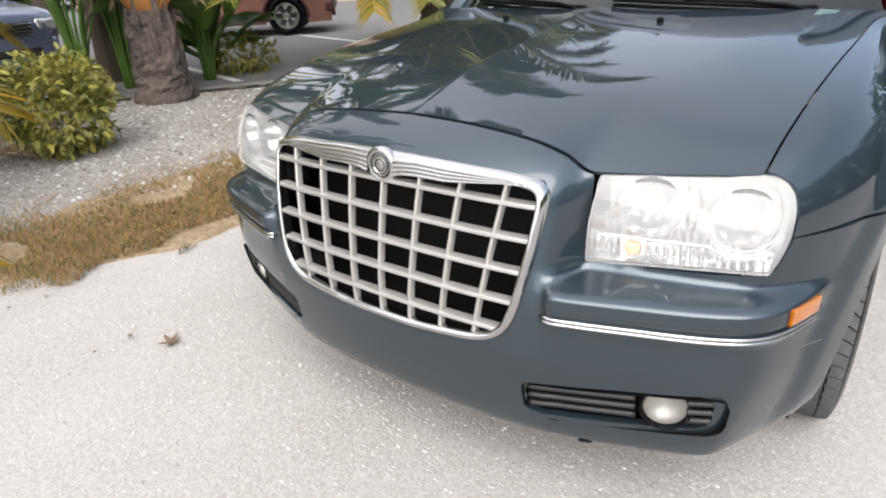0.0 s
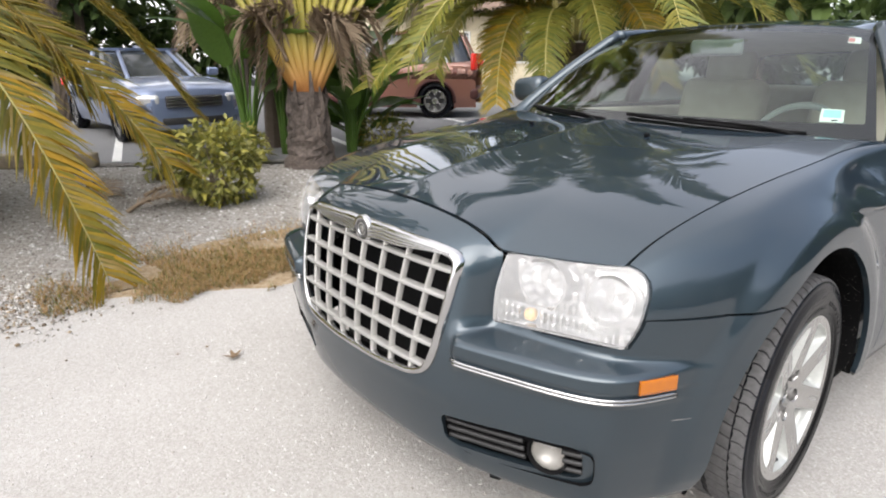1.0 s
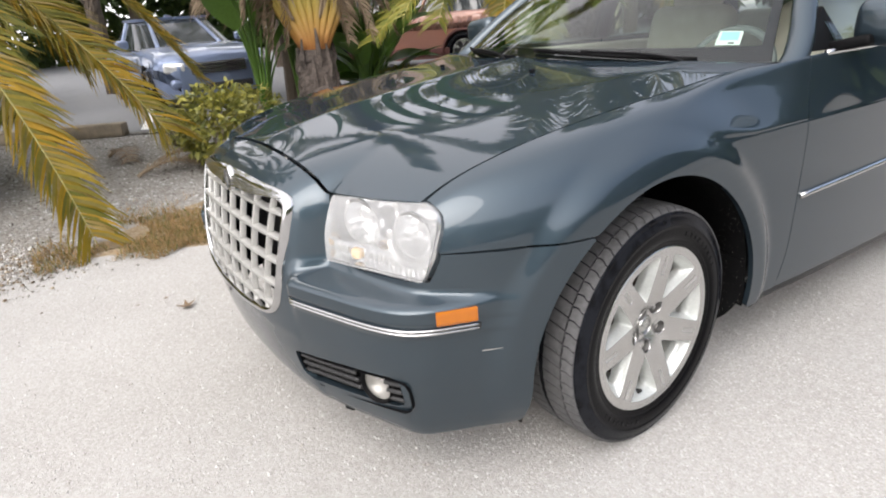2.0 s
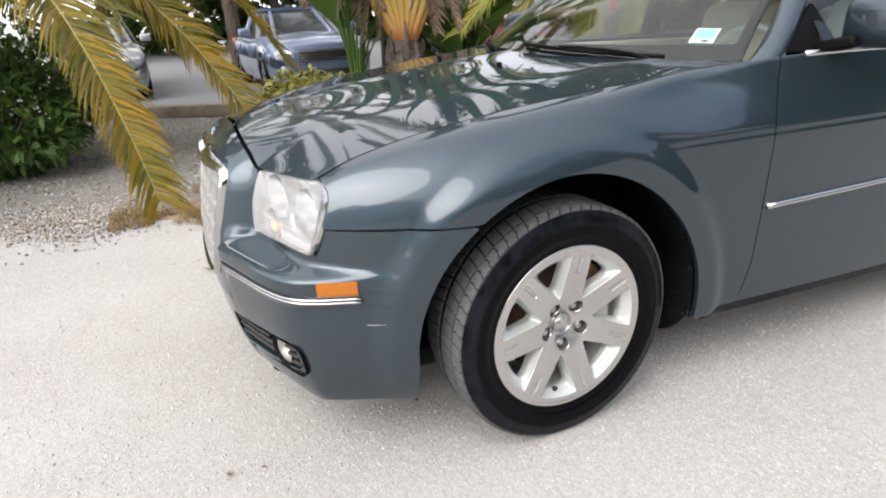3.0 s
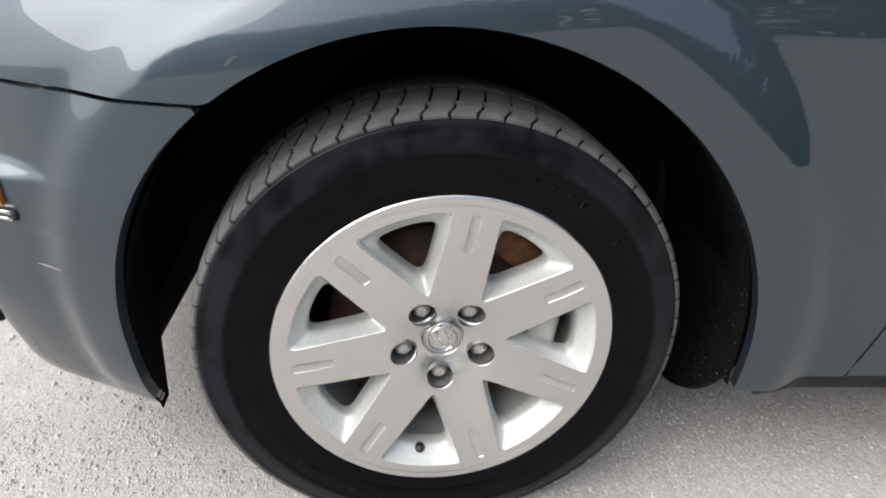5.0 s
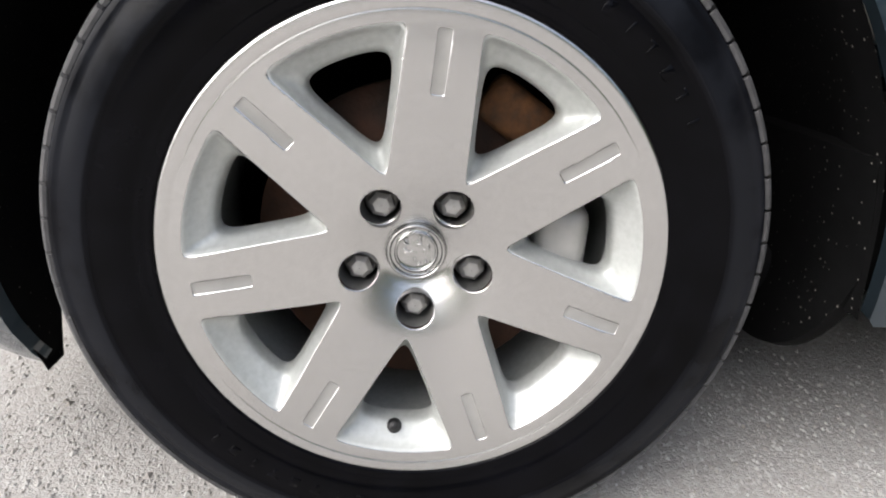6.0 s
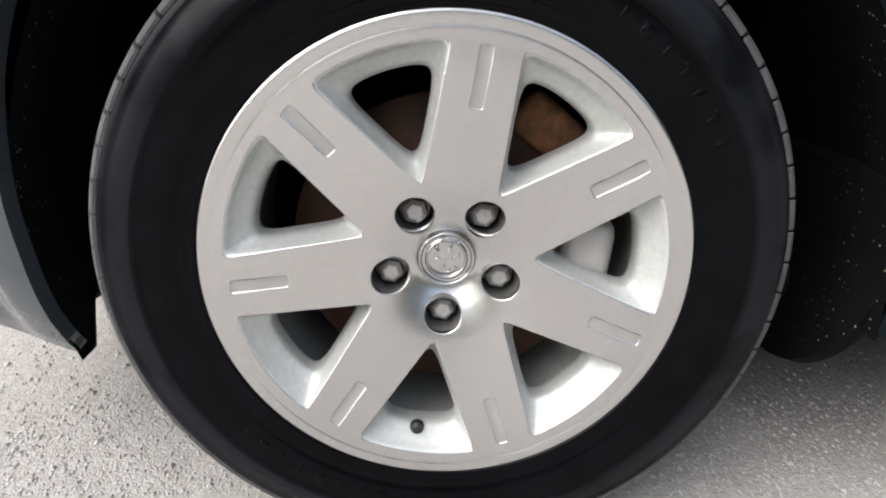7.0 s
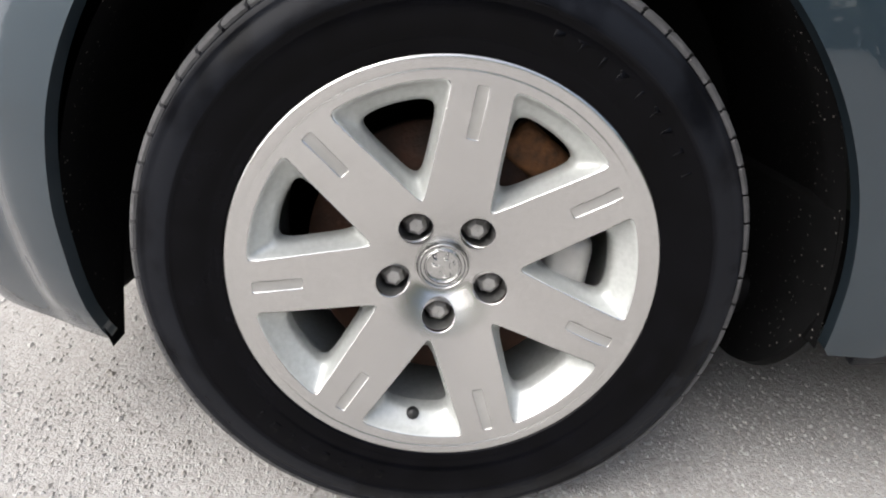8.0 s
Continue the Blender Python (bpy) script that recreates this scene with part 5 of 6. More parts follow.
def tread_block(i, xs, rs, bend, gap, deep=0.009):
    """One rubber block of the tread between two curved cross grooves."""
    w = np.linspace(0, 1, len(xs))
    u = np.linspace(0, 1, 4)
    a = 2 * np.pi / TREAD_N * (i + gap / 2 + u[None] * (1 - gap)) + bend(w)[:, None]
    zig = np.zeros((len(xs), 4))
    zig[0] = 0.0026 * (np.array([-1, 0.2, 0.6, -0.6]))
    x = np.array(xs)[:, None] * 1.08 + zig
    r = np.array(rs)[:, None] * 1.011 + 0 * a
    top = np.stack([x, r * np.sin(a), r * np.cos(a)], -1).reshape(-1, 3)
    r2 = r - deep
    low = np.stack([x * 0.985, r2 * np.sin(a), r2 * np.cos(a)], -1).reshape(-1, 3)
    n = len(xs)
    ids = np.arange(n * 4).reshape(n, 4)
    fs = [[ids[j, k], ids[j, k + 1], ids[j + 1, k + 1], ids[j + 1, k]] for j in range(n - 1) for k in range(3)]
    ring = list(ids[0, :]) + list(ids[1:, 3]) + list(ids[-1, 2::-1]) + list(ids[-2:0:-1, 0])
    fs += [[ring[k], ring[k - 1], ring[k - 1] + n * 4, ring[k] + n * 4] for k in range(len(ring))]
    return np.concatenate([top, low]), [[int(q) for q in g] for g in fs]


blocks = []
shoulder = ([0.0655, 0.072, 0.078, 0.083, 0.0875, 0.0905, 0.0925, 0.0935], [0.3478, 0.3470, 0.3461, 0.3449, 0.3433, 0.3416, 0.3395, 0.3375])
for i in range(TREAD_N):
    blk = tread_block(i, *shoulder, lambda w: 0.018 * (1 - w) + 0.009 * np.sin(w * 6.0), 0.13, 0.005)
    mid = tread_block(i + 0.35, [0.009, 0.024, 0.038, 0.050, 0.0610], [0.3495, 0.3494, 0.3492, 0.3488, 0.3484], lambda w: 0.030 * (1 - w), 0.13)
    for vs, fs in (blk, mid):
        blocks.append((vs, fs))
        blocks.append((vs * np.array([-1, 1, 1]), [q[::-1] for q in fs]))
tagged(piece("tread", join(*blocks), TREAD, wheel, smooth=False), kind="stuff")


def hex_nut(at):
    body = lathe([(0.0, 0.0148), (0.020, 0.0148), (0.025, 0.0135), (0.029, 0.0085), (0.030, 0.0005)], 6)
    skirt = lathe([(0.0, 0.0182), (0.007, 0.0182), (0.013, 0.0155), (0.014, 0.0125)], 24)
    return moved(join(body, skirt), pose(*at, 15, 0, 0))


for i in range(5):
    a = radians(LUG_0 + 72 * i)
    at = (0.0395, LUG_R * math.sin(a), LUG_R * math.cos(a))
    piece("lug_nut", hex_nut(at), NUT, wheel, smooth=False)
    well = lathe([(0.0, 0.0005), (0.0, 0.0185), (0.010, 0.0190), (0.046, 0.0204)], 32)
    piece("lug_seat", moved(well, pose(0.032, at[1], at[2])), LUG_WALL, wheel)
cap = lathe([(0.060, 0.0306), (0.0790, 0.0306), (0.0822, 0.0294), (0.0826, 0.0283), (0.0815, 0.0271), (0.0785, 0.0267), (0.0790, 0.0228), (0.0800, 0.0219), (0.0812, 0.0214), (0.0812, 0.0203), (0.0790, 0.0198), (0.0782, 0.0192), (0.0800, 0.0114), (0.0806, 0.0006)], 48)
piece("centre_cap", moved(cap, pose(-0.0115, 0, 0)), CAP, wheel, "chrome centre cap with embossed seal")
seal = []
sr = random.Random(3)
for i in range(22):
    q, a = sr.uniform(0.003, 0.0255), sr.uniform(0, 6.28)
    if 0.0170 < q < 0.0222:
        q = 0.0137
    seal.append(bm_data(box((0.0016, sr.uniform(0.002, 0.006), 0.0014), (0.0814, q * math.sin(a), q * math.cos(a)), 0.0004, 1, (sr.uniform(0, 180), 0, 0))))
piece("cap_relief", moved(join(*seal), pose(-0.0115, 0, 0)), CAP, wheel)
for q in (0.0267, 0.0201):
    piece("cap_groove", moved(lathe([(0.0785, q + 0.0005), (0.0800, q + 0.0005), (0.0800, q - 0.0005), (0.0785, q - 0.0005)], 40), pose(-0.0111, 0, 0)), TRIM, wheel)
# raised marks on the tyre wall, worn past reading
marks = []
for i, (dg, r0, lg, wd) in enumerate([(22 + 5.2 * j, 0.281, 0.012, 0.013) for j in range(9)] + [(30 + 1.6 * j, 0.2585, 0.0022, 0.005) for j in range(12)] + [(196 + 5.0 * j, 0.281, 0.011, 0.012) for j in range(8)]):
    t = radians(dg)
    x = 0.1127 if r0 > 0.27 else 0.1078
    bar_ = bm_data(box((0.0016, wd * (0.3 if i % 3 else 0.8), lg), (x, 0, r0), 0.0005, 1))
    marks.append(moved(bar_, pose(0, 0, 0, -dg, 0, 0)))
    if r0 > 0.27 and i % 2:
        marks.append(moved(bm_data(box((0.0016, wd, 0.003), (x, 0, r0 + lg * 0.42), 0.0005, 1)), pose(0, 0, 0, -dg, 0, 0)))
tagged(piece("sidewall_relief", join(*marks), RUBBER, wheel), kind="stuff")
va = radians(190)
piece("valve", moved(lathe([(0.0, 0.0085), (0.008, 0.0085), (0.010, 0.0062), (0.019, 0.0056), (0.021, 0.004), (0.0215, 0.0003)], 14), pose(0.0765, 0.2095 * math.sin(va), 0.2095 * math.cos(va), 0, -38, 0)), SLAT, wheel)
for ob in [wheel] + wheel.children_recursive:
    if ob.name.startswith(("tyre", "tread", "sidewall")):
        # the tyre stands flat on the ground
        for vert in ob.data.vertices:
            vert.co.z = max(vert.co.z, 0.001 - HUB_Z)
    else:
        ob.data.transform(Matrix.Diagonal((1, 0.982, 0.982, 1)))
wheel.matrix_local = pose(HUB_X, HUB_Y, HUB_Z, 0, 0, STEER)
for wx, wy, turn in ((HUB_X, 3.048, 0), (-HUB_X, HUB_Y, 180 + STEER), (-HUB_X, 3.048, 180)):
    w2 = copy_thing(wheel, pose(wx, wy, HUB_Z, 0, 0, turn))
for sx in (1, -1):
    f = (lambda d: d) if sx > 0 else mirror_x
    for ay in (HUB_Y, 3.048):
        disc = lathe([(0.03, 0.05), (0.045, 0.06), (0.05, 0.07), (0.052, 0.075), (0.036, 0.09), (0.036, 0.165), (0.012, 0.165), (0.012, 0.08)], 64)
        piece("brake_disc", f(moved(disc, pose(HUB_X - 0.01, ay, HUB_Z))), RUST, sedan, "rust-brown brake disc")
        cal = join(bm_data(box((0.10, 0.055, 0.11), (HUB_X - 0.02, ay + 0.150, HUB_Z + 0.0), 0.02, 3, (8, 0, 0))), bm_data(box((0.05, 0.058, 0.088), (HUB_X + 0.028, ay + 0.153, HUB_Z - 0.008), 0.020, 4, (-6, 0, 0))))
        piece("brake_caliper", f(cal), CALIPER, sedan, "grey cast brake caliper")
        brk = bm_data(box((0.03, 0.08, 0.05), (HUB_X + 0.02, ay + 0.11, HUB_Z + 0.125), 0.01, 2, (-40, 0, 0)))
        piece("caliper_bracket", f(brk), ORANGE_RUST, sedan, "orange-rusted caliper bracket")
        cy, cz, r = (ARCH if ay < 1 else REAR_ARCH)
        th = np.linspace(radians(-118), radians(101), 66)

        def liner(t, w):
            rr = r - 0.0015 + 0.035 * np.sin(np.clip((w - 0.07) * 2.2, 0, 1.57))
            low = np.maximum(np.abs(t) - np.pi / 2, 0)
            yy = cy + rr * np.sin(np.clip(t, -np.pi / 2, np.pi / 2))
            out = np.interp(yy - cy, [-0.46, -0.38, -0.2, 0.5], [0.858, 0.870, 0.892, 0.895])
            zz = np.maximum(cz + rr * np.maximum(np.cos(t), 0) - rr * low, np.where(t < 0, 0.203 + 0.13 * np.clip((w - 0.10) / 0.3, 0, 1), 0.195))
            out = out + 0.012 - np.interp(zz, [0.19, 0.26, 0.42], [0.05, 0.028, 0.0]) * (yy < cy)
            return np.stack([out - w * 0.38, yy, zz], -1)
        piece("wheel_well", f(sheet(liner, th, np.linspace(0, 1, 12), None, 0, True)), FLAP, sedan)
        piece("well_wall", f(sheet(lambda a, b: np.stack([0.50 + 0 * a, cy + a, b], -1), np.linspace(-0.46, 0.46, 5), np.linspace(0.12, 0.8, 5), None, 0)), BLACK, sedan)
        def flap(t, x):
            # the liner runs on under the body and curls forward to a rounded end
            end = np.radians(112 - 10 * (np.abs(x - 0.755) / 0.145) ** 4 - 9 * (np.maximum(x - 0.74, 0) / 0.158) ** 2)
            a = radians(78) + (end - radians(78)) * t
            return np.stack([x + 0 * a, cy + (r - 0.001) * np.sin(a), cz + (r - 0.001) * np.cos(a)], -1)
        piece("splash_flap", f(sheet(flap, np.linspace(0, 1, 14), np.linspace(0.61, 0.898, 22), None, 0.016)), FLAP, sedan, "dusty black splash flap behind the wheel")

# the body sits a little nose-high on its springs
LEVEL = Matrix.Identity(4)
LEVEL[2][1] = -0.031
for ob in sedan.children_recursive:
    if ob.type == "MESH" and not ob.name.startswith(("wheel", "barrel", "tyre", "tread", "lug", "centre", "valve", "brake", "caliper", "spoke", "cap_relief", "cap_groove", "sidewall")):
        ob.data.transform(LEVEL)

# ---- plants ----
PALM_GREEN = island_material("palm_leaflets", [(0.13, 0.16, 0.028), (0.21, 0.21, 0.035), (0.28, 0.25, 0.04), (0.09, 0.13, 0.025)], 0.5, 0.4, 0.35)
PALM_YELLOW = island_material("yellowing_leaflets", [(0.46, 0.27, 0.02), (0.36, 0.25, 0.022), (0.23, 0.20, 0.025), (0.14, 0.145, 0.022), (0.42, 0.30, 0.10)], 0.55, 0.35, 0.35)
RACHIS = material("palm_rib", (0.34, 0.30, 0.10), 0.6, vary=0.2, scale=20)
BARK = material("palm_bark", (0.062, 0.048, 0.038), 0.95, vary=0.45, scale=18, bump=0.6, bump_scale=45, spots=(0.06, 0.045, 0.03))
BUSH_GREEN = island_material("bush_leaves", [(0.045, 0.10, 0.022), (0.08, 0.155, 0.03), (0.14, 0.235, 0.045), (0.06, 0.125, 0.028)], 0.5, 0.4, 0.25)
CROTON = island_material("croton_leaves", [(0.30, 0.29, 0.05), (0.42, 0.38, 0.08), (0.16, 0.18, 0.035), (0.34, 0.32, 0.10), (0.10, 0.12, 0.03)], 0.45, 0.45, 0.3)
BROAD = island_material("broad_leaves", [(0.08, 0.17, 0.03), (0.13, 0.24, 0.045), (0.06, 0.13, 0.025)], 0.4, 0.45, 0.3)
FLAME = island_material("fan_stalks", [(0.30, 0.15, 0.03), (0.34, 0.11, 0.03), (0.22, 0.17, 0.03), (0.15, 0.15, 0.03), (0.33, 0.085, 0.025)], 0.5, 0.4, 0.15)
TREE_GREEN = island_material("tree_leaves", [(0.045, 0.08, 0.024), (0.075, 0.12, 0.032), (0.11, 0.16, 0.042), (0.06, 0.10, 0.03)], 0.6, 0.3, 0.2)
WOOD = material("weathered_wood", (0.22, 0.18, 0.13), 0.9, vary=0.3, scale=14, bump=0.4, bump_scale=60)
FIBRE = material("fibrous_bark", (0.085, 0.068, 0.058), 0.95, vary=0.6, scale=26, bump=1.0, bump_scale=70, spots=(0.022, 0.017, 0.014))
# stalks turn from burnt orange at the sheath to olive green
_g = FLAME.node_tree
_tc, _sz, _mr, _mc = (_g.nodes.new(k) for k in ("ShaderNodeTexCoord", "ShaderNodeSeparateXYZ", "ShaderNodeMapRange", "ShaderNodeMix"))
_mc.data_type = "RGBA"
_mr.inputs[1].default_value, _mr.inputs[2].default_value = 0.80, 1.55
_g.links.new(_tc.outputs["Object"], _sz.inputs[0])
_g.links.new(_sz.outputs["Z"], _mr.inputs[0])
_g.links.new(_mr.outputs[0], _mc.inputs["Factor"])
_mc.inputs["A"].default_value = (0.33, 0.12, 0.04, 1)
_mc.inputs["B"].default_value = (0.29, 0.255, 0.055, 1)
_g.links.new(_mc.outputs["Result"], _g.nodes["Principled BSDF"].inputs["Base Color"])
_g.links.new(_mc.outputs["Result"], _g.nodes["Translucent BSDF"].inputs[0])
DRY_FROND = island_material("dry_fronds", [(0.27, 0.20, 0.135), (0.37, 0.285, 0.20), (0.19, 0.14, 0.10)], 0.8, 0.2, 0.2)


def frond(base, mid, tip, leaf_len, seed, pairs=62, width=0.0095):
    """A feather leaf: a curved rib and two rows of narrow drooping leaflets. Returns rib and leaflets."""
    r = random.Random(seed)
    b, m, t = (np.array(p, float) for p in (base, mid, tip))
    q = np.linspace(0, 1, 40)[:, None]
    c = (1 - q) ** 2 * b + 2 * q * (1 - q) * (2 * m - 0.5 * (b + t)) + q * q * t
    rib = tube(c, np.linspace(0.020, 0.003, 40), 6)
    verts, faces = [], []
    for i in range(pairs):
        s = 0.14 + 0.85 * (i + r.random() * 0.6) / pairs
        k = s * 39
        j = min(int(k), 38)
        p = c[j] * (1 - (k - j)) + c[j + 1] * (k - j)
        d = c[min(j + 2, 39)] - c[max(j - 1, 0)]
        d /= np.linalg.norm(d)
        side_v = np.cross(d, (0, 0, 1.0))
        side_v /= max(np.linalg.norm(side_v), 1e-6)
        upv = np.cross(side_v, d)
        ll = leaf_len * (0.55 + 0.45 * math.sin(math.pi * min(s * 1.15, 1))) * (0.85 + 0.3 * r.random())
        for sg in (1, -1):
            out = side_v * sg * 0.80 + d * (0.55 + 0.25 * r.random()) + upv * (0.28 + 0.3 * (r.random() - 0.5))
            out /= np.linalg.norm(out)
            w = d * width
            droop = np.array([0, 0, -1.0]) * ll * (0.12 + 0.28 * r.random())
            n = len(verts)
            p1, p2, p3 = p + out * ll * 0.35, p + out * ll * 0.72 + droop * 0.35, p + out * ll + droop
            verts += [p - w * 0.6, p + w * 0.6, p1 + w * 1.2, p1 - w * 1.2, p2 + w * 0.9, p2 - w * 0.9, p3]
            faces += [[n, n + 1, n + 2, n + 3], [n + 3, n + 2, n + 4, n + 5], [n + 5, n + 4, n + 6]]
    return rib, (np.array(verts), faces)


def palm(name, label, at, height, girth, fronds, seed, dead=6):
    """A stout feather palm with a scaly trunk. fronds: rows of (mid, tip, leaflet length, yellowing)."""
    ob = thing(name, label, "palm", at=(at[0], at[1], 0))
    r = random.Random(seed)
    n, k = 26, 18
    rows = []
    for i in range(n):
        z = height * i / (n - 1)
        for j in range(k):
            a = 2 * math.pi * (j + 0.5 * (i % 2)) / k
            rad = girth * (1.12 - 0.25 * i / n) * (1 + 0.10 * ((i + j) % 2) + 0.10 * (r.random() - 0.5))
            rows.append((rad * math.cos(a), rad * math.sin(a), z - 0.02))
    f = [[i * k + j, i * k + (j + 1) % k, (i + 1) * k + (j + 1) % k, (i + 1) * k + j] for i in range(n - 1) for j in range(k)]
    f.append([(n - 1) * k + j for j in range(k)])
    piece("trunk", (rows, f), BARK, ob, smooth=False)
    for i in range(34):
        a, z = i * 2.4, height * (0.30 + 0.68 * (i / 34))
        rad = girth * 1.0
        stub = tube([(rad * math.cos(a), rad * math.sin(a), z), ((rad + 0.06) * math.cos(a), (rad + 0.06) * math.sin(a), z + 0.07), ((rad + 0.09) * math.cos(a), (rad + 0.09) * math.sin(a), z + 0.17)], [0.055, 0.045, 0.02], 6, 0.5)
        piece("leaf_base", stub, BARK, ob, smooth=False)
    o = np.array([at[0], at[1], 0])
    for i, (mid, tip, ll, yellow) in enumerate(fronds):
        d = np.array(tip, float)[:2] - o[:2]
        d /= max(np.linalg.norm(d), 1e-6)
        base = (d[0] * girth * 0.7, d[1] * girth * 0.7, height + 0.02)
        rib, leaflets = frond(base, np.array(mid) - o, np.array(tip) - o, ll, seed * 100 + i, 320 if yellow else 130, 0.0125 if yellow else 0.014)
        fr = piece("frond", rib, RACHIS, ob)
        tagged(piece("foliage", leaflets, PALM_YELLOW if yellow else PALM_GREEN, fr, smooth=False), kind="stuff")
    return ob


def ring_fronds(at, height, reach, count, seed, lo=-0.4, hi=1.8, ll=0.34, skip=None):
    r = random.Random(seed)
    out = []
    for i in range(count):
        a = i * 2.399 + r.random() * 0.4
        if skip and skip[0] < math.degrees(a) % 360 < skip[1]:
            continue
        up = lo + (hi - lo) * ((i + 0.5) / count)
        rr = reach * (0.8 + 0.3 * r.random()) * (1 - 0.25 * max(up, 0) / hi)
        mx = rr * 0.55
        mid = (at[0] + mx * math.cos(a), at[1] + mx * math.sin(a), height + 0.45 * reach * 0.5 + up * 0.55)
        tip = (at[0] + rr * math.cos(a), at[1] + rr * math.sin(a), max(0.25, height + up - 0.35))
        out.append((mid, tip, ll, False))
    return out


DP = (-5.10, -3.42)
main = [((-3.28, -1.90, 1.93), (-2.20, -1.10, 0.05), 0.50, True),
        ((-4.45, -1.62, 1.93), (-3.52, -0.32, 0.44), 0.66, True),
        ((-4.75, -1.95, 2.05), (-4.05, -0.70, 0.95), 0.58, True),
        ((-4.9, -1.2, 2.15), (-4.55, 0.25, 0.75), 0.58, True),
        ((-3.62, -3.02, 2.10), (-2.40, -2.46, 0.30), 0.38, True),
        ((-3.7, -3.6, 2.2), (-2.5, -3.4, 0.5), 0.36, True)]
palm("date_palm", "stout date palm with yellowing fronds arching over the bed", DP, 1.55, 0.46, main + ring_fronds(DP, 1.55, 3.0, 22, 7, -0.5, 3.0, 0.5), 7)
RP = (-3.95, 5.0)
right = [((-4.65, 3.55, 1.72), (-4.6, 2.23, 0.92), 0.46, False), ((-4.7, 3.95, 2.0), (-4.8, 2.69, 1.22), 0.46, False), ((-4.0, 3.95, 1.75), (-3.65, 3.3, 0.72), 0.44, True), ((-3.55, 4.05, 1.75), (-3.1, 3.5, 0.8), 0.46, False), ((-5.05, 3.9, 2.2), (-5.36, 2.53, 1.62), 0.46, False), ((-4.3, 3.7, 1.9), (-4.15, 2.8, 1.05), 0.46, False), ((-3.2, 4.2, 2.0), (-2.5, 3.7, 1.2), 0.46, False), ((-5.2, 4.6, 2.0), (-6.2, 3.9, 1.1), 0.46, False), ((-3.0, 4.6, 1.9), (-2.2, 4.3, 1.0), 0.46, True)]
palm("date_palm", "date palm with arching green fronds behind the car", RP, 1.45, 0.30, right + ring_fronds(RP, 1.45, 3.1, 40, 9, -0.2, 3.8, 0.55), 9)

TALL_A, TALL_B = (-6.9, 2.55), (-7.9, -3.3)
palm("tall_palm", "tall feather palm with a slim trunk over the bed", TALL_A, 5.2, 0.13, ring_fronds(TALL_A, 5.2, 3.0, 11, 15, -1.6, 2.0, 0.6), 15)
palm("tall_palm", "tall feather palm with a slim trunk over the bed", TALL_B, 6.0, 0.13, ring_fronds(TALL_B, 6.0, 3.4, 14, 16, -1.8, 2.2, 0.6), 16)


for i, (px_, py_, ph) in enumerate(((-13.5, 0.6, 5.4), (-15.5, 5.2, 6.4), (-12.5, 9.0, 5.6), (-9.0, 12.0, 5.2), (-14.0, -4.6, 5.8))):
    palm("tall_palm", "tall feather palm standing beyond the parking lot", (px_, py_), ph, 0.14, ring_fronds((px_, py_), ph, 3.2, 14, 30 + i, -1.9, 2.0, 0.6), 30 + i)


def scatter_leaves(count, radii, seed, length, width, shell=0.55, bump=0.25, flat=0.0):
    """Leaves strewn through an uneven egg-shaped crown standing on its base."""
    r = random.Random(seed)
    datas_v, datas_f = [], []
    for _ in range(count):
        while True:
            d = np.array([r.uniform(-1, 1) for _ in range(3)])
            l = np.linalg.norm(d)
            if 0.05 < l < 1:
                break
        d /= l
        k = (shell + (1 - shell) * r.random() ** 0.5)
        lump = 1 + bump * 1.6 * noise.noise((d[0] * 2.2 + seed, d[1] * 2.2, d[2] * 2.2)) + 0.10 * noise.noise((d[0] * 7, d[1] * 7, d[2] * 7 + seed))
        p = d * np.array(radii) * k * lump
        p[2] = max(p[2] + radii[2] * 0.96, 0.03)
        yaw, pitch = math.degrees(math.atan2(d[1], d[0])) + r.uniform(-70, 70), r.uniform(-60, 50) - 30 * d[2]
        s = 0.6 + 0.8 * r.random()
        v, f = leaf_blade(length * s, width * s, r.uniform(0.0, 0.5), 0.25, 4)
        v, f = moved((v, f), pose(p[0], p[1], p[2], r.uniform(-40, 40), pitch, yaw))
        datas_v.append(v)
        datas_f.append((f, len(v)))
    faces, n = [], 0
    for f, k in datas_f:
        faces += [[i + n for i in q] for q in f]
        n += k
    return np.concatenate(datas_v), faces


def shrub(name, label, at, radii, mat, leaves, length, width, seed, stems=7):
    ob = thing(name, label, "shrub", at=(*at, 0))
    r = random.Random(seed)
    for i in range(stems):
        a = i * 2.4 + r.random()
        tipx, tipy = radii[0] * 0.55 * math.cos(a), radii[1] * 0.55 * math.sin(a)
        piece("stem", tube([(0.05 * math.cos(a), 0.05 * math.sin(a), -0.02), (tipx * 0.4, tipy * 0.4, radii[2] * 0.6), (tipx, tipy, radii[2] * 1.3)], [0.014, 0.010, 0.004], 6), WOOD, ob)
    piece("foliage", scatter_leaves(leaves, radii, seed, length, width), mat, ob, smooth=False)
    return ob


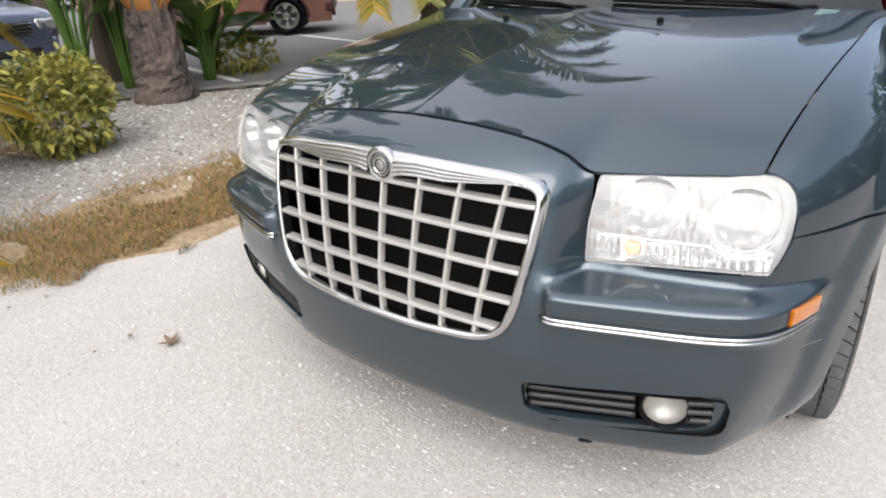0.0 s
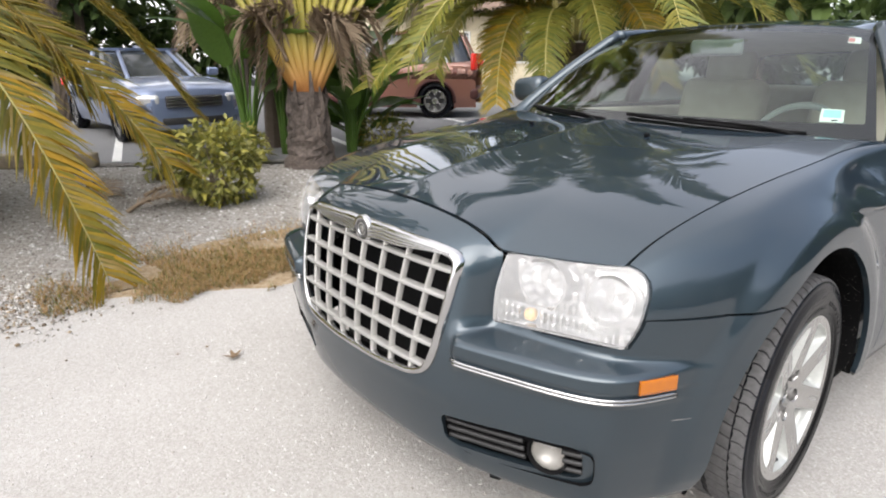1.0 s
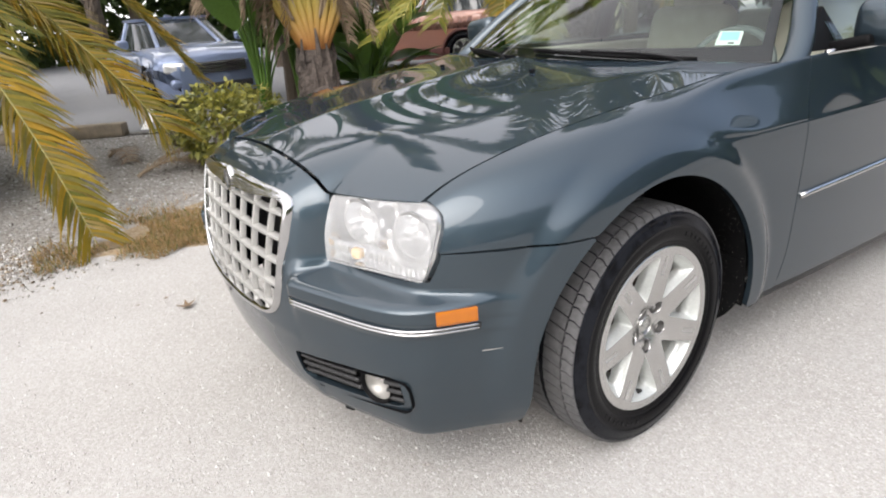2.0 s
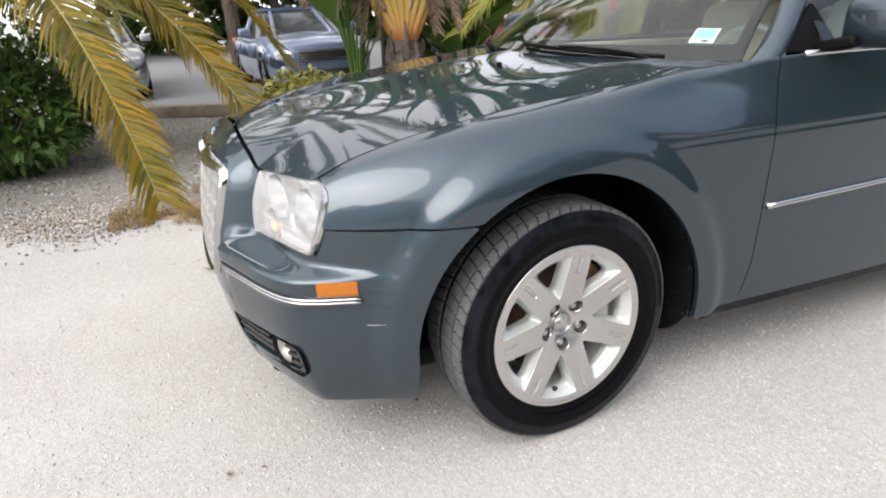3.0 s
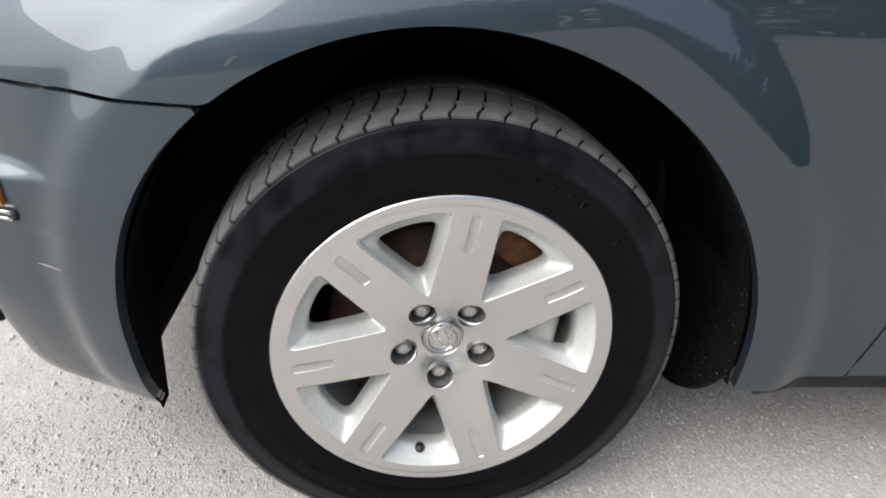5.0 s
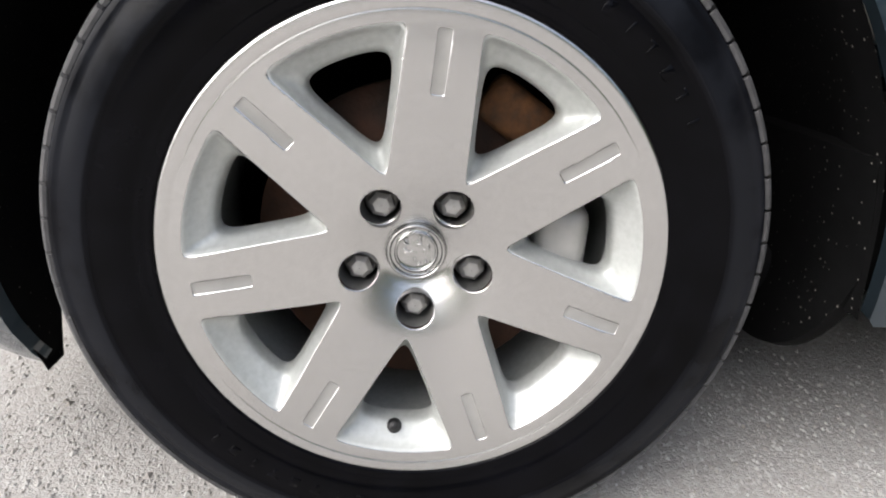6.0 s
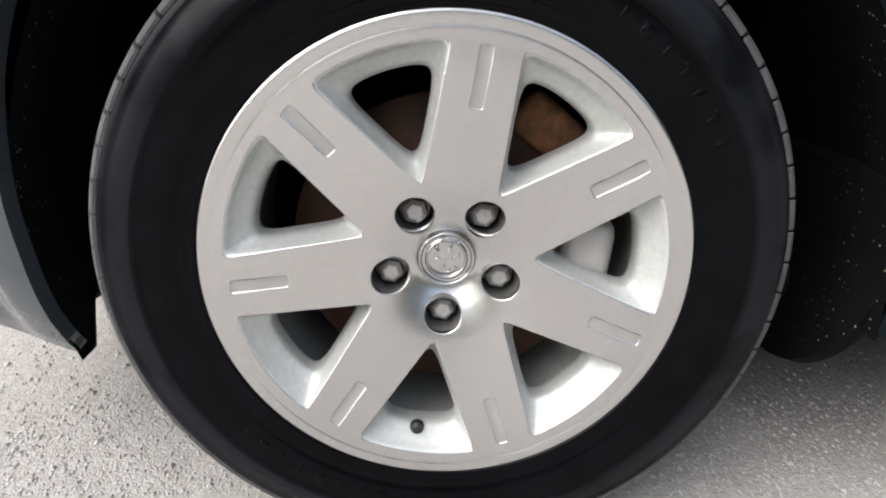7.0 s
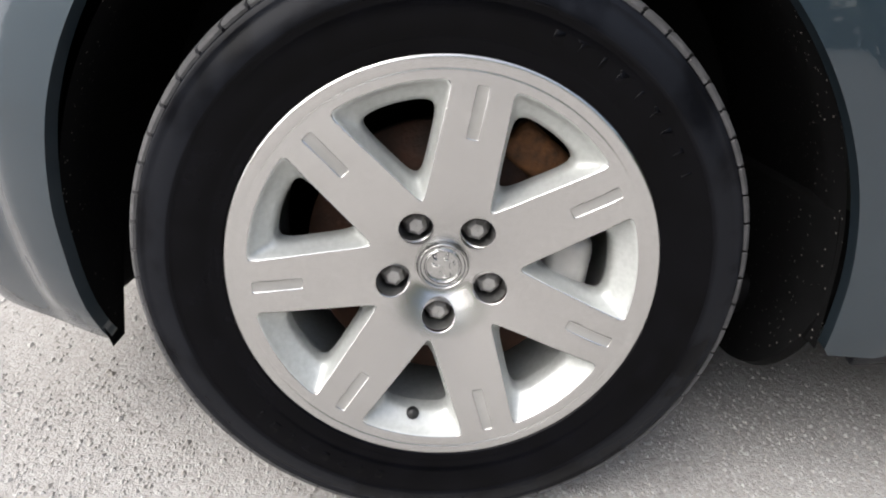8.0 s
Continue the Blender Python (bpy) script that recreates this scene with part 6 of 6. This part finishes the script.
shrub("croton_shrub", "bushy croton shrub with yellow-green mottled leaves", (-4.10, 0.22), (0.42, 0.38, 0.36), CROTON, 2300, 0.062, 0.036, 21)
shrub("croton_shrub", "small low croton plant in the gravel bed", (-5.5, 0.12), (0.17, 0.17, 0.2), CROTON, 220, 0.075, 0.03, 22)
shrub("croton_shrub", "yellow-leaved low shrub beside the parking lot", (-6.0, 3.3), (0.5, 0.4, 0.24), CROTON, 800, 0.08, 0.032, 23)
shrub("croton_shrub", "yellow-leaved low shrub behind the palm trunk", (-5.9, 1.15), (0.42, 0.34, 0.26), CROTON, 700, 0.08, 0.032, 24)
shrub("green_bush", "dense dark green bush with glossy leaves", (-4.68, -2.50), (0.95, 0.85, 0.60), BUSH_GREEN, 4600, 0.105, 0.046, 25, 12)
shrub("green_bush", "dense dark green bush under the palm", (-6.4, -2.6), (0.9, 0.9, 0.75), BUSH_GREEN, 2600, 0.09, 0.036, 26, 9)
# fan palm with a row of flame-coloured stalks and broad paddle leaves
TP = (-5.30, 1.80)
fan = thing("fan_palm", "fan palm with rough trunk and orange-green leaf stalks", "palm", at=(*TP, 0))
n, k = 16, 16
tr = random.Random(41)
rows = []
for i in range(n):
    z = 0.90 * i / (n - 1)
    for j in range(k):
        a = 2 * math.pi * (j + 0.5 * (i % 2)) / k
        rad = np.interp(z, [0, 0.22, 0.65, 0.90], [0.32, 0.27, 0.23, 0.19]) * (1 + 0.03 * ((i + j) % 2) + 0.16 * (tr.random() - 0.5))
        rows.append((rad * math.cos(a), rad * math.sin(a), z - 0.02))
piece("trunk", (rows, [[i * k + j, i * k + (j + 1) % k, (i + 1) * k + (j + 1) % k, (i + 1) * k + j] for i in range(n - 1) for j in range(k)] + [[(n - 1) * k + j for j in range(k)]]), FIBRE, fan, smooth=False)
FX = np.array([0.62, 0.78, 0.0])
for i in range(15):
    a = radians(-31 + 62 * i / 14)
    d = FX * math.sin(a) + np.array([0, 0, math.cos(a)])
    off = np.array([0.78, -0.62, 0]) * (0.03 * ((i % 2) - 0.5))
    pts = [np.array([0, 0, 0.64]) + off, np.array([0, 0, 0.72]) + d * 0.35 + off, np.array([0, 0, 0.72]) + d * 1.15 + off, np.array([0, 0, 0.72]) + d * 1.9 + off]
    stalk = piece("stalk", tube(pts, [0.07, 0.095, 0.06, 0.03], 8, 0.55), FLAME, fan)
    if i % 2:
        continue
    end = pts[-1]
    blade = leaf_blade(2.0, 0.55, 0.25 + 0.02 * (i % 5), 0.3, 9)
    m = Vector(d).to_track_quat("X", "Z").to_matrix().to_4x4()
    piece("leaf_blade", moved(blade, Matrix.Translation(tuple(end)) @ m), BROAD, stalk)


# old sheaths round the top of the trunk and dry leaves beside the fan
for i in range(14):
    a, z = i * 2.4, 0.36 + 0.035 * i
    c, s = math.cos(a), math.sin(a)
    piece("leaf_base", tube([(0.17 * c, 0.17 * s, z - 0.12), (0.23 * c, 0.23 * s, z + 0.06), (0.20 * c, 0.20 * s, z + 0.30)], [0.07, 0.06, 0.02], 6, 0.4), FIBRE, fan, smooth=False)
dq = random.Random(77)
for i in range(16):
    sg = -1 if i % 2 else 1
    q = sg * FX + np.array([dq.uniform(-0.5, 0.5), dq.uniform(-0.5, 0.5), 0])
    b0 = np.array([0, 0, 1.22]) + q * 0.16
    rib, lf = frond(b0, b0 + q * 0.28 + np.array([0, 0, dq.uniform(0.35, 0.65)]), b0 + q * dq.uniform(0.42, 0.62) + np.array([0, 0, dq.uniform(-0.35, 0.15)]), 0.30, 500 + i, 60, 0.013)
    fr = piece("frond", rib, DRY_FROND, fan)
    tagged(piece("foliage", lf, DRY_FROND, fr, smooth=False), kind="stuff")


def paddle_plant(label, at, count, seed, hmin, hmax):
    """A clump of broad paddle leaves on long stalks."""
    ob = thing("paddle_plant", label, "plant", at=(*at, 0))
    r = random.Random(seed)
    for i in range(count):
        a = i * 2.4 + r.random()
        h = r.uniform(hmin, hmax)
        lean = r.uniform(0.12, 0.4)
        pts = [np.array([0.05 * math.cos(a), 0.05 * math.sin(a), -0.02]), np.array([lean * 0.35 * math.cos(a), lean * 0.35 * math.sin(a), h * 0.55]), np.array([lean * math.cos(a), lean * math.sin(a), h])]
        stalk = piece("stalk", tube(spline([0, 1, 2], np.array(pts))(np.linspace(0, 2, 9)), np.linspace(0.02, 0.011, 9), 6), BROAD, ob)
        piece("leaf_blade", moved(leaf_blade(r.uniform(0.6, 1.0), r.uniform(0.24, 0.36), r.uniform(0.15, 0.45), 0.3, 8), Matrix.Translation(tuple(pts[-1])) @ pose(0, 0, 0, r.uniform(-35, 35), r.uniform(-70, -20), math.degrees(a))), BROAD, stalk)
    return ob


paddle_plant("clump of upright broad green leaves beside the palm trunk", (-6.0, 1.35), 18, 51, 0.7, 1.7)
paddle_plant("clump of broad green leaves behind the palm trunk", (-5.9, 2.75), 24, 52, 0.6, 1.9)
paddle_plant("low clump of broad green leaves by the lot edge", (-6.35, 3.15), 30, 54, 0.25, 1.1)
paddle_plant("tall broad-leaved plant behind the croton", (-6.35, 2.0), 16, 53, 1.0, 2.6)

# fallen fronds on the gravel
for i, (x, y, yaw) in enumerate(((-4.75, -0.25, 35), (-4.15, -0.55, 80), (-5.5, -0.6, 10))):
    rib, lf = frond((0, 0, 0.02), (0.30, 0.05, 0.11), (0.62, 0.0, 0.03), 0.22, 600 + i, 26, 0.009)
    lf[0][:, 2] = np.maximum(lf[0][:, 2], 0.012)
    ob = thing("fallen_frond", "dry brown palm frond lying on the gravel", "dead leaf", at=(x, y, 0.006))
    ob.matrix_world = pose(x, y, 0.0, 0, 0, yaw)
    piece("rib", rib, DRY_FROND, ob)
    tagged(piece("foliage", lf, DRY_FROND, ob, smooth=False), kind="stuff")

# dead fronds hanging beside the fan
dead_crown = thing("fan_palm", "palm with brown dead fronds hanging under its crown", "palm", at=(-7.1, 2.2, 0))
piece("trunk", tube([(0, 0, -0.02), (0.02, 0, 0.8), (0.0, 0.03, 1.8), (0, 0, 2.6)], [0.16, 0.13, 0.12, 0.12], 10), BARK, dead_crown, smooth=False)
for i in range(24):
    a = i * 2.4
    h = 2.5
    rib, lf = frond((0, 0, h), (0.7 * math.cos(a), 0.7 * math.sin(a), h + (0.1 if i % 3 else 0.6)), (1.2 * math.cos(a), 1.2 * math.sin(a), h - (1.1 if i % 3 else -0.3)), 0.42, 300 + i, 80, 0.014)
    fr = piece("frond", rib, RACHIS, dead_crown)
    tagged(piece("foliage", lf, DRY_FROND if i % 3 else PALM_GREEN, fr, smooth=False), kind="stuff")


def tree(label, at, height, crown, seed, leaves=1800):
    """A broadleaf tree: tapered trunk, limbs, uneven crown of leaf clumps."""
    ob = thing("tree", label, "tree", "trees round the lot", at=(*at, 0))
    r = random.Random(seed)
    th = height - crown[2] * 1.5
    piece("trunk", tube([(0, 0, -0.05), (0.06, 0.03, th * 0.5), (0.0, 0.08, th), (0.1, 0, th + crown[2] * 0.7)], [height * 0.035, height * 0.027, height * 0.02, 0.04], 10), BARK, ob, smooth=False)
    for i in range(6):
        a = i * 1.05 + r.random() * 0.5
        piece("limb", tube([(0, 0.05, th * 0.85), (crown[0] * 0.35 * math.cos(a), crown[1] * 0.35 * math.sin(a), th + crown[2] * 0.5), (crown[0] * 0.7 * math.cos(a), crown[1] * 0.7 * math.sin(a), th + crown[2] * 0.9)], [height * 0.014, height * 0.009, 0.02], 6), BARK, ob, smooth=False)
    v, f = scatter_leaves(leaves, crown, seed, 0.55, 0.36, 0.35, 0.45)
    v[:, 2] += th - crown[2] * 0.35
    piece("crown", (v, f), TREE_GREEN, ob, smooth=False)
    return ob

# ---- parked vehicles and distance ----
CAR_TRIM = material("vehicle_trim", (0.03, 0.03, 0.032), 0.5, vary=0.15)
DARK_GLASS = material("vehicle_glass", (0.03, 0.035, 0.04), 0.06, vary=0.1, spec=0.7)
LIGHT_LENS = material("vehicle_lamp", (0.75, 0.76, 0.76), 0.12, 0.4, vary=0.1)
RED_LENS = material("red_lamp", (0.65, 0.03, 0.02), 0.15, vary=0.1, coat=0.5)


def simple_wheel(parent, x, y, r, flip):
    pr = [(0.06, r * 0.62), (0.10, r * 0.68), (0.105, r * 0.85), (0.09, r * 0.98), (0.05, r), (-0.05, r), (-0.09, r * 0.97), (-0.10, r * 0.7)]
    w = piece("wheel", lathe(pr, 40), RUBBER, parent)

    def face(rr, th):
        a = np.mod(th, 2 * math.pi / 6) - math.pi / 6
        return np.stack([0.085 - 0.02 * (1 - step(0.2, 0.6, rr / (r * 0.66))) + 0 * a, rr * np.sin(th), rr * np.cos(th)], -1)

    def cut(p, rr, th):
        a = np.abs(np.mod(th, 2 * math.pi / 6) - math.pi / 6)
        return np.maximum(np.maximum(rr * np.sin(a) - r * 0.13, rr - r * 0.56), r * 0.2 - rr)
    piece("rim", sheet(face, np.linspace(0.01, r * 0.66, 24), np.linspace(0, 2 * math.pi, 120, endpoint=False), cut, 0.03, True, True), ALLOY, w)
    piece("brake", lathe([(0.02, 0.0005), (0.02, r * 0.64), (0.06, r * 0.64)], 32), CAR_TRIM, w)
    w.matrix_local = pose(x, y, r, 0, 0, 180 if flip else 0)
    return w


def vehicle(name, label, at, heading, paint, lower, length, width, top, hood_h, belt, tall=False):
    """A parked car or wagon, nose at y = 0 and tail at y = length before it is turned."""
    ob = thing(name, label, "car", at=(*at, 0.012), turn=heading)
    hw = width / 2
    wr = 0.36 if tall else 0.33
    ax = (0.92, length - (0.85 if tall else 1.0))
    W = spline([0, 0.12, 0.5, 1.2, length * 0.6, length - 0.5, length], [hw * 0.70, hw * 0.86, hw * 0.97, hw, hw, hw * 0.96, hw * 0.82])
    tail_z = belt if tall else belt - 0.03
    Z = mono([0, 0.06, 0.3, 1.25, 1.5, length - 0.4, length - 0.05, length], [hood_h - 0.22, hood_h - 0.12, hood_h - 0.03, hood_h + 0.05, belt, belt + 0.02, tail_z, tail_z - 0.06])

    def shell(y, v):
        w, z = W(y), Z(y)
        a = np.abs(v)
        px = np.interp(a, [0, 0.75, 0.92, 1.05, 1.3, 1.7, 2.0], [0, 0.80, 0.95, 1.0, 1.0, 0.985, 0.93])
        kz = np.interp(a, [0, 0.75, 0.92, 1.05, 1.3, 1.7, 2.0], [0.03, 0.0, -0.05, -0.12, -1, -2, -3])
        zz = np.where(kz > -0.5, z + kz, np.interp(a, [1.05, 1.3, 1.7, 2.0], [0, 0.30, 0.75, 1.0]) * (0.22 - (z - 0.12)) + (z - 0.12))
        return np.stack([np.sign(v) * px * w, y + 0 * w, zz], -1)

    def cut(p, u, v):
        d = 1e9
        for c in ax:
            d = np.minimum(d, np.hypot(p[..., 1] - c, p[..., 2] - wr) - wr - 0.05 + 0 * u)
        return np.where(np.abs(p[..., 0]) > hw * 0.6, d, 1.0)
    piece("body", sheet(shell, np.linspace(0, length, 90), np.linspace(-2, 2, 60), cut, 0.02, True), paint, ob)
    piece("underbody", bm_data(box((width * 0.72, length * 0.94, 0.45), (0, length / 2, 0.47), 0.03)), CAR_TRIM, ob)
    if lower:
        for sx in (1, -1):
            for c in ax:
                th = np.linspace(radians(-95), radians(95), 24)
                pth = np.stack([np.full(24, sx * (hw + 0.005)), c + (wr + 0.065) * np.sin(th), wr + (wr + 0.065) * np.cos(th)], -1)
                piece("arch_trim", tube(pth, 0.03, 8), lower, ob)
            piece("side_cladding", bm_data(box((0.03, length * 0.45, 0.16), (sx * hw, length * 0.53, 0.36), 0.01)), lower, ob)
    # nose: fascia, grille, lamps
    piece("fascia", bm_data(box((hw * 1.42, 0.16, 0.50), (0, 0.07, hood_h - 0.43), 0.06, 4)), paint, ob)
    gr = piece("grille", bm_data(box((hw * 0.95, 0.04, 0.17), (0, -0.02, hood_h - 0.27), 0.02, 2)), CAR_TRIM, ob)
    for k in range(4):
        piece("slat", bm_data(box((hw * 0.93, 0.02, 0.016), (0, -0.045, hood_h - 0.335 + k * 0.042), 0.005)), CHROME, gr)
    piece("intake", bm_data(box((hw * 1.1, 0.03, 0.10), (0, -0.01, hood_h - 0.55), 0.02)), CAR_TRIM, ob)
    piece("bumper", bm_data(box((hw * 1.66, 0.30, 0.16), (0, 0.14, hood_h - 0.47), 0.07, 4)), paint, ob)
    for sx in (1, -1):
        piece("headlight", bm_data(box((0.32, 0.16, 0.15), (sx * hw * 0.70, 0.10, hood_h - 0.24), 0.05, 3, (0, 0, sx * 22))), LIGHT_LENS, ob)
        piece("tail_light", bm_data(box((0.16, 0.12, 0.34 if tall else 0.16), (sx * hw * 0.82, length - 0.04, belt - (0.0 if tall else 0.12)), 0.03, 3, (0, 0, -sx * 15))), RED_LENS, ob)
        piece("mirror", bm_data(box((0.20, 0.10, 0.14), (sx * (hw + 0.09), 1.62, belt + 0.08), 0.04, 3)), paint, ob)
        for c in ax:
            simple_wheel(ob, sx * (hw - 0.11), c, wr, sx < 0)
    piece("rear_bumper", bm_data(box((hw * 1.7, 0.22, 0.24), (0, length - 0.06, 0.50), 0.07, 4)), lower or paint, ob)
    # cabin: glass drum, roof, pillars
    y0, y1, y2, y3 = 1.25, 2.05, (length - 0.35 if tall else length - 1.55), (length - 0.08 if tall else length - 0.75)

    def cabin(v, t):
        front_edge, back = y0 + (y1 - y0) * t, y3 + (y2 - y3) * t
        a = np.mod(v, 1)
        w = (hw * 0.93) * (1 - t) + hw * 0.72 * t
        ca, sa = np.cos(2 * np.pi * a), np.sin(2 * np.pi * a)
        k = (np.abs(ca) ** 5 + np.abs(sa) ** 5) ** (-1 / 5)
        return np.stack([w * sa * k, (front_edge + back) / 2 - (back - front_edge) / 2 * ca * k, belt - 0.02 + (top - 0.05 - belt) * t], -1)
    piece("glass_house", sheet(cabin, np.linspace(0, 1, 97), np.linspace(0, 1, 9), None, 0, True), DARK_GLASS, ob)
    piece("roof", sheet(lambda v, t: np.stack([cabin(v, 1 + 0 * t)[..., 0] * (1 - t) * 1.03, (cabin(v, 1 + 0 * t)[..., 1] - (y1 + y2) / 2) * (1 - t) * 1.02 + (y1 + y2) / 2, top - 0.055 + 0.05 * (1 - (1 - t) ** 4)], -1), np.linspace(0, 1, 97), np.linspace(0, 0.98, 8), None, 0.04, True), paint, ob)
    for v in ((0.08, 0.92, 0.25, 0.75, 0.42, 0.58) if tall else (0.09, 0.91, 0.26, 0.74, 0.43, 0.57)):
        pts = cabin(np.full(8, v), np.linspace(0, 1.02, 8))
        piece("pillar", tube(pts, 0.035, 8), paint, ob)
    return ob


BLUE = material("blue_car_paint", (0.19, 0.24, 0.37), 0.3, 0.4, vary=0.05, scale=300, coat=1.0)
MAROON = material("maroon_car_paint", (0.26, 0.12, 0.085), 0.3, 0.3, vary=0.05, scale=300, coat=1.0)
SILVER = material("silver_car_paint", (0.42, 0.43, 0.42), 0.3, 0.6, vary=0.05, scale=300, coat=1.0)
TAN = material("dark_cladding", (0.07, 0.022, 0.018), 0.5, 0.2, vary=0.1)
vehicle("parked_car", "light silver-blue hatchback with chrome-slatted grille parked facing the bed", (-8.19, 1.45), 92, BLUE, None, 4.6, 1.78, 1.42, 0.90, 0.94)
vehicle("parked_car", "silver sedan parked nose to the timber stop", (-9.9, -2.1), 94, SILVER, None, 4.6, 1.78, 1.45, 0.92, 0.95)
vehicle("parked_wagon", "bronze-maroon off-road wagon with red tail lamps", (-12.35, 4.75), -48, MAROON, TAN, 4.7, 1.85, 1.75, 1.12, 1.15, True)

# weathered timber stop at the edge of the lot
stop = piece("timber_stop", box((0.18, 1.9, 0.16), (0, 0, 0.09), 0.012), WOOD)
stop.matrix_world = pose(-7.45, -1.0, 0, 0, 0, -33)
tagged(stop, "weathered grey timber wheel stop at the lot edge", "wheel stop")

# cream building with brown roof beyond the lot
STUCCO = material("cream_stucco", (0.62, 0.55, 0.40), 0.9, vary=0.08, scale=6, bump=0.1, bump_scale=40)
SHINGLE = material("brown_shingles", (0.16, 0.11, 0.08), 0.9, vary=0.3, scale=5, bump=0.3, bump_scale=30)
house = thing("building", "cream stucco building with brown shingle roof", "building", at=(-21, 17, 0), turn=35)
piece("wall", bm_data(box((12, 7, 3.0), (0, 0, 1.5), 0.02)), STUCCO, house)
piece("roof", (np.array([(-6.7, -4.3, 2.9), (6.7, -4.3, 2.9), (6.7, 4.3, 2.9), (-6.7, 4.3, 2.9), (-4.2, 0, 4.8), (4.2, 0, 4.8)]), [[0, 1, 5, 4], [2, 3, 4, 5], [3, 0, 4], [1, 2, 5], [3, 2, 1, 0]]), SHINGLE, house, smooth=False)
for k in range(4):
    win = piece("window", bm_data(box((1.3, 0.08, 1.2), (-4.2 + 2.8 * k, -3.52, 1.6), 0.01)), WHITE, house)
    piece("pane", bm_data(box((1.14, 0.04, 1.04), (-4.2 + 2.8 * k, -3.565, 1.6), 0.005)), DARK_GLASS, win)
    piece("post", bm_data(box((0.22, 0.22, 2.9), (-5.6 + 3.7 * k, -4.1, 1.45), 0.02)), STUCCO, house)

for i, (x, y, h, c) in enumerate(((-24, -9, 7, (3.2, 3.2, 2.4)), (-27, -3, 8, (3.6, 3.4, 2.7)), (-29, 4, 7.5, (3.4, 3.6, 2.5)), (-27, 10, 8, (3.5, 3.5, 2.8)), (-20, 23, 8, (3.6, 3.6, 2.8)), (-12, 20, 7, (3.2, 3.0, 2.4)), (-7, 17, 6.5, (3.0, 2.8, 2.2)), (-2.5, 24, 6.5, (3.2, 3.2, 2.3)), (4, 26, 6.5, (3.3, 3.0, 2.3)), (-15, -12, 7, (3.2, 3.2, 2.4)))):
    tree("broad green tree beyond the parking lot", (x, y), h, c, 60 + i, 2000)
for i in range(13):
    a = radians(190 - i * 12.5)
    x, y = -6 + 27 * math.cos(a), 4 + 24 * math.sin(a)
    shrub("hedge_bush", "dark green hedge bush beyond the lot", (x, y), (3.2, 3.2, 2.0), TREE_GREEN, 1500, 0.55, 0.36, 90 + i, 3)
# unseen trees and hedge added across the drive, darkening what the car's flank reflects
for i, (x, y, h) in enumerate(((20, -19, 9), (24, -12, 9.5), (26, -5, 9), (27, 2, 10), (26, 9, 9.5), (23, 16, 10), (18, 22, 9.5), (11, 27, 9))):
    tree("unseen green tree added across the drive to darken reflections", (x, y), h, (5.0, 5.0, 2.6), 80 + i, 1500)
for i in range(9):
    a = radians(-48 + i * 14)
    shrub("hedge_bush", "unseen green hedge added across the drive to darken reflections", (25 * math.cos(a), 4 + 24 * math.sin(a)), (4.6, 4.6, 2.7), TREE_GREEN, 900, 0.8, 0.5, 120 + i, 3)
